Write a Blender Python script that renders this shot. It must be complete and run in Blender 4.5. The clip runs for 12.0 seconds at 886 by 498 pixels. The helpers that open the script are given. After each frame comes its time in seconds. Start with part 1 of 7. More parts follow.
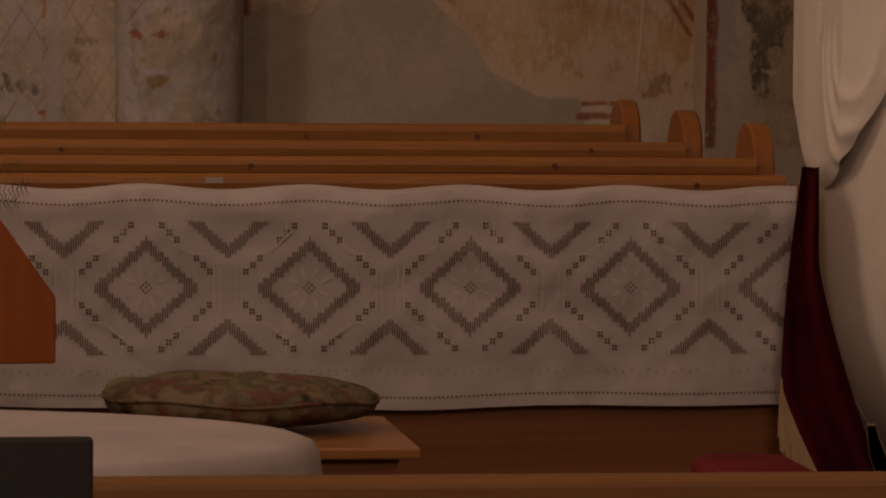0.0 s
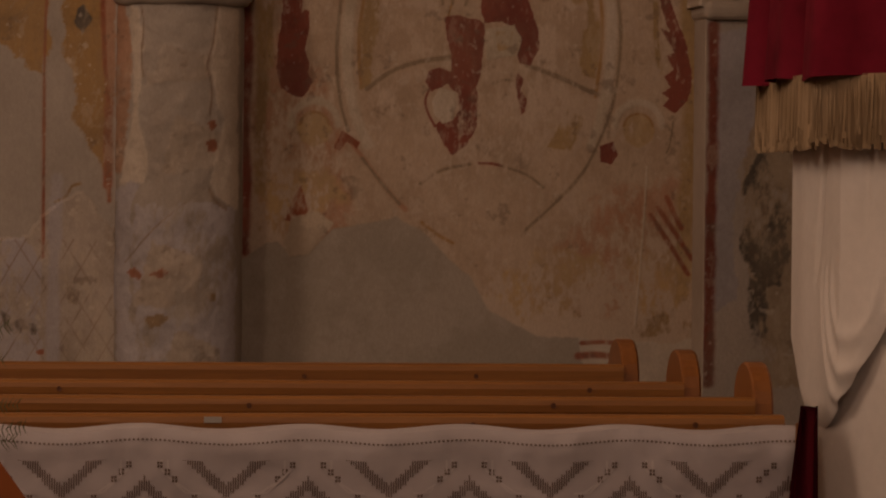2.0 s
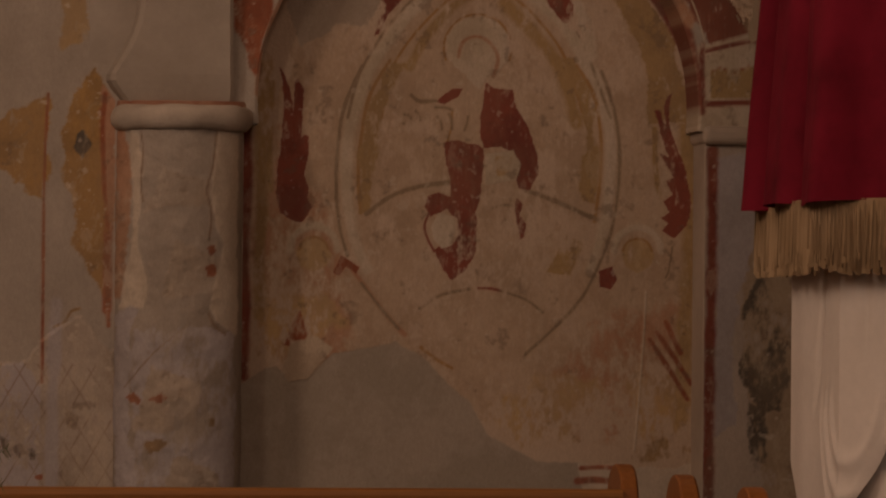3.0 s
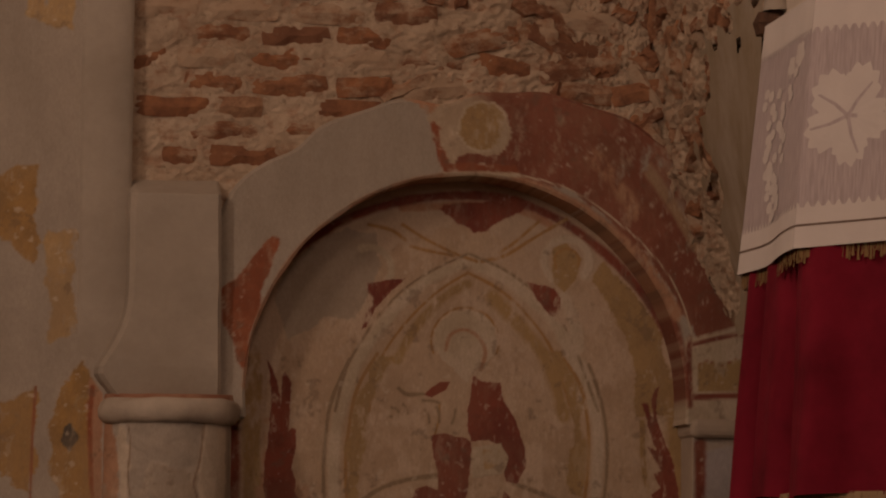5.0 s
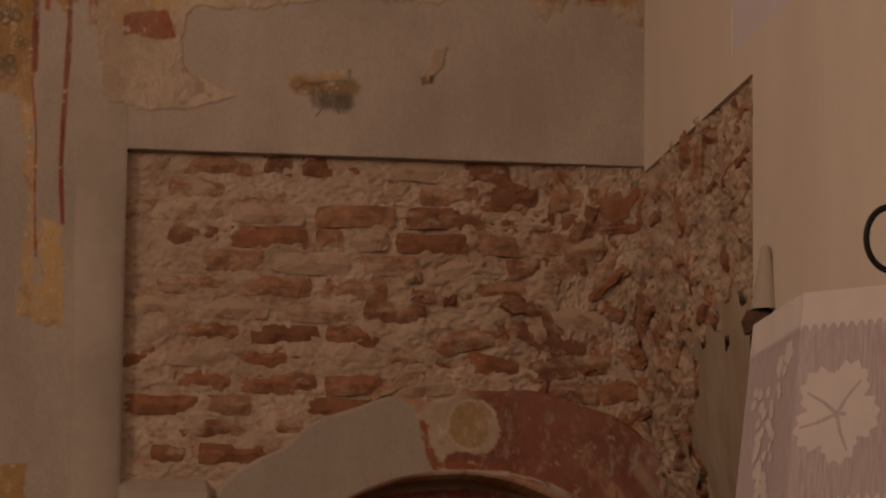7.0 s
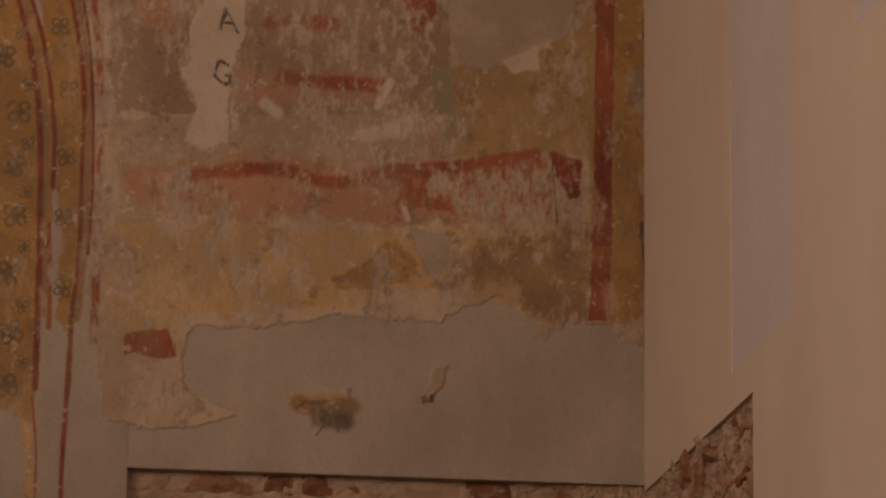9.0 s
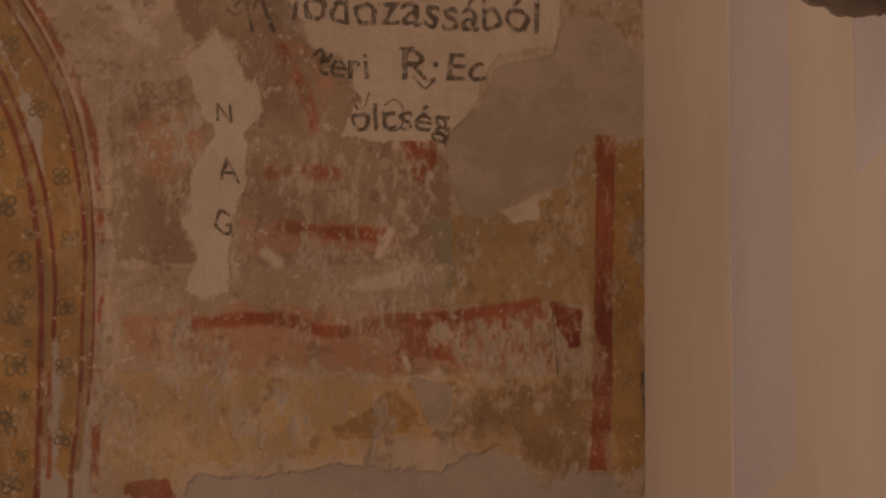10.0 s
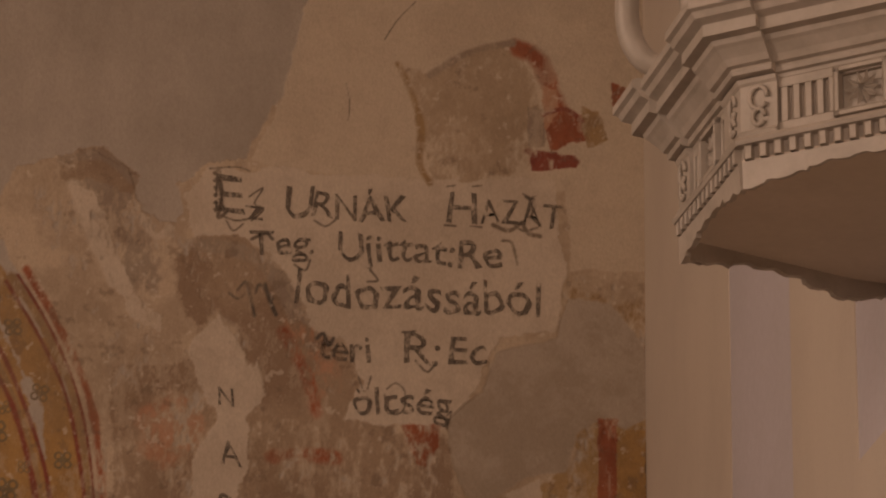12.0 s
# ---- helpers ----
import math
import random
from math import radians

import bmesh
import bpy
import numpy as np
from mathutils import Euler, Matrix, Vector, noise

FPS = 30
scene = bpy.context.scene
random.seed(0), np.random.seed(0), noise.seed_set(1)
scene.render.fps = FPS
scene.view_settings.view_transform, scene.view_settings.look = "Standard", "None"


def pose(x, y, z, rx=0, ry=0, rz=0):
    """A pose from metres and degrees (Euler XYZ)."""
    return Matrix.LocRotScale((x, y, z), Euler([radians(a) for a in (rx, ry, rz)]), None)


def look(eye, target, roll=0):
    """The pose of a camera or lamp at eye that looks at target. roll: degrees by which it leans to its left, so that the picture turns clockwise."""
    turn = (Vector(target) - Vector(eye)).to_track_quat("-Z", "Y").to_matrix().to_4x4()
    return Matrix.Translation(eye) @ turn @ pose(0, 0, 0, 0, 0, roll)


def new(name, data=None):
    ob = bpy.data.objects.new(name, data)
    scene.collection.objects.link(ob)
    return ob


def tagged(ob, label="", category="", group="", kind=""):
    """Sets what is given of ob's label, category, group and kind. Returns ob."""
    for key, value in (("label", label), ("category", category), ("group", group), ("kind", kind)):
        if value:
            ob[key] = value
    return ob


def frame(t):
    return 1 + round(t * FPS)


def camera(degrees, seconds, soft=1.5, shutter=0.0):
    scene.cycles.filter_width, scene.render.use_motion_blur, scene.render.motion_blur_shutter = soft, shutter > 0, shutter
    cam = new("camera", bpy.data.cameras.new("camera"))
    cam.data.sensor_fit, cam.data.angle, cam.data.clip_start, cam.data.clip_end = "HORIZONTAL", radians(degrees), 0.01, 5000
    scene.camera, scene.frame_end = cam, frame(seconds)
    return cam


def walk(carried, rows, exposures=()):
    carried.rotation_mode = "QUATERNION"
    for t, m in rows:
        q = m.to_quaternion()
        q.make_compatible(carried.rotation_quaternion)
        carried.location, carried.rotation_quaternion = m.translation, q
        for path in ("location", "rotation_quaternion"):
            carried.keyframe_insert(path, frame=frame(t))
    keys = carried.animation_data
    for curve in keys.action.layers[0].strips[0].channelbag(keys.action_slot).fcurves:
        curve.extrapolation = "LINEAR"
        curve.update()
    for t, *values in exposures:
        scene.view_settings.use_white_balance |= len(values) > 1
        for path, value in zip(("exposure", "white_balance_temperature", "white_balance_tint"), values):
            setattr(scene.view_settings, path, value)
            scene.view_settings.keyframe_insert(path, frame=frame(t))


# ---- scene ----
EYE_Z = 1.45
cam = camera(12.0, 12.0, soft=2.1)
# seconds, yaw, pitch, roll: a tripod head that tilts up
ROWS = [
    (0.0, -8.000, -3.800, -0.588),
    (0.5, -8.004, -3.234, -0.584),
    (1.0, -8.008, -2.485, -0.579),
    (1.5, -8.009, -1.587, -0.575),
    (2.0, -7.989, -0.548, -0.571),
    (2.5, -7.992, 0.330, -0.566),
    (4.5, -8.018, 3.998, -0.548),
    (5.0, -8.116, 5.135, -0.544),
    (5.5, -8.207, 6.074, -0.540),
    (6.0, -8.219, 7.127, -0.535),
    (6.5, -8.227, 8.148, -0.531),
    (7.0, -8.231, 9.189, -0.526),
    (9.0, -8.188, 13.522, -0.509),
    (9.5, -8.171, 14.471, -0.504),
    (10.0, -8.162, 15.555, -0.500),
    (10.5, -8.138, 16.755, -0.495),
    (11.0, -8.118, 17.860, -0.491),
    (11.5, -8.112, 18.660, -0.486),
    (12.0, -8.100, 19.409, -0.482),
]
walk(cam, [(t, pose(0, 0, EYE_Z, 90 + pitch, 0, yaw) @ pose(0, 0, 0, 0, 0, -roll)) for t, yaw, pitch, roll in ROWS],
     [(0.0, 0.0), (12.0, 0.0)])

# ---- light ----
world = bpy.data.worlds.new("world")
scene.world = world
world.use_nodes = True
world.node_tree.nodes["Background"].inputs[0].default_value = (0.5, 0.42, 0.36, 1)
world.node_tree.nodes["Background"].inputs[1].default_value = 0.02


def window_lamp(name, at, to, w, h, power, colour):
    data = bpy.data.lights.new(name, "AREA")
    data.shape, data.size, data.size_y, data.energy, data.color = "RECTANGLE", w, h, power, colour
    ob = new(name, data)
    ob.matrix_world = look(at, to)
    return ob


window_lamp("window_light", (-4.3, 8.5, 5.8), (1.0, 11.0, 5.2), 1.4, 2.6, 208, (1.0, 0.70, 0.53))
window_lamp("window_light", (-4.3, 2.5, 5.8), (1.0, 8.0, 5.2), 1.4, 2.6, 165, (1.0, 0.70, 0.53))
window_lamp("window_light", (0.5, -5.3, 6.0), (1.0, 12.0, 5.6), 2.2, 2.6, 235, (1.0, 0.70, 0.55))


# ---- materials ----
class Nodes:
    """A node tree with short calls."""

    def __init__(self, name):
        self.mat = bpy.data.materials.new(name)
        self.mat.use_nodes = True
        self.t = self.mat.node_tree
        self.b = self.t.nodes["Principled BSDF"]
        self.out = self.t.nodes["Material Output"]
        self.pos = self.add("ShaderNodeNewGeometry").outputs["Position"]

    def add(self, kind, **kw):
        n = self.t.nodes.new(kind)
        for k, v in kw.items():
            setattr(n, k, v)
        return n

    def link(self, a, b):
        self.t.links.new(a, b)

    def noise(self, scale, detail=5, rough=0.6, stretch=None, w=0.0, distort=0.0):
        n = self.add("ShaderNodeTexNoise")
        n.inputs["Scale"].default_value, n.inputs["Detail"].default_value, n.inputs["Roughness"].default_value = scale, detail, rough
        n.inputs["Distortion"].default_value = distort
        m = self.add("ShaderNodeMapping")
        m.inputs["Location"].default_value = (w, w * 0.7, w * 1.3)
        if stretch:
            m.inputs["Scale"].default_value = stretch
        self.link(self.pos, m.inputs[0])
        self.link(m.outputs[0], n.inputs["Vector"])
        return n.outputs["Fac"]

    def ramp(self, fac, a, b, ca=(0, 0, 0), cb=(1, 1, 1)):
        r = self.add("ShaderNodeValToRGB")
        e = r.color_ramp.elements
        e[0].position, e[0].color = a, (*ca, 1)
        e[1].position, e[1].color = b, (*cb, 1)
        self.link(fac, r.inputs[0])
        return r.outputs[0]

    def mix(self, fac, a, b):
        m = self.add("ShaderNodeMix", data_type="RGBA")
        for sock, v in ((m.inputs[0], fac), (m.inputs[6], a), (m.inputs[7], b)):
            if isinstance(v, (int, float)):
                sock.default_value = v
            elif isinstance(v, tuple):
                sock.default_value = (*v, 1)
            else:
                self.link(v, sock)
        return m.outputs[2]

    def math(self, op, a, b=0.0, c=0.0):
        m = self.add("ShaderNodeMath", operation=op)
        for sock, v in zip(m.inputs, (a, b, c)):
            if isinstance(v, (int, float)):
                sock.default_value = v
            else:
                self.link(v, sock)
        return m.outputs[0]

    def bump(self, height, strength=0.3, dist=0.01):
        n = self.add("ShaderNodeBump")
        n.inputs["Strength"].default_value, n.inputs["Distance"].default_value = strength, dist
        self.link(height, n.inputs["Height"])
        self.link(n.outputs[0], self.b.inputs["Normal"])

    def done(self, colour, rough=0.85, spec=0.3):
        if isinstance(colour, tuple):
            self.b.inputs["Base Color"].default_value = (*colour, 1)
        else:
            self.link(colour, self.b.inputs["Base Color"])
        self.b.inputs["Roughness"].default_value = rough
        self.b.inputs["Specular IOR Level"].default_value = spec
        return self.mat


def plaster(name, light, dark, blotch=1.6, bump=0.25, seed=0.0, rough=0.92, spec=0.2):
    n = Nodes(name)
    big = n.ramp(n.noise(blotch, 6, 0.6, w=seed), 0.35, 0.68)
    col = n.mix(big, dark, light)
    fine = n.ramp(n.noise(34, 5, 0.7, w=seed + 3), 0.3, 0.75)
    col = n.mix(n.math("MULTIPLY", fine, 0.25), col, tuple(c * 0.72 for c in dark))
    n.bump(n.noise(26, 6, 0.65, w=seed), bump, 0.012)
    return n.done(col, rough, spec)


def brushed(name, light, dark, seed):
    """Limewash brushed on in upright strokes."""
    n = Nodes(name)
    col = n.mix(n.ramp(n.noise(2.2, 6, 0.6, (1.2, 1.2, 0.25), w=seed), 0.1, 0.95), dark, light)
    col = n.mix(n.math("MULTIPLY", n.ramp(n.noise(1.1, 7, 0.65, w=seed + 2), 0.45, 0.75), 0.5), col, tuple(c * 0.86 for c in dark))
    col = n.mix(n.math("MULTIPLY", n.ramp(n.noise(60, 5, 0.7), 0.5, 0.8), 0.12), col, (0.3, 0.24, 0.18))
    n.bump(n.noise(14, 6, 0.6, (3, 3, 0.6), w=seed), 0.2, 0.01)
    return n.done(col, 0.92, 0.2)


WHITEWASH = brushed("whitewash", (0.70, 0.62, 0.525), (0.62, 0.545, 0.46), 1)
REPAIR = plaster("repair_plaster", (0.46, 0.40, 0.335), (0.35, 0.30, 0.245), 2.4, 0.3, 5)


def wood(name, light, dark, along="x", grain=1.0, rough=0.4):
    n = Nodes(name)
    st = {"x": (0.6, 14, 14), "y": (14, 0.6, 14), "z": (14, 14, 0.6)}[along]
    g = n.noise(3.2 * grain, 5, 0.6, st, distort=0.6)
    g2 = n.noise(1.1, 3, 0.5, (1, 3, 3), w=4)
    col = n.mix(n.ramp(g, 0.3, 0.7), dark, light)
    col = n.mix(n.math("MULTIPLY", g2, 0.4), col, tuple(c * 0.6 for c in dark))
    n.bump(g, 0.08, 0.003)
    return n.done(col, rough, 0.32)


PINE = wood("varnished_pine", (0.34, 0.14, 0.031), (0.215, 0.082, 0.018), rough=0.5)
RAIL_PINE = wood("dull_pine", (0.25, 0.115, 0.034), (0.17, 0.075, 0.021), rough=0.6)


def cloth(name, colour, shade, rough=0.95, weave=900):
    n = Nodes(name)
    w = n.noise(7, 4, 0.6)
    col = n.mix(n.ramp(w, 0.3, 0.7), shade, colour)
    n.bump(n.math("ADD", n.math("MULTIPLY", n.noise(weave, 2, 0.5), 0.2), n.noise(38, 5, 0.6)), 0.25, 0.004)
    return n.done(col, rough, 0.15)


LINEN = cloth("white_linen", (0.455, 0.40, 0.39), (0.38, 0.335, 0.325))
RED = cloth("red_velvet", (0.175, 0.008, 0.021), (0.10, 0.004, 0.011))
WHITE = plaster("white_paint", (0.71, 0.635, 0.565), (0.63, 0.56, 0.49), 3, 0.1, 12)


CREAM_BASE = plaster("cream_base", (0.54, 0.435, 0.32), (0.45, 0.35, 0.25), 3.0, 0.35, 9)
FACE_OLD = plaster("weathered_face", (0.55, 0.46, 0.37), (0.42, 0.34, 0.27), 2.5, 0.4, 15)
SHAFT = plaster("shaft_limewash", (0.52, 0.45, 0.37), (0.36, 0.30, 0.24), 5.0, 0.55, 21)
# whitewash tinted blue to stand in for daylight in the recesses
DAYLIGHT_WASH = plaster("daylight_tinted_wash", (0.66, 0.62, 0.66), (0.60, 0.56, 0.58), 1.5, 0.12, 31)


def rubble_mortar(name):
    """Lime mortar with brick dust, grit and pits."""
    n = Nodes(name)
    col = n.mix(n.ramp(n.noise(5, 7, 0.65, w=41), 0.35, 0.66), (0.40, 0.295, 0.21), (0.60, 0.475, 0.355))
    dust = n.ramp(n.noise(9, 8, 0.7, (1.2, 1.2, 1.6), w=13), 0.52, 0.64)
    col = n.mix(n.math("MULTIPLY", dust, 0.62), col, (0.33, 0.155, 0.085))
    grit = n.ramp(n.noise(38, 6, 0.75, w=7), 0.56, 0.68)
    col = n.mix(n.math("MULTIPLY", grit, 0.7), col, (0.21, 0.135, 0.09))
    pale = n.ramp(n.noise(24, 6, 0.7, w=19), 0.58, 0.7)
    col = n.mix(n.math("MULTIPLY", pale, 0.6), col, (0.55, 0.455, 0.35))
    n.bump(n.math("ADD", n.noise(30, 8, 0.72), n.math("MULTIPLY", n.noise(90, 5, 0.7), 0.4)), 0.9, 0.014)
    return n.done(col, 0.95, 0.1)


MORTAR = rubble_mortar("lime_mortar")

AGED_WHITE = plaster("aged_white_paint", (0.51, 0.455, 0.395), (0.39, 0.345, 0.29), 9, 0.25, 16, 0.42, 0.5)
# kept dark so that the unseen floor bounces less light upwards
FLOOR = plaster("dark_floor", (0.16, 0.12, 0.09), (0.12, 0.09, 0.07), 2.0, 0.3, 91)
SKIM = plaster("grey_skim", (0.44, 0.375, 0.305), (0.31, 0.245, 0.165), 4.0, 0.12, 51)
RUST = plaster("rust", (0.15, 0.08, 0.05), (0.08, 0.045, 0.03), 20.0, 0.8, 61)
RED_JOINT = plaster("red_joint", (0.40, 0.24, 0.16), (0.24, 0.10, 0.06), 16.0, 0.4, 63)
PINE_DARK = wood("pine_panel", (0.225, 0.082, 0.022), (0.15, 0.052, 0.014), rough=0.5)
PINE_END = wood("pine_end", (0.30, 0.11, 0.025), (0.22, 0.075, 0.017), "z")
ORANGE = wood("orange_wood", (0.30, 0.085, 0.017), (0.25, 0.065, 0.013), "z", 0.5, 0.3)
BOARD = wood("light_board", (0.35, 0.16, 0.055), (0.27, 0.115, 0.038), "x", 0.7, 0.3)
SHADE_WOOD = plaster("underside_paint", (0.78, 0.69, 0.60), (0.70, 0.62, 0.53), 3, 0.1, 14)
KNOT = wood("knot", (0.14, 0.05, 0.016), (0.09, 0.03, 0.01), "z", 3)
PAPER = cloth("paper", (0.40, 0.36, 0.31), (0.35, 0.31, 0.27))
OPENWORK = cloth("openwork_gap", (0.165, 0.115, 0.09), (0.125, 0.088, 0.068))
SATIN = cloth("satin_stitch", (0.56, 0.51, 0.48), (0.50, 0.45, 0.425), 0.8)
THREAD = cloth("white_thread", (0.495, 0.44, 0.425), (0.45, 0.40, 0.385), 0.8)


def net_cloth(name):
    """Open net with upright threads a few millimetres apart."""
    n = Nodes(name)
    threads = n.ramp(n.noise(190, 2, 0.5, (1, 1, 0.008), w=2), 0.35, 0.65)
    col = n.mix(threads, (0.35, 0.295, 0.295), (0.435, 0.37, 0.37))
    n.bump(threads, 0.3, 0.002)
    return n.done(col, 0.95, 0.15)


NET = net_cloth("lace_net")
RED_DEEP = cloth("deep_red_velvet", (0.13, 0.006, 0.014), (0.075, 0.003, 0.008))
RED_SEAT = cloth("red_seat", (0.17, 0.02, 0.024), (0.12, 0.012, 0.016))
GOLD = cloth("gold_thread", (0.40, 0.28, 0.165), (0.29, 0.195, 0.105), 0.85, 300)
GOLD_DARK = cloth("dark_gold_thread", (0.22, 0.13, 0.055), (0.15, 0.085, 0.035), 0.7, 300)
BLACK = cloth("black_rubber", (0.012, 0.012, 0.012), (0.009, 0.009, 0.009), 0.45)
DARKGREY = cloth("dark_grey_board", (0.035, 0.033, 0.03), (0.028, 0.026, 0.024), 0.7)
POT = plaster("clay_pot", (0.30, 0.14, 0.08), (0.24, 0.11, 0.06), 6, 0.2, 71)
LEAF = cloth("leaf_green", (0.11, 0.12, 0.05), (0.08, 0.09, 0.037), 0.6)


def mottled(name):
    n = Nodes(name)
    v = n.ramp(n.noise(16, 5, 0.6, (1, 1, 1.6), distort=1.2), 0.42, 0.55)
    w = n.ramp(n.noise(11, 5, 0.6, w=4, distort=1.5), 0.5, 0.6)
    col = n.mix(v, (0.075, 0.062, 0.032), (0.15, 0.115, 0.068))
    col = n.mix(w, col, (0.12, 0.05, 0.034))
    col = n.mix(n.ramp(n.noise(22, 4, 0.6, w=9), 0.6, 0.68), col, (0.04, 0.035, 0.02))
    n.bump(n.noise(60, 4, 0.6), 0.3, 0.004)
    return n.done(col, 0.8, 0.25)


CAMO = mottled("mottled_cover")


def brick_material(name):
    n = Nodes(name)
    rnd = n.add("ShaderNodeObjectInfo").outputs["Random"]
    tone = n.add("ShaderNodeValToRGB")
    e = tone.color_ramp.elements
    e[0].position, e[0].color = 0.0, (0.25, 0.125, 0.075, 1)
    e[1].position, e[1].color = 1.0, (0.45, 0.28, 0.175, 1)
    m = tone.color_ramp.elements.new(0.5)
    m.color = (0.37, 0.17, 0.085, 1)
    n.link(rnd, tone.inputs[0])
    col = n.mix(n.ramp(n.noise(16, 6, 0.7), 0.35, 0.7), tone.outputs[0], (0.17, 0.08, 0.05))
    coat = n.math("ADD", n.noise(11, 9, 0.72, (1, 1, 1.7), w=3), n.math("MULTIPLY_ADD", n.math("FRACT", n.math("MULTIPLY", rnd, 7.31)), 0.34, -0.17))
    smear = n.ramp(coat, 0.46, 0.62)
    col = n.mix(n.math("MULTIPLY", smear, 0.85), col, (0.47, 0.36, 0.26))
    dark = n.ramp(n.noise(20, 7, 0.75, w=23), 0.60, 0.70)
    col = n.mix(n.math("MULTIPLY", dark, 0.6), col, (0.11, 0.065, 0.045))
    n.bump(n.noise(45, 7, 0.7), 0.8, 0.012)
    return n.done(col, 0.95, 0.1)


BRICK = brick_material("old_brick")


# pigments and limes: two tones each
FRESCO_BEIGE = ((0.56, 0.45, 0.33), (0.44, 0.345, 0.25))
CREAM = ((0.60, 0.50, 0.39), (0.50, 0.41, 0.30))
LIME = ((0.60, 0.51, 0.405), (0.53, 0.445, 0.35))
REPAIR_FRESH = ((0.44, 0.37, 0.295), (0.37, 0.305, 0.235))
OLD_SKIN = ((0.50, 0.425, 0.35), (0.40, 0.335, 0.27))
OCHRE = ((0.44, 0.265, 0.10), (0.33, 0.20, 0.08))
OCHRE_WASH = ((0.54, 0.37, 0.18), (0.46, 0.32, 0.17))
OCHRE_LINE = ((0.44, 0.26, 0.11), (0.36, 0.21, 0.09))
OCHRE_BROWN = ((0.36, 0.24, 0.12), (0.27, 0.18, 0.10))
GREEN_EARTH = ((0.34, 0.31, 0.19), (0.27, 0.25, 0.17))
GREY_WASH = ((0.36, 0.29, 0.22), (0.30, 0.235, 0.18))
GREY_LINE = ((0.33, 0.245, 0.16), (0.26, 0.19, 0.125))
INCISED = ((0.30, 0.21, 0.15), (0.25, 0.17, 0.12))
RED_WASH = ((0.48, 0.28, 0.18), (0.43, 0.235, 0.145))
RED_OCHRE = ((0.36, 0.125, 0.065), (0.26, 0.085, 0.045))
BRICK_RED = ((0.36, 0.14, 0.08), (0.28, 0.10, 0.06))
DARK_RED = ((0.26, 0.075, 0.05), (0.19, 0.055, 0.04))
DARK_RED_FACE = ((0.27, 0.105, 0.07), (0.21, 0.075, 0.05))
LEAF_DARK = ((0.21, 0.165, 0.095), (0.15, 0.12, 0.075))
NICHE_REPAIR = ((0.425, 0.36, 0.29), (0.365, 0.31, 0.245))
NICHE_WASH = ((0.53, 0.40, 0.285), (0.465, 0.34, 0.235))
STAIN = ((0.45, 0.35, 0.245), (0.38, 0.29, 0.20))
OCHRE_DULL = ((0.43, 0.29, 0.14), (0.35, 0.235, 0.115))
TAN_WASH = ((0.40, 0.27, 0.175), (0.34, 0.225, 0.14))
GREY_PLASTER = ((0.43, 0.355, 0.28), (0.38, 0.31, 0.24))
LIME_OLD = ((0.57, 0.475, 0.36), (0.52, 0.43, 0.325))
# pale lime; its blue stands in for light on pier and column edges
BLUE_LIT_LIME = ((0.47, 0.425, 0.42), (0.41, 0.37, 0.36))
RAW = ((0.37, 0.275, 0.19), (0.29, 0.205, 0.14))
INK_TONE = ((0.17, 0.14, 0.11), (0.11, 0.09, 0.075))
SOOT = ((0.14, 0.12, 0.095), (0.095, 0.08, 0.065))


def pigment_material(name, bump=0.55):
    """Takes its colour from the layers of plaster and paint laid on the mesh, with grain of its own."""
    n = Nodes(name)
    at = n.add("ShaderNodeAttribute", attribute_name="pigment").outputs["Color"]
    grain = n.ramp(n.noise(95, 6, 0.78, (1.4, 1, 0.7)), 0.36, 0.68)
    col = n.mix(n.math("MULTIPLY", grain, 0.44), at, n.mix(0.5, at, (0.10, 0.07, 0.05)))
    fleck = n.ramp(n.noise(55, 6, 0.8, (1.6, 1, 0.8), w=7), 0.61, 0.70)
    col = n.mix(n.math("MULTIPLY", fleck, 0.5), col, (0.60, 0.50, 0.39))
    n.bump(n.noise(48, 8, 0.7), bump, 0.008)
    return n.done(col, 0.93, 0.15)


PIGMENT = pigment_material("painted_plaster")


def worn_ink(name):
    n = Nodes(name)
    col = n.mix(n.ramp(n.noise(30, 6, 0.7), 0.35, 0.7), (0.20, 0.165, 0.13), (0.085, 0.07, 0.058))
    n.done(col, 0.9, 0.1)
    gone = n.ramp(n.noise(24, 9, 0.75, (1.3, 1, 0.8), w=3), 0.38, 0.58)
    mx = n.add("ShaderNodeMixShader")
    n.link(gone, mx.inputs[0])
    n.link(n.add("ShaderNodeBsdfTransparent").outputs[0], mx.inputs[1])
    n.link(n.b.outputs[0], mx.inputs[2])
    n.link(mx.outputs[0], n.out.inputs[0])
    return n.mat


INK = worn_ink("lettering_black")


# ---- helpers ----
def thing(name, label, category, at=(0, 0, 0), group="", kind=""):
    return tagged(at_place(new(name), at), label, category, group, kind)


def at_place(ob, at):
    ob.location = at
    return ob


def smooth(bm, on=True):
    for f in bm.faces:
        f.smooth = on


def part(name, bm, material, parent=None, label=""):
    me = bpy.data.meshes.new(name)
    bmesh.ops.recalc_face_normals(bm, faces=bm.faces)
    bm.to_mesh(me)
    bm.free()
    me.materials.append(material)
    ob = new(name, me)
    if parent:
        ob.parent = parent
        ob.matrix_parent_inverse = Matrix.Identity(4)
        bpy_world = Vector()
        p = parent
        while p:
            bpy_world += p.location
            p = p.parent
        ob.location = -bpy_world
    return tagged(ob, label)


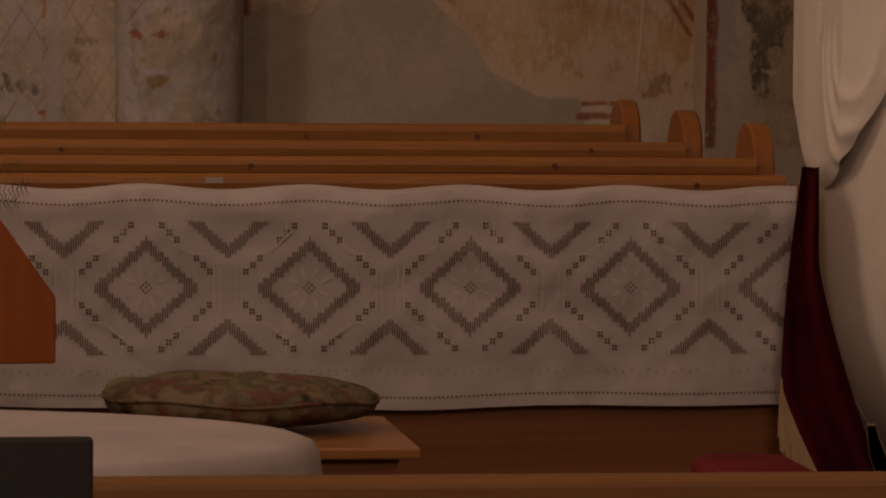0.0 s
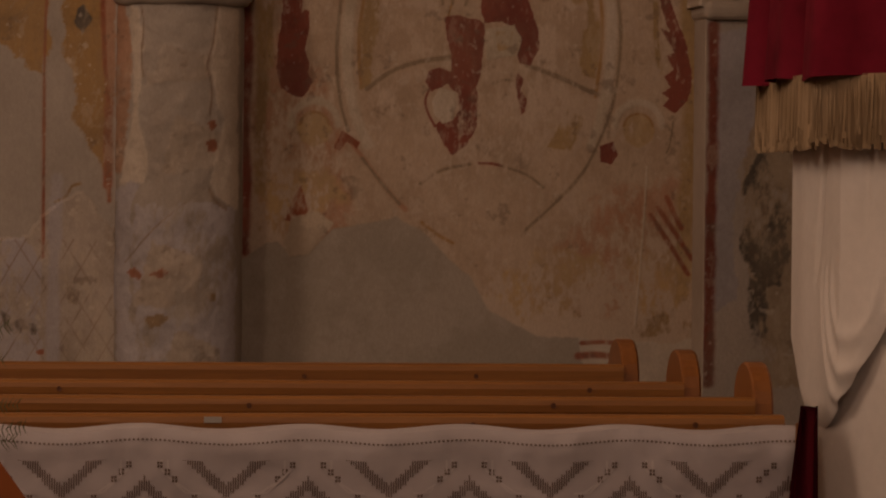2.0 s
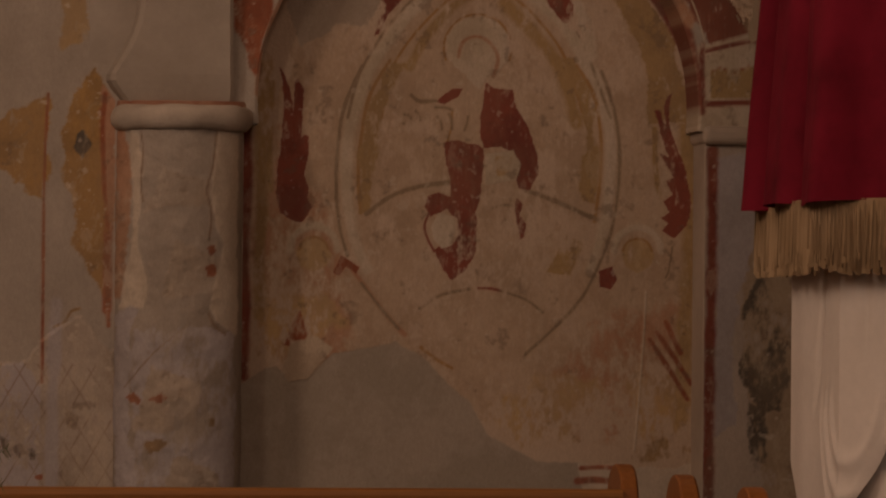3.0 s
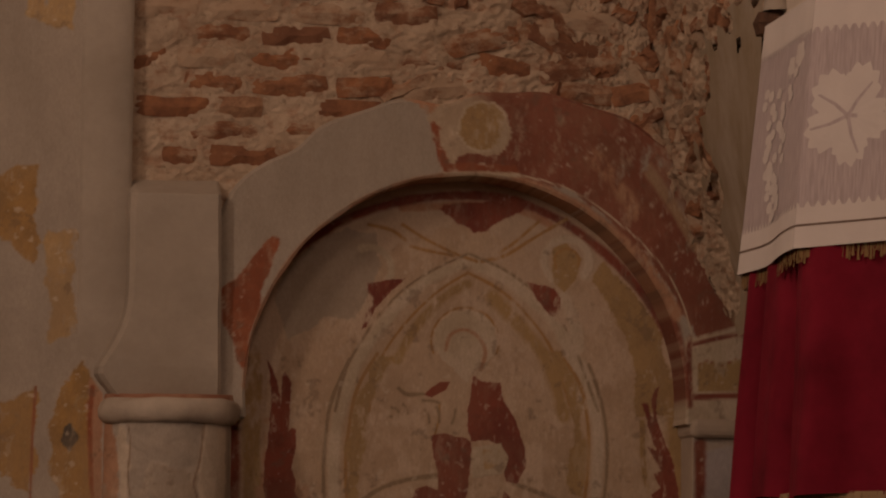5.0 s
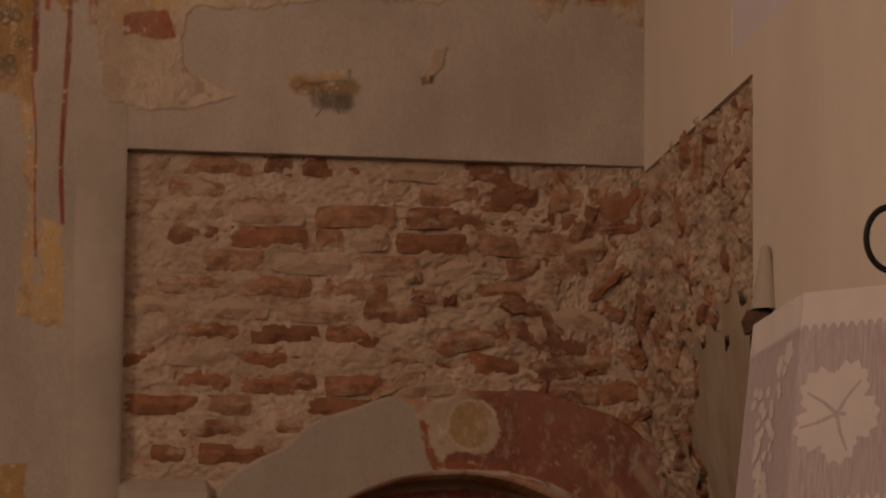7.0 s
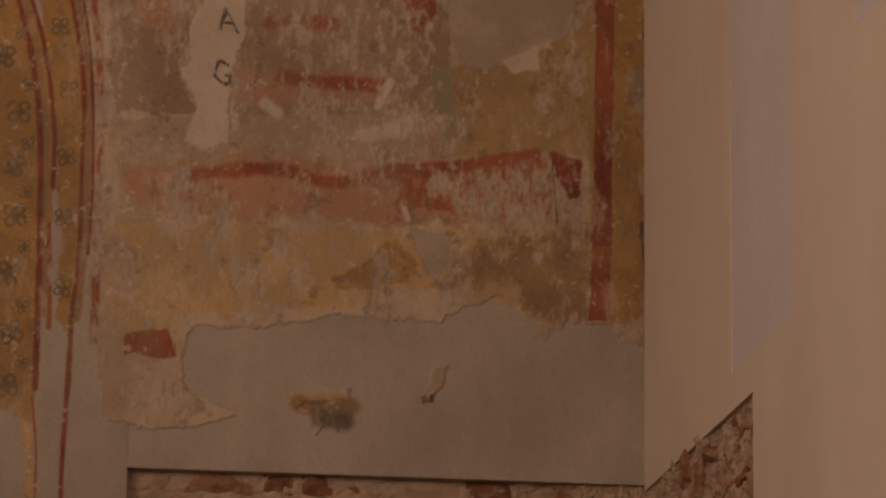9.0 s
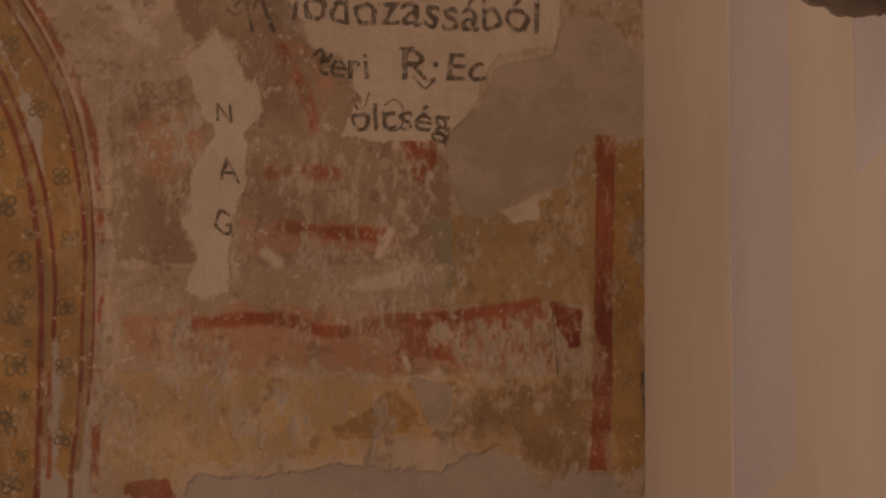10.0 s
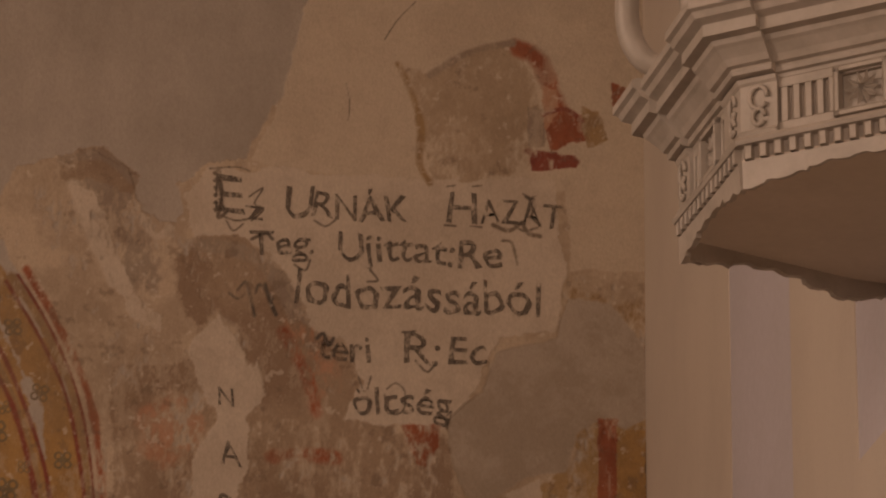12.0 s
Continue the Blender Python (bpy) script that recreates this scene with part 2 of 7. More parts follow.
def box(x0, x1, y0, y1, z0, z1, bevel=0.0, seg=2, bm=None):
    bm = bm or bmesh.new()
    r = bmesh.ops.create_cube(bm, size=1)
    vs = r["verts"]
    for v in vs:
        v.co = Vector(((x0 + x1) / 2 + v.co.x * (x1 - x0), (y0 + y1) / 2 + v.co.y * (y1 - y0), (z0 + z1) / 2 + v.co.z * (z1 - z0)))
    if bevel:
        es = list({e for v in vs for e in v.link_edges})
        bmesh.ops.bevel(bm, geom=es, offset=bevel, segments=seg, affect="EDGES", profile=0.5)
    return bm


def lathe(profile, at, sides=32, a0=0.0, a1=360.0, bm=None, phase=0.0):
    """Turns (radius, height) pairs round a vertical axis."""
    bm = bm or bmesh.new()
    full = abs(a1 - a0) >= 359.9
    n = sides if full else sides + 1
    rings = []
    for r, z in profile:
        ring = []
        for i in range(n):
            a = radians(a0 + phase + (a1 - a0) * i / sides)
            ring.append(bm.verts.new((at[0] + r * math.cos(a), at[1] + r * math.sin(a), at[2] + z)))
        rings.append(ring)
    for ra, rb in zip(rings, rings[1:]):
        for i in range(sides):
            j = (i + 1) % n
            bm.faces.new((ra[i], ra[j], rb[j], rb[i]))
    return bm


def sheet(xs, zs, fn, bm=None):
    """A grid over xs, zs whose points fn(x, z) gives."""
    bm = bm or bmesh.new()
    g = [[bm.verts.new(fn(x, z)) for x in xs] for z in zs]
    for a, b in zip(g, g[1:]):
        for i in range(len(xs) - 1):
            bm.faces.new((a[i], a[i + 1], b[i + 1], b[i]))
    return bm


def span(a, b, n):
    return [a + (b - a) * i / (n - 1) for i in range(n)]


# ---- the place ----
W = 14.5          # front of the back wall's plaster
XS = 2.818        # face of the side wall
N, R, C = "niche", "arch", "column"
COL_X, COL_R = 1.115, 0.222


# unseen shell, added to enclose the room and bounce the lamps' light
tagged(part("floor", box(-4.6, 7.0, -5.6, 15.2, -0.2, 0.0), FLOOR), "unseen dark church floor", "floor", kind="structure")
tagged(part("ceiling", box(-4.6, 7.0, -5.6, 15.2, 9.0, 9.2), WHITEWASH), "unseen whitewashed ceiling closing the room", "ceiling", kind="structure")
tagged(part("wall_west", box(-4.6, -4.4, -5.6, 15.2, 0, 9), WHITEWASH), "unseen whitewashed left wall closing the room", "wall", kind="structure")
tagged(part("wall_south", box(-4.4, 7.0, -5.6, -5.4, 0, 9), WHITEWASH), "unseen whitewashed end wall closing the room", "wall", kind="structure")
tagged(part("wall_outer", box(6.8, 7.0, -5.4, 15.2, 0, 9), WHITEWASH), "unseen whitewashed right wall closing the room", "wall", kind="structure")

wall = thing("wall_north", "old church wall with faded medieval fresco fragments", "wall", (0, W, 0), kind="structure")
bm = box(-4.4, 0.979, W + 0.006, W + 0.5, 0, 9)
box(0.979, XS + 0.3, W + 0.006, W + 0.5, 4.14, 9, bm=bm)
box(0.979, 1.335, W, W + 0.5, 0, 2.5, bm=bm)
part("plaster_face", bm, REPAIR, wall)
part("niche_back", box(1.1, 3.2, W + 0.208, W + 0.5, 0, 3.2), CREAM_BASE, wall, "cream lime ground of the niche")

part("niche_jamb", box(2.957, 6.8, W + 0.006, W + 0.5, 0, 2.44, 0.004), FACE_OLD, wall, "weathered right jamb of the niche")
part("impost", box(2.945, 3.5, W - 0.035, W + 0.3, 2.12, 2.19, 0.025, 3), FACE_OLD, wall, "worn rounded stone impost")

# arch ring
CX, CZ, RI = 2.155, 2.25, 0.775
bm = bmesh.new()
rows = []
for i in range(361):
    a = radians(-6 + 192 * i / 360)
    wob = 0.012 * noise.noise((math.cos(a) * 6, math.sin(a) * 6, 3.0))
    ro = 1.045 + 0.055 * max(0.0, math.sin(a - radians(95))) + 0.095 * max(0.0, math.sin((a - radians(12)) * 2.2)) * (a < radians(94)) + wob * 2.5
    prof = [(RI + wob * 0.4, W + 0.21), (RI + wob * 0.4, W - 0.012)] + [(r, W - 0.02) for r in span(RI + 0.01, ro - 0.012, 56)] + [(ro, W - 0.008), (ro, W + 0.16)]
    rows.append([bm.verts.new((CX + r * math.cos(a), y, CZ + r * math.sin(a))) for r, y in prof])
for a, b in zip(rows, rows[1:]):
    for i in range(len(a) - 1):
        bm.faces.new((a[i], a[i + 1], b[i + 1], b[i]))
arch_ring = part("arch_ring", bm, REPAIR, wall, "plastered arch over the niche")

# side wall with two shallow recesses, their bluish daylight put into the colour
side = thing("wall_east", "warm whitewashed side wall with shallow recesses", "wall", (XS, 9, 0), kind="structure")
bm = box(XS + 0.02, 6.8, 2.0, 13.07, 4.2, 9)
box(XS + 0.02, 6.8, 2.0, 12.72, 2.62, 4.2, bm=bm)
for y0, y1, z0, z1 in ((13.03, W, 4.12, 9), (12.14, 12.72, 2.62, 4.12), (12.14, 13.03, 4.12, 4.24), (11.31, 12.14, 2.62, 9), (2.0, 11.31, 2.62, 4.9), (2.0, 9.8, 4.9, 9)):
    box(XS, XS + 0.03, y0, y1, z0, z1, bm=bm)
part("plaster_face", bm, WHITEWASH, side)
for y0, y1, z0 in ((12.14, 13.03, 4.24), (9.8, 11.31, 4.9)):
    part("window_recess", box(XS + 0.003, XS + 0.019, y0, y1, z0, 9), DAYLIGHT_WASH, side, "pale recess with bluish light put into its colour")

# rubble core: flat behind the arch, then sweeping round to the side wall
def core(u, z):
    """u from 0 to 1 across the flat part, from 1 to 2 round the corner."""
    t = min(max((4.13 - z) / 1.5, 0), 1)
    xc = 2.822 + 0.42 * t * t
    if u <= 1:
        p = Vector((0.97 + (xc - 0.35 - 0.97) * u, W + 0.052, z))
    else:
        v = u - 1
        k = t * 0.9
        p0, p1, p2 = Vector((xc - 0.35, W + 0.052, z)), Vector((xc, W + 0.01, z)), Vector((XS + 0.012, 12.715, z))
        bez = p0 * (1 - v) ** 2 + p1 * 2 * v * (1 - v) + p2 * v * v
        pol = p0.lerp(p1, v / 0.2) if v < 0.2 else p1.lerp(p2, (v - 0.2) / 0.8)
        p = pol.lerp(bez, k)
    return p


def core_normal(u, z):
    a, b = core(u + 0.004, z) - core(u - 0.004, z), Vector((0, 0, 1))
    return a.cross(b).normalized()


def rough(u, z):
    p = core(u, z)
    q = Vector((p.x * 0.75 + max(0.0, u - 1) * 1.3, p.y * 0.5, p.z * 1.15))
    k = 0.5 + 0.5 * min(max((u - 0.45) * 2.5, 0), 1)
    h = 0.020 * noise.noise(q * 7) + 0.018 * noise.noise(q * 17) - 0.012 * abs(noise.noise(q * 26)) + 0.010 * noise.noise(q * 55)
    return p + core_normal(u, z) * (h * k)


us = span(0.0, 1.0, 240) + span(1.0, 2.0, 230)[1:]
bm = sheet(us, span(2.44, 4.14, 230), rough)
bmesh.ops.delete(bm, geom=[v for v in bm.verts if math.hypot(v.co.x - CX, v.co.z - CZ) < 0.95], context="VERTS")
part("rubble_core", bm, MORTAR, wall, "crumbling lime mortar and rubble core")

# column with its impost and block
column = thing("column", "plastered half-round wall column with worn impost", "column", (COL_X, W, 0))
bm = bmesh.new()
prof = []
for i in range(300):
    z = 2.15 * i / 299
    prof.append((COL_R * (1.0 - 0.02 * z / 2.15), z))
lathe(prof, (COL_X, W, 0), 110, 180, 360, bm)
for v in bm.verts:
    v.co.y = W + (v.co.y - W) * 0.85
    n3 = 0.008 * noise.noise(v.co * 7) + 0.006 * noise.noise(v.co * 18) + 0.0025 * noise.noise(v.co * 48)
    v.co.y += n3
    v.co.x += n3 * 0.5
smooth(bm)
shaft = part("shaft", bm, SHAFT, column, "weathered plastered shaft with layered limewash")
bm = lathe([(0.15, 2.135), (0.225, 2.14), (0.243, 2.16), (0.246, 2.185), (0.238, 2.21), (0.222, 2.222), (0.1, 2.225)], (COL_X + 0.005, W, 0), 40, 180, 360)
for v in bm.verts:
    v.co.y = W + (v.co.y - W) * 0.9
    v.co += Vector((0.4, 0.3, 1)) * 0.006 * noise.noise(v.co * 11)
smooth(bm)
part("impost", bm, SHAFT, column, "rounded plaster impost")

bm = lathe([(0.1, 2.221), (0.226, 2.222), (0.222, 2.24), (0.1, 2.242)], (COL_X + 0.005, W, 0), 40, 180, 360)
for v in bm.verts:
    v.co.y = W + (v.co.y - W) * 0.42
    v.co.z += 0.004 * noise.noise(v.co * 18)
part("joint", bm, RED_JOINT, column, "worn red paint in the joint")

# block over the impost: flared at the left foot, sloping top
bm = bmesh.new()
rows = []
for i in range(30):
    z = 2.235 + (2.93 - 2.235) * i / 29
    f = max(0.0, (2.36 - z) / 0.13)
    xl, xr = 0.972 - 0.11 * min(max((2.62 - z) / 0.30, 0), 1) ** 2 + 0.06 * min(1, max(0.0, (2.34 - z) / 0.10)) ** 2, 1.285 + 0.01 * (2.93 - z)
    yf = W - 0.085 + 0.03 * f * f
    ring = []
    for x, y in ((xl - 0.02, W + 0.05), (xl, yf + 0.02), (xl + 0.018, yf), (xr - 0.012, yf), (xr, yf + 0.012), (xr + 0.004, W + 0.2)):
        ring.append(bm.verts.new((x + 0.004 * noise.noise((x * 9, 1, z * 9)), y + 0.005 * noise.noise((x * 7, 2, z * 7)), z)))
    rows.append(ring)
rows.append([bm.verts.new((v.co.x, max(v.co.y, W - 0.085) + 0.085 + (0.09 if abs(v.co.y - W) < 0.3 else 0), 3.005)) for v in rows[-1]])
for a, b in zip(rows, rows[1:]):
    for i in range(5):
        bm.faces.new((a[i], a[i + 1], b[i + 1], b[i]))
bm.faces.new(rows[-1])
part("block", bm, REPAIR, column, "square plaster block with sloping top")

# rendered pier edge
bm = sheet(span(0.80, 0.979, 26), span(2.35, 4.3, 60), lambda x, z: (x, W - 0.03 * math.sin(math.pi * min(max((x - 0.80) / 0.18, 0), 1)) ** 0.5 * min(1, max(0, (4.3 - z) / 0.6)) * min(1, max(0, (z - 2.35) / 0.3)) + 0.003 * noise.noise((x * 8, 0, z * 5)), z))
smooth(bm)
part("pier_skim", bm, REPAIR, wall, "smooth rendered pier edge")

# ---- layers of plaster and paint ----
def lattice(ix, iz, seed):
    h = (ix.astype(np.int64) * 374761393 + iz.astype(np.int64) * 668265263 + seed * 1274126177) & 0x7FFFFFFF
    h = ((h ^ (h >> 13)) * 1103515245) & 0x7FFFFFFF
    return ((h ^ (h >> 16)) & 0xFFFF) / 65535.0


def value_noise(x, z, seed):
    fx, fz = np.floor(x), np.floor(z)
    u, v = x - fx, z - fz
    u, v = u * u * (3 - 2 * u), v * v * (3 - 2 * v)
    a, b = lattice(fx, fz, seed), lattice(fx + 1, fz, seed)
    c, d = lattice(fx, fz + 1, seed), lattice(fx + 1, fz + 1, seed)
    return (a + (b - a) * u) * (1 - v) + (c + (d - c) * u) * v


def fbm(x, z, scale, octaves, seed, gain=0.6):
    """Cloudy noise from 0 to 1."""
    out, amp, tot = np.zeros_like(x), 1.0, 0.0
    x, z = x + 17.3, z + 9.1
    for o in range(octaves):
        out += amp * value_noise(x * scale * 2 ** o + o * 5.7, z * scale * 2 ** o + o * 3.1, seed + o * 31)
        tot += amp
        amp *= gain
    return (out / tot - 0.5) * 1.5 + 0.5


def soft(v, a, b):
    t = np.clip((v - a) / (b - a), 0, 1)
    return t * t * (3 - 2 * t)


def inside_depth(px, pz, pts):
    """Distance of points from an outline, positive inside."""
    best = np.full(px.shape, 1e9)
    ins = np.zeros(px.shape, bool)
    n = len(pts)
    for i in range(n):
        (x0, z0), (x1, z1) = pts[i], pts[(i + 1) % n]
        dx, dz = x1 - x0, z1 - z0
        t = np.clip(((px - x0) * dx + (pz - z0) * dz) / max(dx * dx + dz * dz, 1e-9), 0, 1)
        best = np.minimum(best, np.hypot(px - x0 - t * dx, pz - z0 - t * dz))
        if abs(dz) > 1e-9:
            ins ^= ((z0 > pz) != (z1 > pz)) & (px < (pz - z0) / dz * dx + x0)
    return np.where(ins, best, -best)


def line_depth(px, pz, line, width):
    best = np.full(px.shape, 1e9)
    for (x0, z0), (x1, z1) in zip(line, line[1:]):
        dx, dz = x1 - x0, z1 - z0
        t = np.clip(((px - x0) * dx + (pz - z0) * dz) / max(dx * dx + dz * dz, 1e-9), 0, 1)
        best = np.minimum(best, np.hypot(px - x0 - t * dx, pz - z0 - t * dz))
    return width * 0.5 - best


def rounded(pts, n=6):
    """A smooth line through the points."""
    if len(pts) < 3:
        return pts
    out = []
    q = [pts[0]] + list(pts) + [pts[-1]]
    for a, b, c, d in zip(q, q[1:], q[2:], q[3:]):
        for i in range(n):
            t = i / n
            out.append(tuple(0.5 * (2 * b[k] + (c[k] - a[k]) * t + (2 * a[k] - 5 * b[k] + 4 * c[k] - d[k]) * t * t + (3 * b[k] - a[k] - 3 * c[k] + d[k]) * t ** 3) for k in (0, 1)))
    return out + [pts[-1]]


LAYERS = {W: [], N: [], R: [], C: []}
AGE = {W: 0.8, N: 0.5, R: 0.7, C: 0.5}      # how far each surface is rubbed and specked
THICK = {NICHE_REPAIR: -0.006, LIME_OLD: 0.0085, FRESCO_BEIGE: 0.007, OLD_SKIN: 0.006, LIME: 0.0095, REPAIR_FRESH: 0.003, CREAM: 0.0075}


def patch(tones, where, layer, pts, wear=0.3, edge=1.0):
    """A layer of paint or plaster inside an outline of (x, z)."""
    LAYERS[where].append((layer, len(LAYERS[where]), tones, pts, 0.0, wear, edge))


def stroke(tones, where, layer, pts, width=0.02, wear=0.3):
    """A painted line along (x, z) points."""
    LAYERS[where].append((layer, len(LAYERS[where]), tones, rounded(pts, 5), width, wear, 1.0))


def compose(x, z, where, base):
    """Colour and thickness of all layers at the points x, z (flat arrays)."""
    k = (0.7 * soft(fbm(x, z, 1.3, 6, 3, 0.65), 0.25, 0.75) + 0.3 * soft(fbm(x * 2, z * 0.4, 6, 5, 5), 0.2, 0.8))[:, None]
    col = np.array(base[0]) * k + np.array(base[1]) * (1 - k)
    thick = 0.0012 * (fbm(x, z, 3, 4, 8) - 0.5)
    worn = np.zeros_like(x)
    age = AGE[where]
    rag = fbm(x, z, 11, 6, 21, 0.68) - 0.5
    rub = fbm(x * 1.0, z * 0.8, 7, 6, 33, 0.72)
    rub2 = fbm(x * 1.5, z * 0.6, 40, 3, 47, 0.7)
    tone = fbm(x, z, 5, 6, 59, 0.7)
    for layer, order, tones, pts, width, wear, edge in sorted(LAYERS[where], key=lambda q: q[:2]):
        xs, zs = [p[0] for p in pts], [p[1] for p in pts]
        pad = 0.05 + width
        sel = np.nonzero((x > min(xs) - pad) & (x < max(xs) + pad) & (z > min(zs) - pad) & (z < max(zs) + pad))[0]
        if not len(sel):
            continue
        px, pz = x[sel], z[sel]
        if width:
            d = line_depth(px, pz, pts, width * 1.15)
            w = max(width * 0.5, 0.004)
            a = soft(d / w + rag[sel] * min(1.0, 0.55 + width * 4), -0.25, 0.65)
        else:
            d = inside_depth(px, pz, pts)
            size = min(1.0, max(max(xs) - min(xs), max(zs) - min(zs)) / 0.3)
            solid = tones in (REPAIR_FRESH, NICHE_REPAIR, LIME, LIME_OLD, FRESCO_BEIGE, OLD_SKIN, GREY_PLASTER)
            wide = min(max(xs) - min(xs), max(zs) - min(zs)) > 0.22 and tones in (OCHRE_WASH, RED_WASH, GREY_WASH, OCHRE_BROWN, GREEN_EARTH)
            reach = (0.05 if wide else 0.015 if not solid else 0.022) * edge * (0.35 + 0.65 * size)
            a = soft(d + rag[sel] * reach * 2.2, -0.004, 0.004) if solid else soft(d / reach + rag[sel] * (2.0 if wide else 3.4), -0.3, 0.7 if wide else 0.4)
        keep = np.clip((rub[sel] * 0.66 + rub2[sel] * 0.34 - wear + 0.13) * 5.0, 0, 1) if wear > 0 else 1.0
        a = (a * keep)[:, None]
        k = soft(tone[sel], 0.3, 0.7)[:, None]
        c = np.array(tones[0]) * k + np.array(tones[1]) * (1 - k)
        col[sel] = col[sel] * (1 - a) + c * a
        a = a[:, 0]
        if tones in THICK:
            thick[sel] = thick[sel] * (1 - a) + THICK[tones] * (1.0 if where == W else 0.25) * a
        worn[sel] = worn[sel] * (1 - a) + (0.15 if tones in (REPAIR_FRESH, NICHE_REPAIR, LIME, LIME_OLD, GREY_PLASTER, BLUE_LIT_LIME) else 1.0) * a
    # age over everything old: stains, scratches to the lime, specks
    stain = soft(fbm(x, z, 2.3, 6, 71, 0.68), 0.44, 0.78) * worn * 0.36 * age
    col = col * (1 - stain[:, None]) + np.array((0.29, 0.215, 0.14)) * stain[:, None]
    pale = soft(fbm(x * 1.4, z * 0.6, 12, 6, 83, 0.78), 0.58, 0.80) * worn * 0.45 * age
    faint = soft(fbm(x * 2.6, z * 0.5, 14, 5, 113, 0.75), 0.52, 0.78) * worn * 0.15
    col = col * (1 - faint[:, None]) + np.array((0.33, 0.25, 0.17)) * faint[:, None]
    col = col * (1 - pale[:, None]) + np.array((0.58, 0.48, 0.36)) * pale[:, None]
    speck = soft(fbm(x, z, 30, 3, 97, 0.8), 0.82, 0.94) * worn * 0.6 * age
    col = col * (1 - speck[:, None]) + np.array((0.66, 0.57, 0.46)) * speck[:, None]
    dirt = soft(fbm(x, z, 17, 4, 101, 0.7), 0.72, 0.9) * worn * 0.45
    col = col * (1 - dirt[:, None]) + np.array((0.17, 0.12, 0.085)) * dirt[:, None]
    thick -= 0.0012 * pale * 2
    return col, thick


def tint(ob, where, base, relief=True):
    """Lays the layers on a finished mesh."""
    me = ob.data
    co = np.empty(len(me.vertices) * 3)
    me.vertices.foreach_get("co", co)
    co = co.reshape(-1, 3)
    col, thick = compose(co[:, 0].copy(), co[:, 2].copy(), where, base)
    if relief:
        co[:, 1] -= thick
        me.vertices.foreach_set("co", co.ravel())
    rgba = np.concatenate([np.clip(col, 0, 1), np.ones((len(co), 1))], 1)
    me.attributes.new("pigment", "FLOAT_COLOR", "POINT").data.foreach_set("color", rgba.ravel())
    me.materials.clear()
    me.materials.append(PIGMENT)
    me.update()
    return ob


def painted_sheet(name, x0, x1, z0, z1, y, where, base, label, cell=0.0055, keep=None):
    xs, zs = np.arange(x0, x1 + cell * 0.5, cell), np.arange(z0, z1 + cell * 0.5, cell)
    px, pz = np.meshgrid(xs, zs)
    nx, nz = len(xs), len(zs)
    j, i = np.meshgrid(np.arange(nz - 1), np.arange(nx - 1), indexing="ij")
    a = (j * nx + i).ravel()
    quads = np.stack([a, a + 1, a + nx + 1, a + nx], 1)
    if keep is not None:
        ok = keep(px.ravel(), pz.ravel())
        quads = quads[ok[quads].all(1)]
    co = np.stack([px.ravel(), np.full(px.size, y), pz.ravel()], 1)
    me = bpy.data.meshes.new(name)
    me.vertices.add(len(co))
    me.vertices.foreach_set("co", co.ravel())
    me.loops.add(quads.size)
    me.loops.foreach_set("vertex_index", quads.ravel())
    me.polygons.add(len(quads))
    me.polygons.foreach_set("loop_start", np.arange(0, quads.size, 4))
    me.update(calc_edges=True)
    ob = new(name, me)
    ob.parent, ob.location = wall, -wall.location
    tagged(ob, label)
    return tint(ob, where, base)


# upper wall: old painted plaster and its repairs
patch(FRESCO_BEIGE, W, 1, [(0.32, 6.53), (0.49, 6.83), (0.69, 6.92), (0.89, 6.86), (0.95, 6.69), (1.09, 6.64), (1.09, 6.80), (1.19, 6.89), (1.32, 6.93), (1.46, 7.20), (1.58, 7.57), (1.68, 7.90), (2.90, 7.99), (2.83, 6.68), (2.82, 4.63), (2.75, 4.66), (2.68, 4.73), (2.53, 4.74), (2.46, 4.65), (2.37, 4.74), (2.30, 4.82), (2.20, 4.78), (2.06, 4.71), (1.72, 4.72), (1.48, 4.66), (1.20, 4.65), (1.14, 4.54), (1.19, 4.41), (1.36, 4.34), (1.12, 4.27), (0.89, 4.29), (0.85, 4.59), (0.82, 5.42), (0.66, 6.18), (0.44, 6.54)])
patch(OCHRE_WASH, W, 2, [(0.94, 5.00), (1.63, 5.04), (1.98, 5.01), (2.12, 5.07), (2.61, 5.09), (2.62, 4.77), (2.50, 4.71), (2.33, 4.78), (2.08, 4.81), (1.72, 4.74), (1.35, 4.70), (0.98, 4.64)], wear=0.42)
patch(OCHRE_WASH, W, 2, [(0.90, 5.21), (1.19, 4.98), (1.18, 4.61), (0.92, 4.56), (0.88, 4.90)], wear=0.5)
patch(OCHRE, W, 3, [(1.79, 4.90), (1.92, 4.99), (2.00, 4.91), (1.96, 4.83), (1.71, 4.81), (1.69, 4.86)], wear=0.35)
patch(OCHRE_BROWN, W, 3, [(2.08, 4.91), (2.22, 5.02), (2.53, 5.06), (2.60, 4.87), (2.53, 4.75), (2.39, 4.75), (2.32, 4.86), (2.12, 4.82)], wear=0.45)
patch(GREEN_EARTH, W, 3, [(2.03, 5.64), (2.22, 5.67), (2.44, 5.64), (2.44, 5.38), (2.24, 5.34), (2.08, 5.37)], wear=0.42)
patch(RED_WASH, W, 3, [(0.94, 5.21), (1.40, 5.29), (1.75, 5.28), (2.12, 5.30), (2.49, 5.35), (2.50, 5.10), (2.18, 5.07), (1.71, 5.04), (1.37, 5.04), (0.96, 5.06)], wear=0.42)
patch(RED_OCHRE, W, 4, [(1.91, 5.26), (2.22, 5.30), (2.48, 5.33), (2.48, 5.11), (2.24, 5.11), (1.91, 5.11)], wear=0.53)
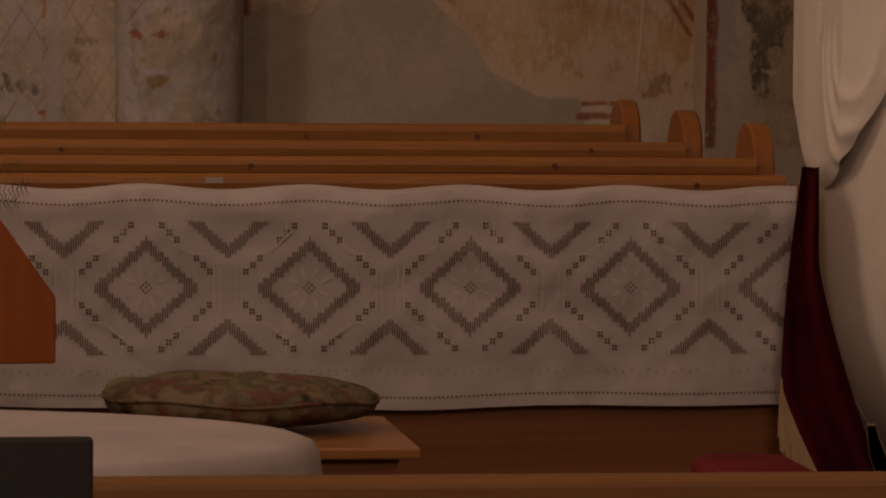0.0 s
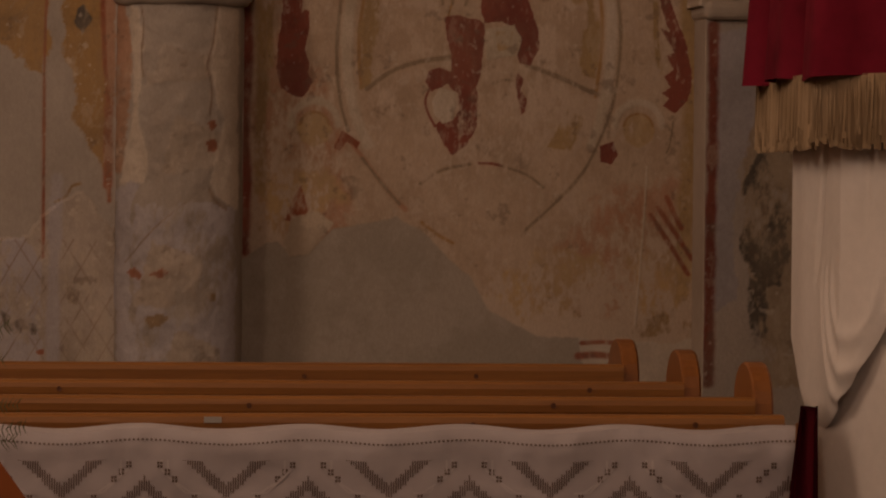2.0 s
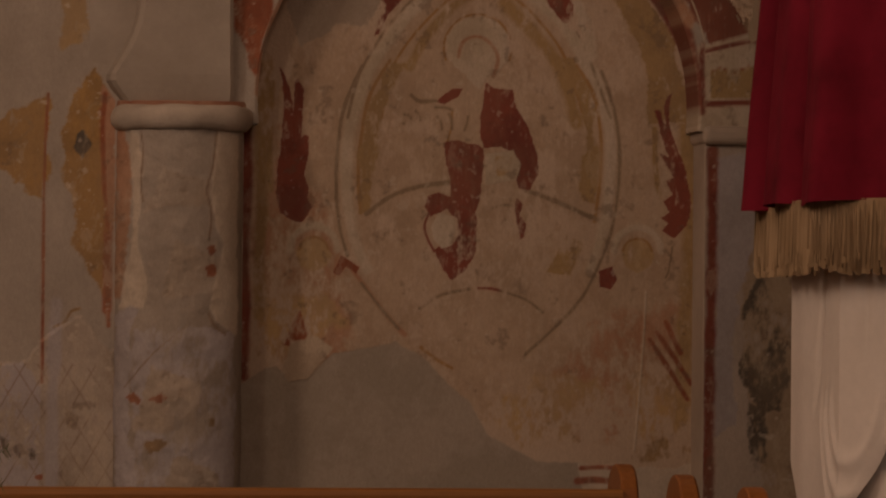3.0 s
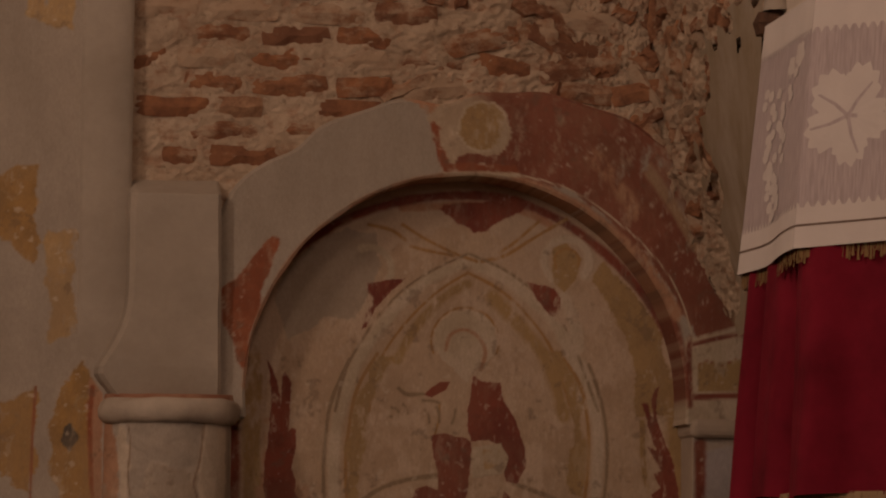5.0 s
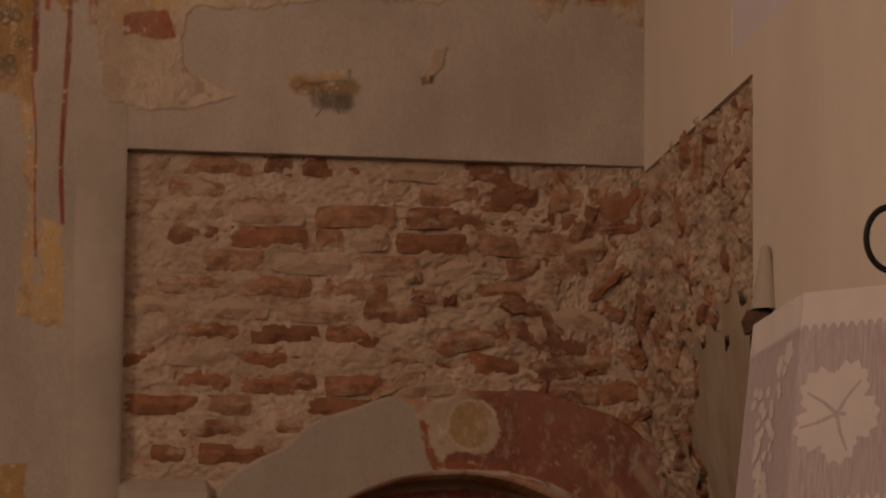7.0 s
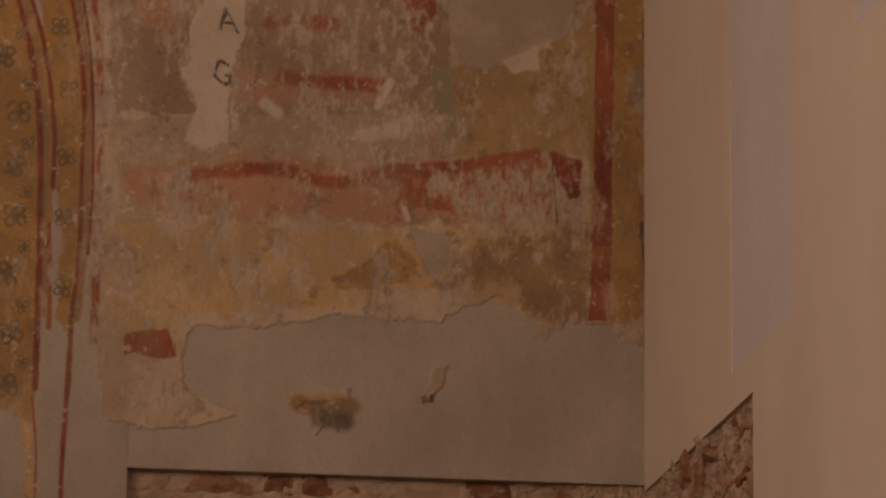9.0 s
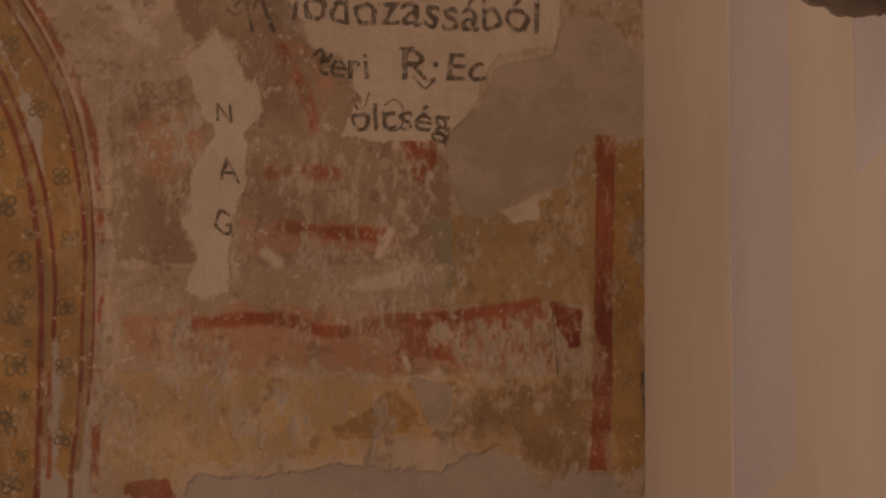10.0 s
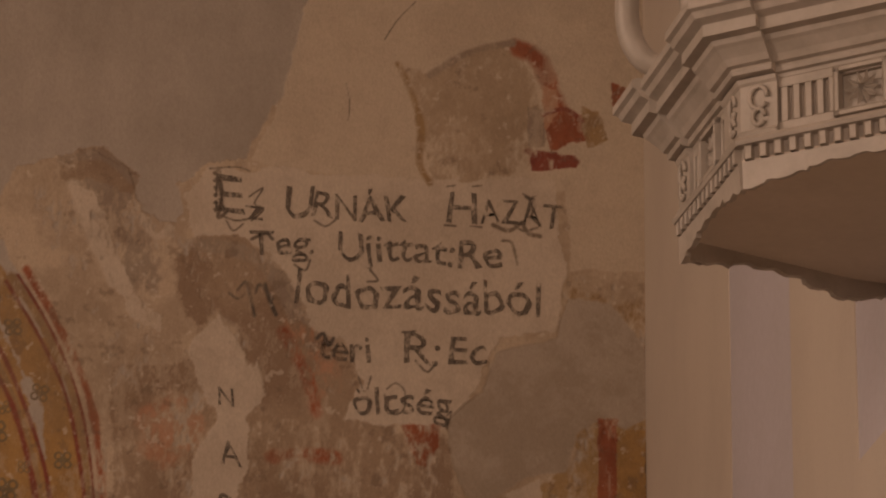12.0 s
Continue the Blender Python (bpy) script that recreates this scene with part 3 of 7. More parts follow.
stroke(RED_OCHRE, W, 5, [(1.18, 5.20), (1.46, 5.24), (1.67, 5.20), (1.91, 5.24)], width=0.050, wear=0.42)
stroke(RED_OCHRE, W, 5, [(1.89, 5.26), (2.08, 5.27), (2.28, 5.31), (2.42, 5.34)], width=0.043, wear=0.3)
patch(DARK_RED, W, 5, [(2.46, 5.36), (2.59, 5.32), (2.59, 5.18), (2.54, 5.17), (2.50, 5.25)], wear=0.25)
stroke(RED_OCHRE, W, 4, [(1.50, 5.58), (1.64, 5.57), (1.89, 5.57)], width=0.058, wear=0.4)
patch(RED_WASH, W, 3, [(1.34, 5.60), (1.89, 5.62), (1.89, 5.51), (1.36, 5.46)], wear=0.45)
patch(RED_WASH, W, 3, [(0.97, 5.95), (1.13, 6.00), (1.24, 5.87), (1.08, 5.72), (0.96, 5.78)], wear=0.5)
stroke(RED_OCHRE, W, 4, [(1.45, 5.78), (1.58, 5.79), (1.68, 5.79)], width=0.054, wear=0.42)
patch(RED_OCHRE, W, 4, [(0.95, 4.62), (1.11, 4.63), (1.13, 4.55), (0.96, 4.54)], wear=0.3)
patch(RED_OCHRE, W, 4, [(1.91, 5.92), (2.06, 5.94), (2.03, 5.76), (1.98, 5.78)], wear=0.4)
patch(GREY_WASH, W, 2, [(1.18, 6.39), (1.43, 6.60), (1.56, 6.36), (1.77, 6.14), (1.69, 5.94), (1.44, 5.93), (1.33, 6.18), (1.23, 6.30)], wear=0.4)
patch(GREY_WASH, W, 2, [(1.35, 5.67), (1.78, 5.76), (2.09, 5.84), (2.08, 5.35), (1.71, 5.31), (1.36, 5.36)], wear=0.46)
patch(GREY_WASH, W, 2, [(0.63, 6.86), (0.90, 6.85), (1.06, 6.53), (1.00, 6.29), (0.86, 6.37), (0.70, 6.62)], wear=0.5)
patch(OCHRE_BROWN, W, 2, [(2.50, 6.53), (2.69, 6.45), (2.82, 6.43), (2.81, 6.04), (2.64, 6.01), (2.52, 6.29)], wear=0.5)
# lime ground under the lettering
patch(LIME, W, 3, [(1.10, 6.76), (1.20, 6.88), (1.34, 6.88), (1.72, 6.88), (2.48, 6.90), (2.52, 6.55), (2.49, 6.30), (2.27, 6.28), (2.21, 6.10), (2.08, 5.91), (1.90, 5.92), (1.68, 5.92), (1.77, 6.08), (1.71, 6.22), (1.58, 6.27), (1.52, 6.45), (1.37, 6.59), (1.15, 6.59)], wear=0.12)
patch(LIME, W, 3, [(1.17, 6.21), (1.27, 6.30), (1.35, 6.12), (1.38, 6.14), (1.42, 6.01), (1.36, 5.92), (1.36, 5.73), (1.31, 5.62), (1.30, 5.33), (1.23, 5.29), (1.16, 5.33), (1.19, 5.49), (1.15, 5.57), (1.18, 5.79), (1.24, 5.92), (1.17, 6.08)], wear=0.14)
patch(LIME, W, 4, [(1.13, 5.60), (1.20, 5.62), (1.20, 5.54), (1.14, 5.56)], wear=0.1)
patch(LIME, W, 4, [(2.29, 5.68), (2.43, 5.75), (2.43, 5.65), (2.34, 5.64)], wear=0.1)
patch(REPAIR_FRESH, W, 4, [(2.21, 6.07), (2.26, 6.22), (2.48, 6.29), (2.53, 6.44), (2.69, 6.43), (2.83, 6.25), (2.82, 6.00), (2.74, 5.95), (2.66, 5.99), (2.56, 5.92), (2.52, 5.78), (2.38, 5.75), (2.23, 5.64), (2.15, 5.67), (2.10, 5.78), (2.08, 5.95)], edge=0.4, wear=0.0)
patch(REPAIR_FRESH, W, 4, [(1.97, 5.04), (2.12, 5.02), (2.11, 4.93), (2.07, 4.85), (2.03, 4.87)], edge=0.5, wear=0.0)
patch(REPAIR_FRESH, W, 4, [(0.83, 4.85), (0.87, 4.80), (0.86, 4.74), (0.81, 4.76)], edge=0.5, wear=0.0)
patch(REPAIR_FRESH, W, 4, [(0.83, 5.50), (0.88, 5.49), (0.88, 5.41), (0.83, 5.43)], edge=0.5, wear=0.0)
patch(STAIN, W, 3, [(1.89, 7.34), (2.01, 7.30), (2.16, 7.40), (2.32, 7.45), (2.42, 7.26), (2.41, 6.95), (2.20, 6.89), (2.01, 6.87), (1.98, 7.03)], wear=0.42)
stroke(RED_OCHRE, W, 5, [(2.34, 7.42), (2.42, 7.38), (2.47, 7.25), (2.52, 7.14)], width=0.066, wear=0.28)
patch(RED_OCHRE, W, 5, [(2.45, 7.17), (2.59, 7.17), (2.60, 7.07), (2.46, 7.01)], wear=0.25)
stroke(DARK_RED, W, 6, [(2.38, 7.01), (2.52, 6.99), (2.56, 6.98)], width=0.031, wear=0.3)
patch(RED_OCHRE, W, 5, [(2.70, 7.30), (2.76, 7.29), (2.74, 7.20), (2.70, 7.21)], wear=0.4)
patch(FRESCO_BEIGE, W, 1, [(1.51, 4.43), (1.64, 4.45), (1.76, 4.45), (1.75, 4.41), (1.56, 4.38)], wear=0.3)
patch(OCHRE_WASH, W, 2, [(1.52, 4.42), (1.72, 4.44), (1.74, 4.41), (1.56, 4.39)], wear=0.4)
stroke(SOOT, W, 3, [(1.66, 4.345), (1.70, 4.335), (1.735, 4.33)], width=0.07, wear=0.38)
stroke(OCHRE_BROWN, W, 2, [(1.58, 4.39), (1.66, 4.38), (1.76, 4.385)], width=0.06, wear=0.38)
patch(FRESCO_BEIGE, W, 1, [(2.06, 4.53), (2.11, 4.55), (2.09, 4.47), (2.05, 4.42), (2.01, 4.41)], wear=0.3)
patch(SOOT, W, 3, [(2.01, 4.43), (2.07, 4.45), (2.06, 4.41), (2.02, 4.40)], wear=0.42)
# cracks, old stroke ends and dark flaked edges
stroke(SOOT, W, 6, [(1.951, 7.585), (1.887, 7.512), (1.835, 7.424)], width=0.005, wear=0.3)
stroke(SOOT, W, 6, [(1.693, 7.238), (1.707, 7.171), (1.704, 7.092)], width=0.004, wear=0.3)
stroke(OCHRE_BROWN, W, 5, [(1.889, 7.330), (1.944, 7.208), (1.977, 7.075), (1.972, 6.940), (2.011, 6.865)], width=0.030, wear=0.38)
stroke(GREY_WASH, W, 5, [(2.007, 7.292), (2.156, 7.393), (2.317, 7.442)], width=0.030, wear=0.42)
stroke(SOOT, W, 6, [(1.349, 6.407), (1.363, 6.353), (1.372, 6.310)], width=0.016, wear=0.38)
stroke(SOOT, W, 6, [(1.407, 6.432), (1.424, 6.378), (1.450, 6.319)], width=0.016, wear=0.38)
stroke(SOOT, W, 6, [(1.277, 6.392), (1.309, 6.372), (1.333, 6.391)], width=0.012, wear=0.42)
stroke(SOOT, W, 6, [(2.283, 6.652), (2.319, 6.645), (2.340, 6.562)], width=0.010, wear=0.45)
stroke(SOOT, W, 5, [(2.371, 6.831), (2.403, 6.799), (2.393, 6.754), (2.424, 6.722)], width=0.010, wear=0.3)
stroke(SOOT, W, 5, [(2.318, 6.727), (2.361, 6.696), (2.414, 6.711)], width=0.010, wear=0.3)
stroke(GREY_WASH, W, 5, [(1.138, 6.569), (1.262, 6.566), (1.409, 6.508), (1.517, 6.318)], width=0.050, wear=0.36)
stroke(GREY_WASH, W, 5, [(0.653, 6.870), (0.797, 6.901), (0.914, 6.809)], width=0.040, wear=0.36)
stroke(RED_OCHRE, W, 5, [(1.477, 6.251), (1.562, 6.105), (1.606, 5.957)], width=0.050, wear=0.46)
stroke(DARK_RED, W, 6, [(2.435, 7.161), (2.521, 7.189), (2.581, 7.147)], width=0.020, wear=0.3)
stroke(LIME, W, 4, [(0.698, 6.773), (0.777, 6.581), (0.855, 6.411)], width=0.050, wear=0.3)
stroke(LIME, W, 4, [(1.888, 5.584), (1.864, 5.530), (1.844, 5.487)], width=0.030, wear=0.2)
stroke(LIME, W, 4, [(1.944, 5.115), (1.959, 5.074)], width=0.020, wear=0.2)
stroke(LIME, W, 4, [(1.440, 5.478), (1.481, 5.448)], width=0.050, wear=0.3)
stroke(LIME, W, 4, [(1.798, 5.380), (1.890, 5.395), (1.971, 5.441)], width=0.060, wear=0.32)
stroke(OCHRE_BROWN, W, 4, [(1.694, 4.844), (1.795, 4.843), (1.916, 4.864)], width=0.020, wear=0.34)
stroke(SOOT, W, 5, [(1.642, 4.280), (1.691, 4.333), (1.722, 4.293)], width=0.006, wear=0.35)
# plain lime high up and raw patches beside the lettering
patch(LIME_OLD, W, 2, [(1.545, 7.569), (1.873, 7.776), (2.850, 7.938), (2.838, 6.569), (2.541, 6.552), (2.520, 6.862), (1.885, 6.835), (1.337, 6.912), (1.430, 7.086), (1.496, 7.361)], wear=0.06, edge=0.5)
patch(RAW, W, 4, [(1.058, 6.488), (1.138, 6.591), (1.303, 6.612), (1.430, 6.521), (1.469, 6.414), (1.533, 6.319), (1.601, 6.236), (1.731, 6.157), (1.739, 6.050), (1.693, 5.940), (1.607, 5.904), (1.442, 5.927), (1.420, 6.033), (1.356, 6.137), (1.312, 6.242), (1.238, 6.314), (1.168, 6.234), (1.103, 6.339)], wear=0.26, edge=1.4)
patch(LIME, W, 5, [(1.158, 6.212), (1.244, 6.312), (1.295, 6.241), (1.339, 6.157), (1.315, 6.092), (1.254, 6.071), (1.172, 6.095), (1.139, 6.157)], wear=0.2, edge=0.6)
patch(LIME, W, 5, [(0.718, 6.775), (0.792, 6.746), (0.849, 6.563), (0.938, 6.373), (1.033, 6.291), (1.024, 6.237), (0.920, 6.285), (0.811, 6.474), (0.733, 6.644)], wear=0.36, edge=0.8)
patch(RAW, W, 3, [(0.632, 6.869), (0.713, 6.925), (0.817, 6.918), (0.934, 6.832), (0.915, 6.754), (0.738, 6.798), (0.656, 6.793)], wear=0.34, edge=1.0)
patch(LIME, W, 5, [(1.357, 6.072), (1.386, 6.138), (1.411, 6.054), (1.404, 5.979), (1.360, 5.965)], wear=0.2, edge=0.5)
stroke(LIME, W, 5, [(0.949, 6.668), (1.003, 6.594), (1.054, 6.630)], width=0.03, wear=0.3)
patch(RED_WASH, W, 4, [(1.601, 6.258), (1.685, 6.155), (1.708, 6.027), (1.606, 5.978), (1.520, 6.146), (1.475, 6.316)], wear=0.52)
patch(RED_WASH, W, 4, [(1.053, 5.971), (1.175, 5.988), (1.208, 5.872), (1.160, 5.785), (1.038, 5.800)], wear=0.46)
patch(GREY_WASH, W, 5, [(2.375, 7.191), (2.439, 7.184), (2.444, 7.032), (2.380, 7.022)], wear=0.3, edge=0.5)
patch(OCHRE_BROWN, W, 5, [(2.585, 7.204), (2.650, 7.186), (2.681, 7.074), (2.606, 7.043), (2.585, 7.114)], wear=0.42, edge=0.6)
patch(RED_WASH, W, 5, [(2.424, 7.285), (2.489, 7.266), (2.499, 7.176), (2.446, 7.105)], wear=0.4, edge=0.5)
patch(DARK_RED, W, 6, [(2.371, 7.010), (2.446, 7.019), (2.563, 7.008), (2.567, 6.955), (2.392, 6.930)], wear=0.36, edge=0.4)
# curls and serifs of the painted lettering
stroke(INK_TONE, W, 7, [(1.226, 6.872), (1.241, 6.762), (1.230, 6.684), (1.259, 6.702)], width=0.014, wear=0.3)
stroke(INK_TONE, W, 7, [(1.196, 6.870), (1.296, 6.883), (1.343, 6.868)], width=0.008, wear=0.3)
stroke(INK_TONE, W, 7, [(1.249, 6.686), (1.301, 6.673), (1.374, 6.693)], width=0.008, wear=0.3)
stroke(INK_TONE, W, 7, [(1.260, 6.671), (1.286, 6.633), (1.322, 6.661)], width=0.007, wear=0.3)
stroke(INK_TONE, W, 7, [(1.341, 6.768), (1.392, 6.805), (1.362, 6.743), (1.396, 6.723), (1.353, 6.676)], width=0.007, wear=0.3)
stroke(INK_TONE, W, 7, [(1.585, 6.690), (1.625, 6.670), (1.660, 6.695)], width=0.008, wear=0.3)
stroke(INK_TONE, W, 7, [(2.074, 6.853), (2.106, 6.859)], width=0.007, wear=0.3)
stroke(INK_TONE, W, 7, [(2.067, 6.701), (2.109, 6.699)], width=0.007, wear=0.3)
stroke(INK_TONE, W, 7, [(2.172, 6.859), (2.206, 6.865)], width=0.007, wear=0.3)
stroke(INK_TONE, W, 7, [(2.164, 6.703), (2.206, 6.701)], width=0.007, wear=0.3)
stroke(INK_TONE, W, 7, [(2.249, 6.712), (2.308, 6.693), (2.361, 6.730)], width=0.016, wear=0.3)
stroke(INK_TONE, W, 7, [(2.354, 6.729), (2.382, 6.687), (2.424, 6.678)], width=0.018, wear=0.3)
stroke(INK_TONE, W, 7, [(2.361, 6.841), (2.403, 6.821)], width=0.006, wear=0.3)
stroke(INK_TONE, W, 7, [(1.355, 6.604), (1.406, 6.629), (1.432, 6.608)], width=0.012, wear=0.3)
stroke(INK_TONE, W, 7, [(1.513, 6.515), (1.555, 6.495), (1.571, 6.535)], width=0.008, wear=0.3)
stroke(INK_TONE, W, 7, [(1.794, 6.509), (1.822, 6.471), (1.784, 6.464)], width=0.008, wear=0.3)
stroke(INK_TONE, W, 7, [(1.601, 6.236), (1.626, 6.255), (1.643, 6.213), (1.663, 6.240)], width=0.014, wear=0.3)
stroke(INK_TONE, W, 7, [(1.916, 6.276), (1.964, 6.283)], width=0.008, wear=0.3)
stroke(INK_TONE, W, 7, [(1.965, 6.170), (2.007, 6.129), (2.038, 6.163)], width=0.01, wear=0.3)
stroke(INK_TONE, W, 7, [(1.861, 6.056), (1.893, 6.080), (1.927, 6.049), (1.924, 5.984), (1.891, 5.961), (1.861, 5.988), (1.853, 6.034)], width=0.006, wear=0.3)
stroke(INK_TONE, W, 7, [(1.770, 6.056), (1.756, 6.098)], width=0.007, wear=0.3)
stroke(INK_TONE, W, 7, [(1.790, 6.053), (1.802, 6.101)], width=0.007, wear=0.3)
stroke(INK_TONE, W, 7, [(2.036, 5.962), (2.071, 5.956), (2.098, 5.983), (2.082, 5.918)], width=0.007, wear=0.3)
stroke(INK_TONE, W, 7, [(1.308, 6.405), (1.338, 6.439), (1.350, 6.392)], width=0.012, wear=0.3)
stroke(INK_TONE, W, 7, [(1.374, 6.397), (1.390, 6.431), (1.437, 6.379)], width=0.012, wear=0.3)
patch(INK_TONE, W, 7, [(1.225, 6.854), (1.221, 6.845), (1.211, 6.845), (1.206, 6.853), (1.211, 6.862), (1.220, 6.863)], wear=0.3, edge=0.2)
patch(INK_TONE, W, 7, [(1.226, 6.825), (1.221, 6.817), (1.212, 6.816), (1.207, 6.824), (1.212, 6.833), (1.221, 6.834)], wear=0.3, edge=0.2)
patch(INK_TONE, W, 7, [(1.227, 6.797), (1.222, 6.788), (1.213, 6.787), (1.208, 6.796), (1.212, 6.805), (1.222, 6.805)], wear=0.3, edge=0.2)
patch(INK_TONE, W, 7, [(1.227, 6.768), (1.223, 6.759), (1.213, 6.759), (1.209, 6.767), (1.213, 6.776), (1.222, 6.776)], wear=0.3, edge=0.2)
patch(INK_TONE, W, 7, [(1.228, 6.739), (1.224, 6.731), (1.214, 6.730), (1.209, 6.738), (1.214, 6.747), (1.223, 6.748)], wear=0.3, edge=0.2)
patch(INK_TONE, W, 7, [(1.229, 6.711), (1.224, 6.702), (1.215, 6.701), (1.210, 6.710), (1.214, 6.719), (1.224, 6.719)], wear=0.3, edge=0.2)
# painted border beside the corner
patch(OCHRE_DULL, W, 2, [(2.53, 5.97), (2.81, 5.98), (2.82, 5.68), (2.81, 4.76), (2.75, 4.71), (2.62, 4.75), (2.61, 5.29), (2.59, 5.80)], wear=0.28)
patch(OCHRE_BROWN, W, 3, [(2.74, 5.68), (2.81, 5.69), (2.82, 5.44), (2.76, 5.42)], wear=0.25)
stroke(SOOT, W, 4, [(2.83, 5.98), (2.82, 5.81), (2.83, 5.62)], width=0.023, wear=0.42)
stroke(SOOT, W, 4, [(2.81, 5.13), (2.81, 5.01), (2.80, 4.84)], width=0.025, wear=0.4)
stroke(SOOT, W, 4, [(2.84, 6.39), (2.83, 6.30), (2.83, 6.20)], width=0.025, wear=0.32)
stroke(SOOT, W, 4, [(2.83, 5.96), (2.83, 5.83), (2.83, 5.66)], width=0.023, wear=0.45)
stroke(SOOT, W, 4, [(2.48, 5.31), (2.49, 5.20), (2.50, 5.08)], width=0.006, wear=0.3)
patch(RAW, W, 2, [(0.843, 6.101), (1.775, 6.152), (1.902, 5.901), (2.109, 5.890), (2.113, 5.465), (0.893, 5.407)], wear=0.43)
patch(STAIN, W, 2, [(0.863, 5.405), (2.113, 5.465), (2.609, 5.553), (2.609, 5.089), (0.904, 5.014)], wear=0.46)
# crisp border strip and its ochre edge
patch(RED_OCHRE, W, 5, [(2.641, 5.983), (2.710, 5.982), (2.705, 5.558), (2.700, 5.093), (2.691, 4.738), (2.617, 4.735), (2.630, 5.090), (2.634, 5.554)], wear=0.14, edge=0.3)
patch(OCHRE, W, 4, [(2.710, 5.943), (2.815, 5.949), (2.811, 4.743), (2.695, 4.738), (2.705, 5.345)], wear=0.3, edge=0.4)
patch(DARK_RED, W, 6, [(2.634, 5.353), (2.701, 5.345), (2.696, 5.009), (2.626, 5.006)], wear=0.4, edge=0.4)
patch(OCHRE_DULL, W, 3, [(2.111, 5.656), (2.318, 5.666), (2.526, 5.783), (2.630, 5.961), (2.630, 5.342), (2.114, 5.318)], wear=0.44)
patch(OCHRE_BROWN, W, 3, [(2.506, 5.084), (2.620, 5.089), (2.619, 4.735), (2.445, 4.728), (2.384, 4.829), (2.486, 5.000)], wear=0.42)
stroke(SOOT, W, 6, [(2.832, 5.928), (2.839, 5.778), (2.826, 5.649)], width=0.016, wear=0.46)
patch(GREY_WASH, W, 6, [(2.751, 5.645), (2.829, 5.692), (2.860, 5.565), (2.817, 5.478), (2.765, 5.539)], wear=0.36, edge=0.8)
# painted arch border on the left
patch(OCHRE, W, 2, [(0.30, 6.36), (0.43, 6.15), (0.56, 5.95), (0.65, 5.70), (0.69, 5.41), (0.70, 4.96), (0.64, 4.63), (0.65, 4.38), (0.38, 4.25)], wear=0.2)
patch(OCHRE, W, 2, [(0.59, 6.29), (0.68, 6.08), (0.79, 5.75), (0.82, 5.31), (0.81, 4.96), (0.77, 4.59), (0.72, 4.67), (0.69, 5.41), (0.62, 5.78)], wear=0.25)
stroke(OCHRE_BROWN, W, 3, [(0.49, 6.41), (0.61, 6.23), (0.71, 6.02), (0.77, 5.77), (0.80, 5.50), (0.81, 5.17), (0.80, 4.90), (0.78, 4.67)], width=0.039, wear=0.12)
stroke(DARK_RED, W, 5, [(0.51, 6.42), (0.63, 6.23), (0.73, 6.01), (0.79, 5.77), (0.82, 5.50), (0.83, 5.17), (0.82, 4.90)], width=0.012, wear=0.12)
stroke(DARK_RED, W, 5, [(0.47, 6.39), (0.59, 6.20), (0.69, 6.00), (0.75, 5.77), (0.79, 5.50), (0.79, 5.17), (0.79, 4.90), (0.77, 4.67), (0.77, 4.51), (0.76, 4.33), (0.75, 4.07), (0.76, 3.87)], width=0.016, wear=0.15)
stroke(DARK_RED, W, 4, [(0.35, 6.17), (0.48, 5.99), (0.56, 5.78), (0.61, 5.57), (0.64, 5.33), (0.65, 4.95), (0.65, 4.67), (0.65, 4.41)], width=0.023, wear=0.1)
stroke(DARK_RED, W, 4, [(0.41, 6.22), (0.51, 6.03), (0.61, 5.78), (0.66, 5.58), (0.69, 5.33), (0.69, 5.14)], width=0.017, wear=0.1)
stroke(OCHRE_BROWN, W, 3, [(0.38, 6.19), (0.49, 6.01), (0.58, 5.78), (0.63, 5.57), (0.66, 5.33), (0.67, 4.96), (0.67, 4.67)], width=0.019, wear=0.1)
stroke(RED_OCHRE, W, 4, [(0.54, 6.44), (0.67, 6.22), (0.78, 5.98), (0.83, 5.73), (0.85, 5.42), (0.85, 5.09), (0.85, 4.84), (0.85, 4.59)], width=0.031, wear=0.45)
stroke(RED_OCHRE, W, 4, [(0.68, 5.00), (0.69, 4.79), (0.69, 4.63)], width=0.019, wear=0.35)
stroke(RED_OCHRE, W, 4, [(0.64, 4.38), (0.66, 4.18), (0.66, 3.98), (0.67, 3.75)], width=0.010, wear=0.25)
patch(OCHRE, W, 2, [(0.33, 6.38), (0.46, 6.20), (0.54, 6.01), (0.61, 5.78), (0.65, 5.55), (0.61, 5.42), (0.37, 5.41)], wear=0.22)
patch(OCHRE, W, 2, [(0.32, 6.60), (0.44, 6.45), (0.57, 6.27), (0.69, 6.01), (0.76, 5.76), (0.79, 5.56), (0.71, 5.43), (0.65, 5.80), (0.56, 6.05), (0.45, 6.26)], wear=0.25)
# ochre remains lower on the left
patch(OCHRE, W, 2, [(0.44, 4.65), (0.65, 4.66), (0.65, 4.44), (0.64, 4.29), (0.57, 4.33), (0.45, 4.33)], wear=0.15)
patch(OCHRE_WASH, W, 2, [(0.61, 4.29), (0.65, 4.25), (0.67, 3.54), (0.61, 3.55), (0.63, 3.93)], wear=0.2)
patch(OCHRE_WASH, W, 2, [(0.68, 3.90), (0.76, 3.86), (0.78, 3.48), (0.68, 3.53)], wear=0.25)
patch(OCHRE, W, 2, [(0.42, 3.00), (0.65, 3.02), (0.65, 2.68), (0.57, 2.75), (0.52, 2.78), (0.42, 2.79)], wear=0.15)
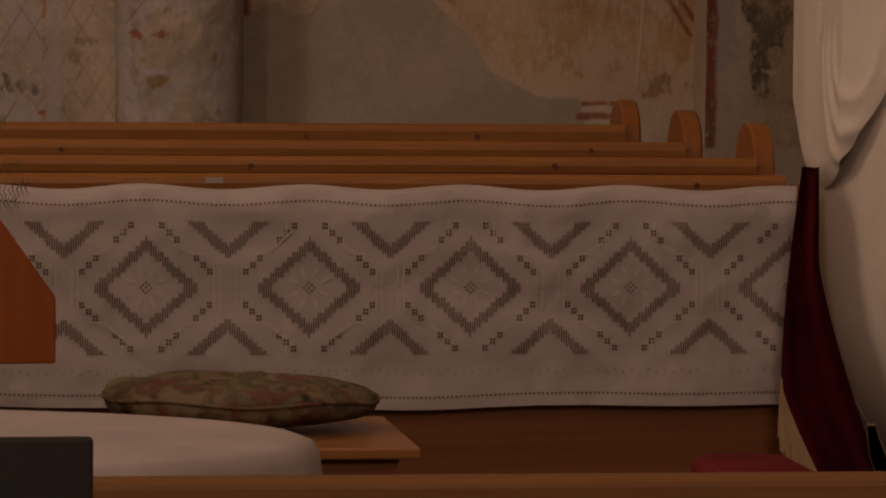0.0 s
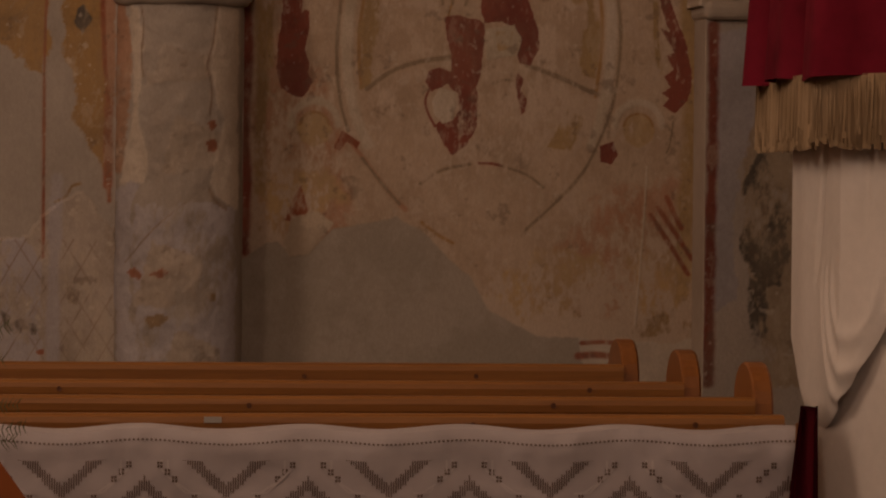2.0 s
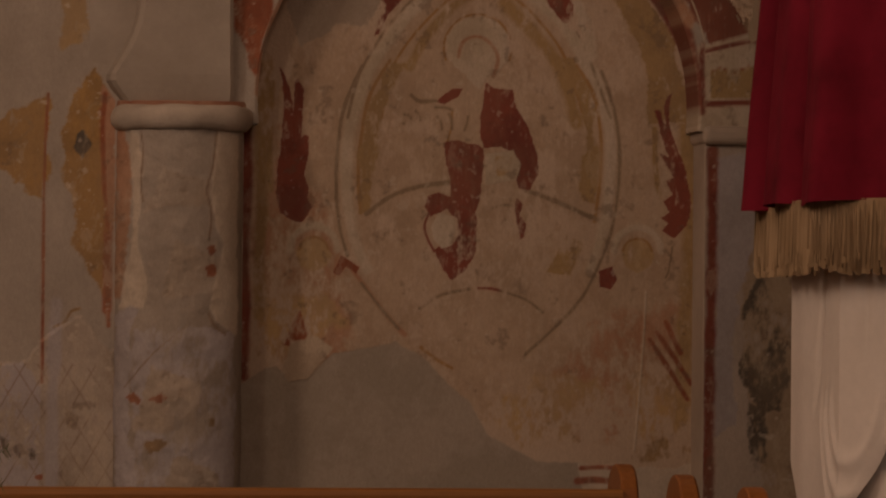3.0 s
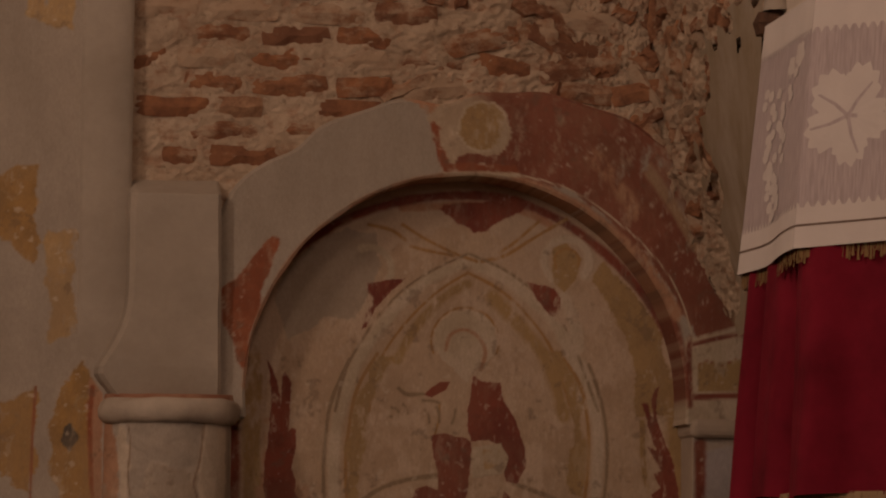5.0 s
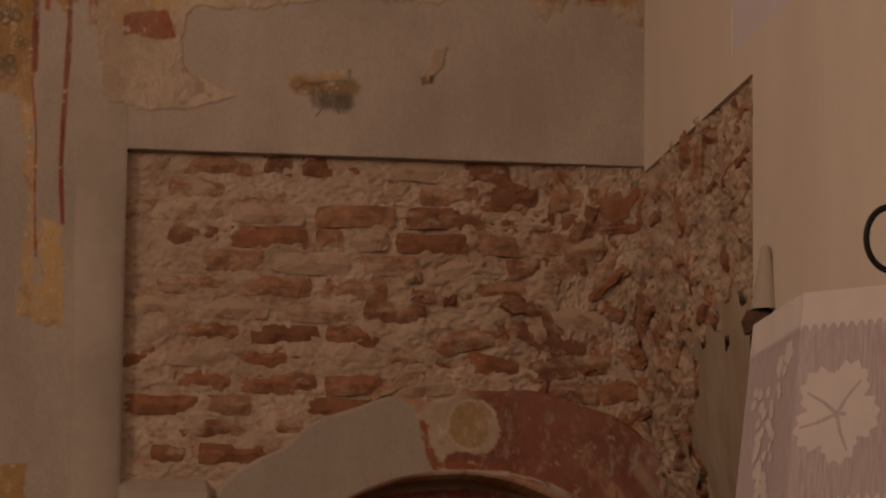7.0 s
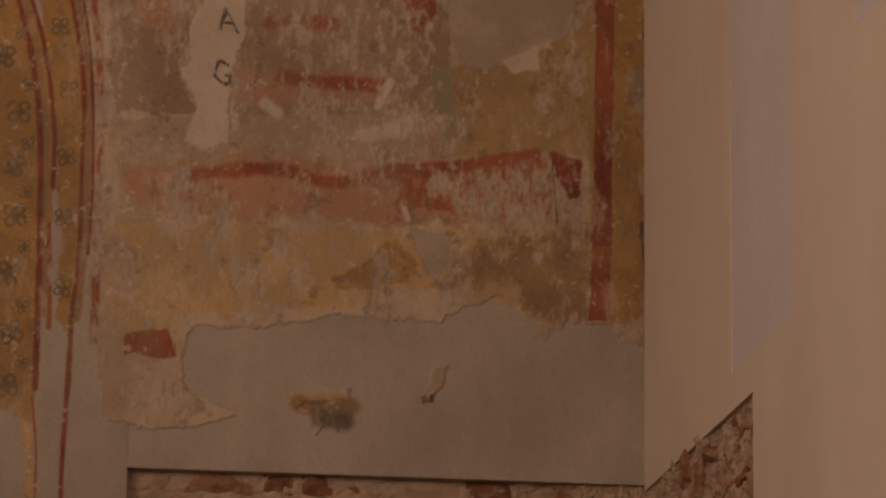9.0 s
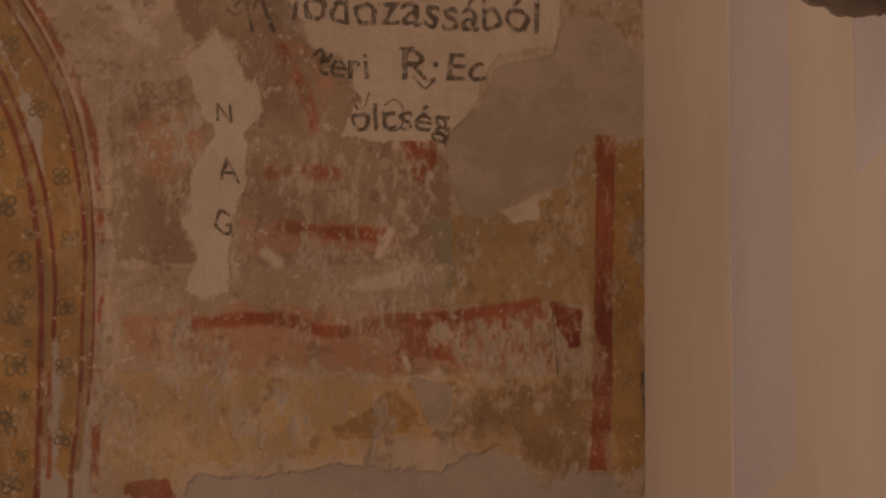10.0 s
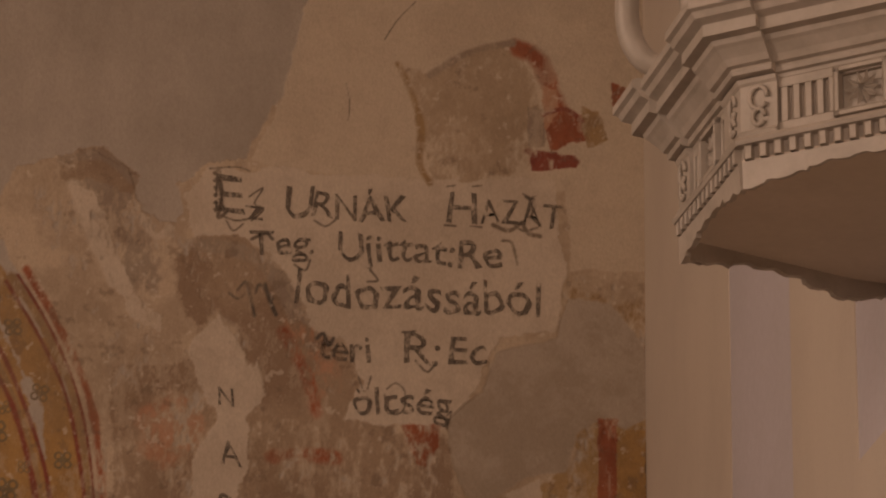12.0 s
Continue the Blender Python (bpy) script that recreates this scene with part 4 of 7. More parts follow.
patch(OCHRE, W, 2, [(0.42, 2.14), (0.59, 2.22), (0.66, 2.26), (0.66, 1.87), (0.62, 1.89), (0.59, 1.90), (0.53, 1.99), (0.42, 2.00)], wear=0.2)
patch(OCHRE, W, 2, [(0.71, 2.12), (0.77, 2.26), (0.82, 2.38), (0.89, 2.20), (0.88, 1.80), (0.87, 1.56), (0.76, 1.74), (0.73, 1.95)], wear=0.15)
patch(SOOT, W, 4, [(0.78, 2.13), (0.81, 2.09), (0.78, 2.04), (0.75, 2.08)], wear=0.25)
stroke(RED_OCHRE, W, 3, [(0.66, 2.26), (0.65, 1.99), (0.65, 1.60), (0.65, 1.27)], width=0.010, wear=0.12)
stroke(RED_OCHRE, W, 3, [(0.85, 2.20), (0.87, 1.89), (0.87, 1.74), (0.87, 1.52)], width=0.031, wear=0.3)
stroke(RED_OCHRE, W, 3, [(0.77, 4.66), (0.76, 4.44), (0.75, 4.20)], width=0.014, wear=0.2)
patch(OCHRE_WASH, W, 2, [(0.69, 2.80), (0.79, 2.78), (0.79, 2.45), (0.70, 2.41)], wear=0.4)
patch(OLD_SKIN, W, 1, [(0.43, 1.34), (0.58, 1.33), (0.68, 1.44), (0.78, 1.49), (0.89, 1.37), (0.96, 0.63), (0.44, 0.63)], wear=0.1)
for i in range(9):
    stroke(INCISED, W, 3, [(0.39 + 0.082 * i, 1.33), (0.72 + 0.082 * i, 0.82)], width=0.004, wear=0.46)
    stroke(INCISED, W, 3, [(0.51 + 0.081 * i, 1.33), (0.22 + 0.081 * i, 0.82)], width=0.004, wear=0.46)
# niche: lower repair, border bands and painted mandorla
patch(NICHE_REPAIR, N, 6, [(1.291, 1.233), (1.350, 1.263), (1.439, 1.323), (1.478, 1.333), (1.519, 1.274), (1.588, 1.285), (1.618, 1.325), (1.677, 1.375), (1.777, 1.396), (1.897, 1.416), (1.987, 1.368), (2.078, 1.279), (2.160, 1.210), (2.231, 1.091), (2.323, 1.042), (2.404, 1.002), (2.546, 0.993), (2.567, 0.903), (2.630, 0.623), (1.297, 0.621)], wear=0.0, edge=0.35)
patch(LIME, N, 5, [(2.546, 0.993), (2.769, 0.984), (2.993, 0.995), (3.007, 0.624), (2.590, 0.623)], wear=0.15, edge=0.6)
patch(FRESCO_BEIGE, N, 5, [(1.498, 1.324), (1.527, 1.413), (1.617, 1.434), (1.677, 1.395), (1.618, 1.325), (1.588, 1.279), (1.523, 1.274)], wear=0.1, edge=0.4)
stroke(BRICK_RED, N, 7, [(2.562, 0.979), (2.627, 0.983), (2.688, 0.980)], width=0.016, wear=0.35)
stroke(BRICK_RED, N, 7, [(2.550, 0.933), (2.607, 0.939), (2.668, 0.934)], width=0.024, wear=0.38)
stroke(DARK_RED, N, 3, [(1.388, 2.381), (1.362, 2.183), (1.369, 1.965), (1.355, 1.747), (1.365, 1.530), (1.360, 1.293)], width=0.042, wear=0.3)
stroke(OCHRE_DULL, N, 2, [(1.428, 2.402), (1.415, 2.104), (1.424, 1.808), (1.417, 1.511)], width=0.05, wear=0.42)
stroke(RED_WASH, N, 3, [(1.449, 1.828), (1.439, 1.709), (1.448, 1.590)], width=0.02, wear=0.42)
stroke(OCHRE_DULL, N, 2, [(2.930, 2.309), (2.938, 2.028), (2.949, 1.768), (2.932, 1.466), (2.920, 1.145)], width=0.06, wear=0.36)
stroke(DARK_RED, N, 3, [(1.351, 2.199), (1.369, 2.338), (1.416, 2.517), (1.513, 2.698), (1.671, 2.841), (1.871, 2.930), (2.032, 2.966), (2.173, 2.977), (2.315, 2.969), (2.458, 2.924), (2.601, 2.842), (2.745, 2.720), (2.847, 2.597), (2.930, 2.442), (2.965, 2.266)], width=0.034, wear=0.2)
stroke(RED_WASH, N, 2, [(1.952, 2.928), (2.073, 2.935), (2.194, 2.942), (2.356, 2.937), (2.479, 2.880)], width=0.03, wear=0.4)
patch(DARK_RED, N, 4, [(2.062, 2.934), (2.103, 2.901), (2.154, 2.868), (2.205, 2.849), (2.255, 2.859), (2.312, 2.896), (2.387, 2.942), (2.275, 2.952), (2.153, 2.949)], wear=0.31, edge=0.6)
patch(OCHRE_DULL, N, 2, [(2.673, 2.743), (2.786, 2.645), (2.868, 2.525), (2.914, 2.365), (2.910, 2.205), (2.792, 2.203), (2.791, 2.403), (2.725, 2.563), (2.633, 2.682)], wear=0.36)
patch(GREY_PLASTER, N, 2, [(1.494, 2.618), (1.592, 2.759), (1.751, 2.853), (1.862, 2.836), (1.883, 2.726), (1.834, 2.625), (1.795, 2.524), (1.675, 2.522), (1.556, 2.460)], wear=0.12, edge=0.8)
stroke(OCHRE_LINE, N, 3, [(1.831, 2.865), (1.912, 2.847), (1.963, 2.812), (1.993, 2.788), (2.135, 2.761)], width=0.013, wear=0.36)
stroke(OCHRE_LINE, N, 3, [(1.952, 2.868), (2.033, 2.819), (2.135, 2.771), (2.216, 2.743)], width=0.013, wear=0.36)
stroke(OCHRE_LINE, N, 3, [(2.539, 2.901), (2.418, 2.828), (2.317, 2.765), (2.236, 2.744)], width=0.013, wear=0.36)
stroke(OCHRE_LINE, N, 3, [(2.438, 2.889), (2.357, 2.817), (2.297, 2.775)], width=0.012, wear=0.4)
stroke(CREAM, N, 2, [(2.186, 2.742), (2.035, 2.669), (1.935, 2.577), (1.836, 2.445), (1.758, 2.305), (1.729, 2.185)], width=0.045, wear=0.2)
stroke(CREAM, N, 2, [(2.196, 2.743), (2.317, 2.691), (2.420, 2.607), (2.522, 2.499), (2.584, 2.359), (2.625, 2.220)], width=0.045, wear=0.2)
stroke(CREAM, N, 2, [(1.787, 2.349), (1.733, 2.189), (1.715, 2.010), (1.736, 1.812), (1.794, 1.674)], width=0.04, wear=0.22)
stroke(CREAM, N, 2, [(2.593, 2.383), (2.651, 2.204), (2.657, 2.024), (2.639, 1.844), (2.590, 1.683)], width=0.04, wear=0.22)
stroke(GREY_LINE, N, 3, [(2.185, 2.769), (2.045, 2.699), (1.935, 2.617), (1.836, 2.495), (1.757, 2.354), (1.719, 2.205)], width=0.011, wear=0.42)
stroke(GREY_LINE, N, 3, [(2.191, 2.769), (2.317, 2.715), (2.440, 2.627), (2.542, 2.509), (2.604, 2.360), (2.656, 2.220)], width=0.011, wear=0.42)
stroke(GREY_LINE, N, 3, [(1.767, 2.388), (1.708, 2.248), (1.686, 2.109), (1.681, 1.950), (1.697, 1.811), (1.723, 1.722)], width=0.013, wear=0.36)
stroke(GREY_LINE, N, 3, [(2.623, 2.384), (2.665, 2.265), (2.689, 2.125), (2.688, 1.985), (2.669, 1.844), (2.630, 1.724), (2.560, 1.583), (2.460, 1.472), (2.360, 1.381)], width=0.013, wear=0.38)
stroke(OCHRE_LINE, N, 3, [(2.186, 2.702), (2.076, 2.630), (1.956, 2.508), (1.867, 2.366), (1.839, 2.207)], width=0.012, wear=0.34)
stroke(OCHRE_LINE, N, 3, [(2.186, 2.702), (2.298, 2.645), (2.400, 2.556), (2.492, 2.428), (2.554, 2.239)], width=0.012, wear=0.34)
stroke(OCHRE_LINE, N, 3, [(1.867, 2.410), (1.798, 2.289), (1.769, 2.150), (1.758, 2.011), (1.768, 1.872)], width=0.014, wear=0.28)
stroke(OCHRE_LINE, N, 3, [(2.532, 2.402), (2.594, 2.303), (2.621, 2.164), (2.621, 2.004), (2.602, 1.853)], width=0.014, wear=0.28)
stroke(OCHRE_DULL, N, 2, [(2.186, 2.662), (2.096, 2.610), (1.996, 2.498), (1.937, 2.388)], width=0.035, wear=0.42)
stroke(OCHRE_DULL, N, 2, [(2.278, 2.614), (2.369, 2.526), (2.451, 2.427), (2.503, 2.318), (2.534, 2.198)], width=0.052, wear=0.32)
patch(OCHRE_DULL, N, 3, [(1.867, 2.410), (1.923, 2.395), (1.868, 2.291), (1.825, 2.151), (1.814, 2.011), (1.802, 1.872), (1.772, 1.872), (1.764, 2.050), (1.784, 2.210)], wear=0.34)
patch(OCHRE_DULL, N, 3, [(2.485, 2.421), (2.537, 2.292), (2.562, 2.179), (2.556, 2.033), (2.549, 1.935), (2.601, 1.919), (2.616, 2.098), (2.586, 2.261), (2.519, 2.422)], wear=0.34)
stroke(RED_WASH, N, 4, [(1.704, 1.712), (1.774, 1.630), (1.855, 1.523), (1.928, 1.445)], width=0.016, wear=0.3)
stroke(GREY_LINE, N, 4, [(1.774, 1.624), (1.845, 1.535), (1.906, 1.466)], width=0.012, wear=0.4)
stroke(OCHRE_LINE, N, 3, [(1.987, 1.401), (2.037, 1.362), (2.098, 1.329)], width=0.012, wear=0.42)
stroke(GREY_LINE, N, 4, [(1.788, 1.868), (1.871, 1.929), (1.971, 1.966), (2.092, 1.984)], width=0.018, wear=0.34)
stroke(GREY_LINE, N, 4, [(2.350, 1.960), (2.455, 1.925), (2.537, 1.890), (2.610, 1.859)], width=0.018, wear=0.34)
stroke(GREY_LINE, N, 4, [(1.980, 1.537), (2.055, 1.585), (2.156, 1.608)], width=0.012, wear=0.42)
stroke(DARK_RED, N, 4, [(2.188, 1.611), (2.228, 1.611), (2.269, 1.603)], width=0.01, wear=0.4)
stroke(GREY_LINE, N, 4, [(2.269, 1.603), (2.358, 1.573), (2.419, 1.529)], width=0.01, wear=0.46)
patch(CREAM, N, 3, [(2.291, 2.464), (2.278, 2.412), (2.243, 2.371), (2.193, 2.351), (2.139, 2.357), (2.094, 2.386), (2.069, 2.433), (2.068, 2.487), (2.093, 2.534), (2.137, 2.566), (2.191, 2.573), (2.241, 2.555), (2.278, 2.516)], wear=0.18, edge=0.5)
stroke(OCHRE_LINE, N, 4, [(2.065, 2.415), (2.057, 2.456), (2.064, 2.497), (2.085, 2.533), (2.117, 2.561), (2.156, 2.576), (2.198, 2.577), (2.238, 2.563), (2.270, 2.537), (2.291, 2.501), (2.299, 2.460), (2.292, 2.419)], width=0.009, wear=0.38)
stroke(RED_WASH, N, 5, [(2.110, 2.427), (2.125, 2.479), (2.174, 2.500), (2.222, 2.477), (2.251, 2.425), (2.235, 2.361)], width=0.014, wear=0.3)
patch(CREAM, N, 3, [(2.118, 2.431), (2.218, 2.453), (2.223, 2.373), (2.189, 2.312), (2.139, 2.351)], wear=0.15, edge=0.4)
patch(DARK_RED, N, 5, [(2.207, 2.341), (2.235, 2.320), (2.302, 2.313), (2.323, 2.253), (2.364, 2.174), (2.395, 2.075), (2.398, 2.011), (2.368, 1.954), (2.327, 1.962), (2.315, 2.003), (2.328, 2.054), (2.310, 2.093), (2.269, 2.111), (2.203, 2.104), (2.189, 2.131), (2.188, 2.231)], wear=0.26, edge=0.35)
patch(DARK_RED, N, 5, [(2.060, 2.125), (2.114, 2.134), (2.191, 2.121), (2.205, 2.097), (2.197, 1.953), (2.179, 1.881), (2.186, 1.818), (2.175, 1.728), (2.143, 1.674), (2.095, 1.639), (2.062, 1.677), (2.034, 1.744), (2.054, 1.766), (2.094, 1.761), (2.110, 1.797), (2.107, 1.853), (2.072, 1.884), (2.016, 1.863), (1.992, 1.895), (2.004, 1.935), (2.044, 1.945), (2.084, 1.936), (2.091, 1.996), (2.071, 2.055)], wear=0.33, edge=0.35)
stroke(DARK_RED, N, 5, [(2.008, 1.867), (1.995, 1.831), (2.003, 1.791), (2.030, 1.740)], width=0.009, wear=0.25)
patch(DARK_RED, N, 5, [(2.320, 1.943), (2.346, 1.912), (2.337, 1.870), (2.359, 1.840), (2.354, 1.792), (2.333, 1.776), (2.327, 1.824), (2.314, 1.883)], wear=0.34, edge=0.35)
patch(CREAM, N, 6, [(2.207, 2.085), (2.308, 2.099), (2.335, 2.049), (2.323, 1.991), (2.208, 1.974)], wear=0.1, edge=0.4)
patch(OCHRE_WASH, N, 7, [(2.244, 2.078), (2.304, 2.075), (2.293, 2.015), (2.252, 2.006)], wear=0.45, edge=0.5)
patch(CREAM, N, 6, [(2.044, 1.876), (2.101, 1.864), (2.107, 1.813), (2.090, 1.763), (2.056, 1.752), (2.027, 1.780), (2.017, 1.827)], wear=0.1, edge=0.35)
patch(DARK_RED, N, 5, [(2.024, 2.265), (2.088, 2.314), (2.130, 2.317), (2.113, 2.287), (2.061, 2.256)], wear=0.39, edge=0.35)
stroke(GREY_LINE, N, 5, [(1.944, 2.288), (1.972, 2.268), (2.032, 2.270)], width=0.014, wear=0.42)
stroke(GREY_LINE, N, 5, [(1.913, 2.188), (1.943, 2.186), (1.965, 2.177)], width=0.012, wear=0.5)
stroke(GREY_LINE, N, 5, [(1.959, 2.232), (1.970, 2.215), (1.973, 2.189)], width=0.012, wear=0.5)
stroke(GREY_LINE, N, 5, [(2.039, 2.214), (2.050, 2.196), (2.054, 2.170)], width=0.012, wear=0.5)
stroke(GREY_LINE, N, 5, [(2.079, 2.223), (2.088, 2.201), (2.090, 2.171)], width=0.012, wear=0.5)
stroke(GREY_LINE, N, 5, [(2.146, 2.216), (2.144, 2.196), (2.134, 2.168)], width=0.012, wear=0.5)
stroke(GREY_LINE, N, 5, [(2.029, 2.246), (2.063, 2.246), (2.089, 2.239)], width=0.012, wear=0.5)
stroke(GREY_LINE, N, 5, [(2.233, 1.894), (2.273, 1.905), (2.304, 1.907)], width=0.012, wear=0.5)
stroke(GREY_LINE, N, 5, [(2.302, 1.939), (2.302, 1.908), (2.294, 1.869)], width=0.012, wear=0.5)
stroke(GREY_LINE, N, 5, [(1.921, 2.220), (1.937, 2.216), (1.945, 2.204)], width=0.012, wear=0.5)
stroke(OCHRE_LINE, N, 4, [(2.089, 2.235), (2.086, 2.175), (2.070, 2.115)], width=0.008, wear=0.4)
patch(DARK_RED, N, 5, [(1.474, 2.386), (1.498, 2.352), (1.515, 2.289), (1.526, 2.216), (1.534, 2.243), (1.531, 2.334), (1.544, 2.343), (1.560, 2.297), (1.559, 2.203), (1.554, 2.129), (1.567, 2.142), (1.582, 2.137), (1.579, 2.053), (1.572, 2.002), (1.585, 1.962), (1.580, 1.925), (1.596, 1.889), (1.560, 1.835), (1.536, 1.835), (1.484, 1.865), (1.467, 1.931), (1.473, 2.041), (1.492, 2.148), (1.496, 2.269), (1.485, 2.342)], wear=0.29, edge=0.3)
patch(DARK_RED, N, 5, [(2.881, 2.315), (2.865, 2.265), (2.872, 2.184), (2.897, 2.119), (2.931, 2.038), (2.947, 1.957), (2.951, 1.892), (2.938, 1.842), (2.889, 1.799), (2.839, 1.821), (2.865, 1.848), (2.835, 1.865), (2.872, 1.890), (2.845, 1.926), (2.878, 1.952), (2.854, 2.001), (2.882, 2.013), (2.833, 2.099), (2.866, 2.086), (2.844, 2.151), (2.815, 2.248), (2.835, 2.249), (2.855, 2.197), (2.851, 2.265), (2.861, 2.301)], wear=0.29, edge=0.3)
stroke(OCHRE_DULL, N, 3, [(2.816, 2.183), (2.820, 2.053), (2.835, 1.939)], width=0.02, wear=0.4)
stroke(OCHRE_DULL, N, 3, [(1.450, 2.322), (1.444, 2.134), (1.448, 1.947)], width=0.025, wear=0.4)
stroke(CREAM, N, 4, [(1.520, 1.740), (1.526, 1.772), (1.544, 1.799), (1.571, 1.817), (1.603, 1.824), (1.635, 1.818), (1.662, 1.800), (1.681, 1.774), (1.687, 1.742)], width=0.026, wear=0.22)
patch(OCHRE_WASH, N, 3, [(1.664, 1.726), (1.646, 1.683), (1.604, 1.665), (1.562, 1.682), (1.544, 1.724), (1.561, 1.766), (1.603, 1.784), (1.646, 1.767)], wear=0.42, edge=0.6)
stroke(OCHRE_LINE, N, 4, [(1.553, 1.741), (1.562, 1.763), (1.580, 1.779), (1.603, 1.784), (1.626, 1.779), (1.645, 1.764), (1.655, 1.742)], width=0.01, wear=0.4)
stroke(CREAM, N, 4, [(2.672, 1.748), (2.678, 1.780), (2.697, 1.808), (2.724, 1.826), (2.757, 1.833), (2.790, 1.827), (2.818, 1.809), (2.836, 1.782), (2.843, 1.750)], width=0.026, wear=0.22)
patch(OCHRE_WASH, N, 3, [(2.819, 1.734), (2.801, 1.691), (2.758, 1.673), (2.715, 1.690), (2.697, 1.732), (2.714, 1.775), (2.757, 1.793), (2.801, 1.776)], wear=0.42, edge=0.6)
stroke(OCHRE_LINE, N, 4, [(2.705, 1.750), (2.715, 1.772), (2.733, 1.787), (2.757, 1.793), (2.781, 1.788), (2.800, 1.773), (2.810, 1.751)], width=0.01, wear=0.4)
stroke(CREAM, N, 4, [(2.489, 2.687), (2.467, 2.714), (2.459, 2.747), (2.466, 2.781), (2.486, 2.809), (2.516, 2.827), (2.550, 2.830), (2.583, 2.820), (2.608, 2.796), (2.621, 2.765), (2.619, 2.730), (2.603, 2.700)], width=0.03, wear=0.2)
patch(OCHRE_DULL, N, 4, [(2.489, 2.799), (2.540, 2.811), (2.591, 2.761), (2.578, 2.681), (2.531, 2.639), (2.490, 2.679)], wear=0.4, edge=0.6)
stroke(OCHRE_LINE, N, 4, [(2.502, 2.727), (2.496, 2.751), (2.504, 2.775), (2.524, 2.791), (2.549, 2.794), (2.572, 2.783), (2.584, 2.761), (2.583, 2.736)], width=0.01, wear=0.38)
stroke(CREAM, N, 4, [(1.805, 2.779), (1.834, 2.785), (1.863, 2.779), (1.888, 2.764), (1.906, 2.740), (1.913, 2.712), (1.910, 2.682), (1.897, 2.656), (1.874, 2.636)], width=0.03, wear=0.28)
stroke(CREAM, N, 3, [(2.531, 2.619), (2.572, 2.520), (2.583, 2.440)], width=0.05, wear=0.3)
patch(DARK_RED, N, 4, [(1.830, 2.657), (1.978, 2.684), (1.914, 2.631), (1.855, 2.569), (1.828, 2.501), (1.808, 2.493), (1.827, 2.577)], wear=0.34, edge=0.35)
patch(DARK_RED, N, 4, [(2.395, 2.677), (2.496, 2.655), (2.521, 2.619), (2.517, 2.535), (2.481, 2.554), (2.432, 2.613)], wear=0.35, edge=0.35)
patch(DARK_RED, N, 4, [(2.616, 1.679), (2.669, 1.696), (2.687, 1.648), (2.663, 1.612), (2.623, 1.619)], wear=0.29, edge=0.35)
patch(RED_OCHRE, N, 4, [(1.674, 1.660), (1.701, 1.722), (1.766, 1.681), (1.754, 1.657), (1.718, 1.685), (1.694, 1.649)], wear=0.25, edge=0.35)
patch(RED_OCHRE, N, 4, [(1.493, 1.405), (1.525, 1.457), (1.556, 1.524), (1.576, 1.473), (1.589, 1.445), (1.565, 1.409), (1.525, 1.401)], wear=0.4, edge=0.4)
stroke(RED_OCHRE, N, 4, [(2.805, 1.437), (2.872, 1.336), (2.942, 1.226)], width=0.018, wear=0.28)
stroke(RED_OCHRE, N, 4, [(2.832, 1.461), (2.898, 1.366), (2.954, 1.282)], width=0.018, wear=0.28)
stroke(RED_OCHRE, N, 4, [(2.862, 1.498), (2.887, 1.446), (2.916, 1.390)], width=0.018, wear=0.28)
patch(OCHRE_DULL, N, 3, [(2.501, 1.806), (2.570, 1.773), (2.519, 1.658), (2.434, 1.673)], wear=0.42, edge=0.5)
patch(OCHRE_WASH, N, 2, [(2.260, 1.221), (2.421, 1.302), (2.624, 1.303), (2.666, 1.184), (2.505, 1.043), (2.343, 1.062), (2.221, 1.141)], wear=0.5)
patch(OCHRE_WASH, N, 2, [(1.396, 1.570), (1.675, 1.613), (1.716, 1.474), (1.617, 1.434), (1.498, 1.334), (1.399, 1.333)], wear=0.5)
patch(OCHRE_WASH, N, 2, [(2.685, 1.304), (2.969, 1.387), (2.983, 1.045), (2.748, 1.064)], wear=0.52)
patch(OCHRE_BROWN, N, 3, [(2.728, 1.044), (2.870, 1.089), (2.983, 1.045), (2.977, 1.001), (2.749, 1.000)], wear=0.42)
patch(RED_WASH, N, 3, [(2.636, 1.119), (2.676, 1.140), (2.717, 1.104), (2.656, 1.094)], wear=0.35, edge=0.5)
stroke(CREAM, N, 4, [(2.790, 1.605), (2.781, 1.425), (2.767, 1.224), (2.752, 1.044)], width=0.008, wear=0.2)
stroke(GREY_LINE, N, 3, [(2.884, 1.767), (2.872, 1.686), (2.860, 1.656)], width=0.008, wear=0.4)
patch(NICHE_WASH, N, 1, [(1.45, 1.30), (2.95, 1.0), (2.98, 2.3), (2.7, 2.65), (2.15, 2.9), (1.6, 2.65), (1.42, 2.1)], wear=0.45)
patch(RED_WASH, N, 1, [(1.40, 1.3), (1.75, 1.35), (1.70, 1.75), (1.50, 2.2), (1.38, 1.9)], wear=0.56)
patch(RED_WASH, N, 1, [(2.3, 1.1), (2.9, 1.05), (2.95, 1.6), (2.6, 1.5)], wear=0.56)
# right jamb
stroke(DARK_RED, W, 5, [(2.978, 0.85), (2.980, 1.3), (2.985, 1.75), (2.985, 2.1)], width=0.042, wear=0.22)
stroke(RED_OCHRE, W, 3, [(2.95, 2.27), (3.04, 2.28), (3.16, 2.28)], width=0.023, wear=0.25)
patch(OCHRE, W, 3, [(2.97, 2.37), (3.16, 2.41), (3.16, 2.30), (2.97, 2.29)], wear=0.35)
patch(SOOT, W, 3, [(3.10, 1.57), (3.16, 1.65), (3.24, 1.53), (3.27, 1.31), (3.23, 1.19), (3.15, 1.20), (3.08, 1.31)], wear=0.54)
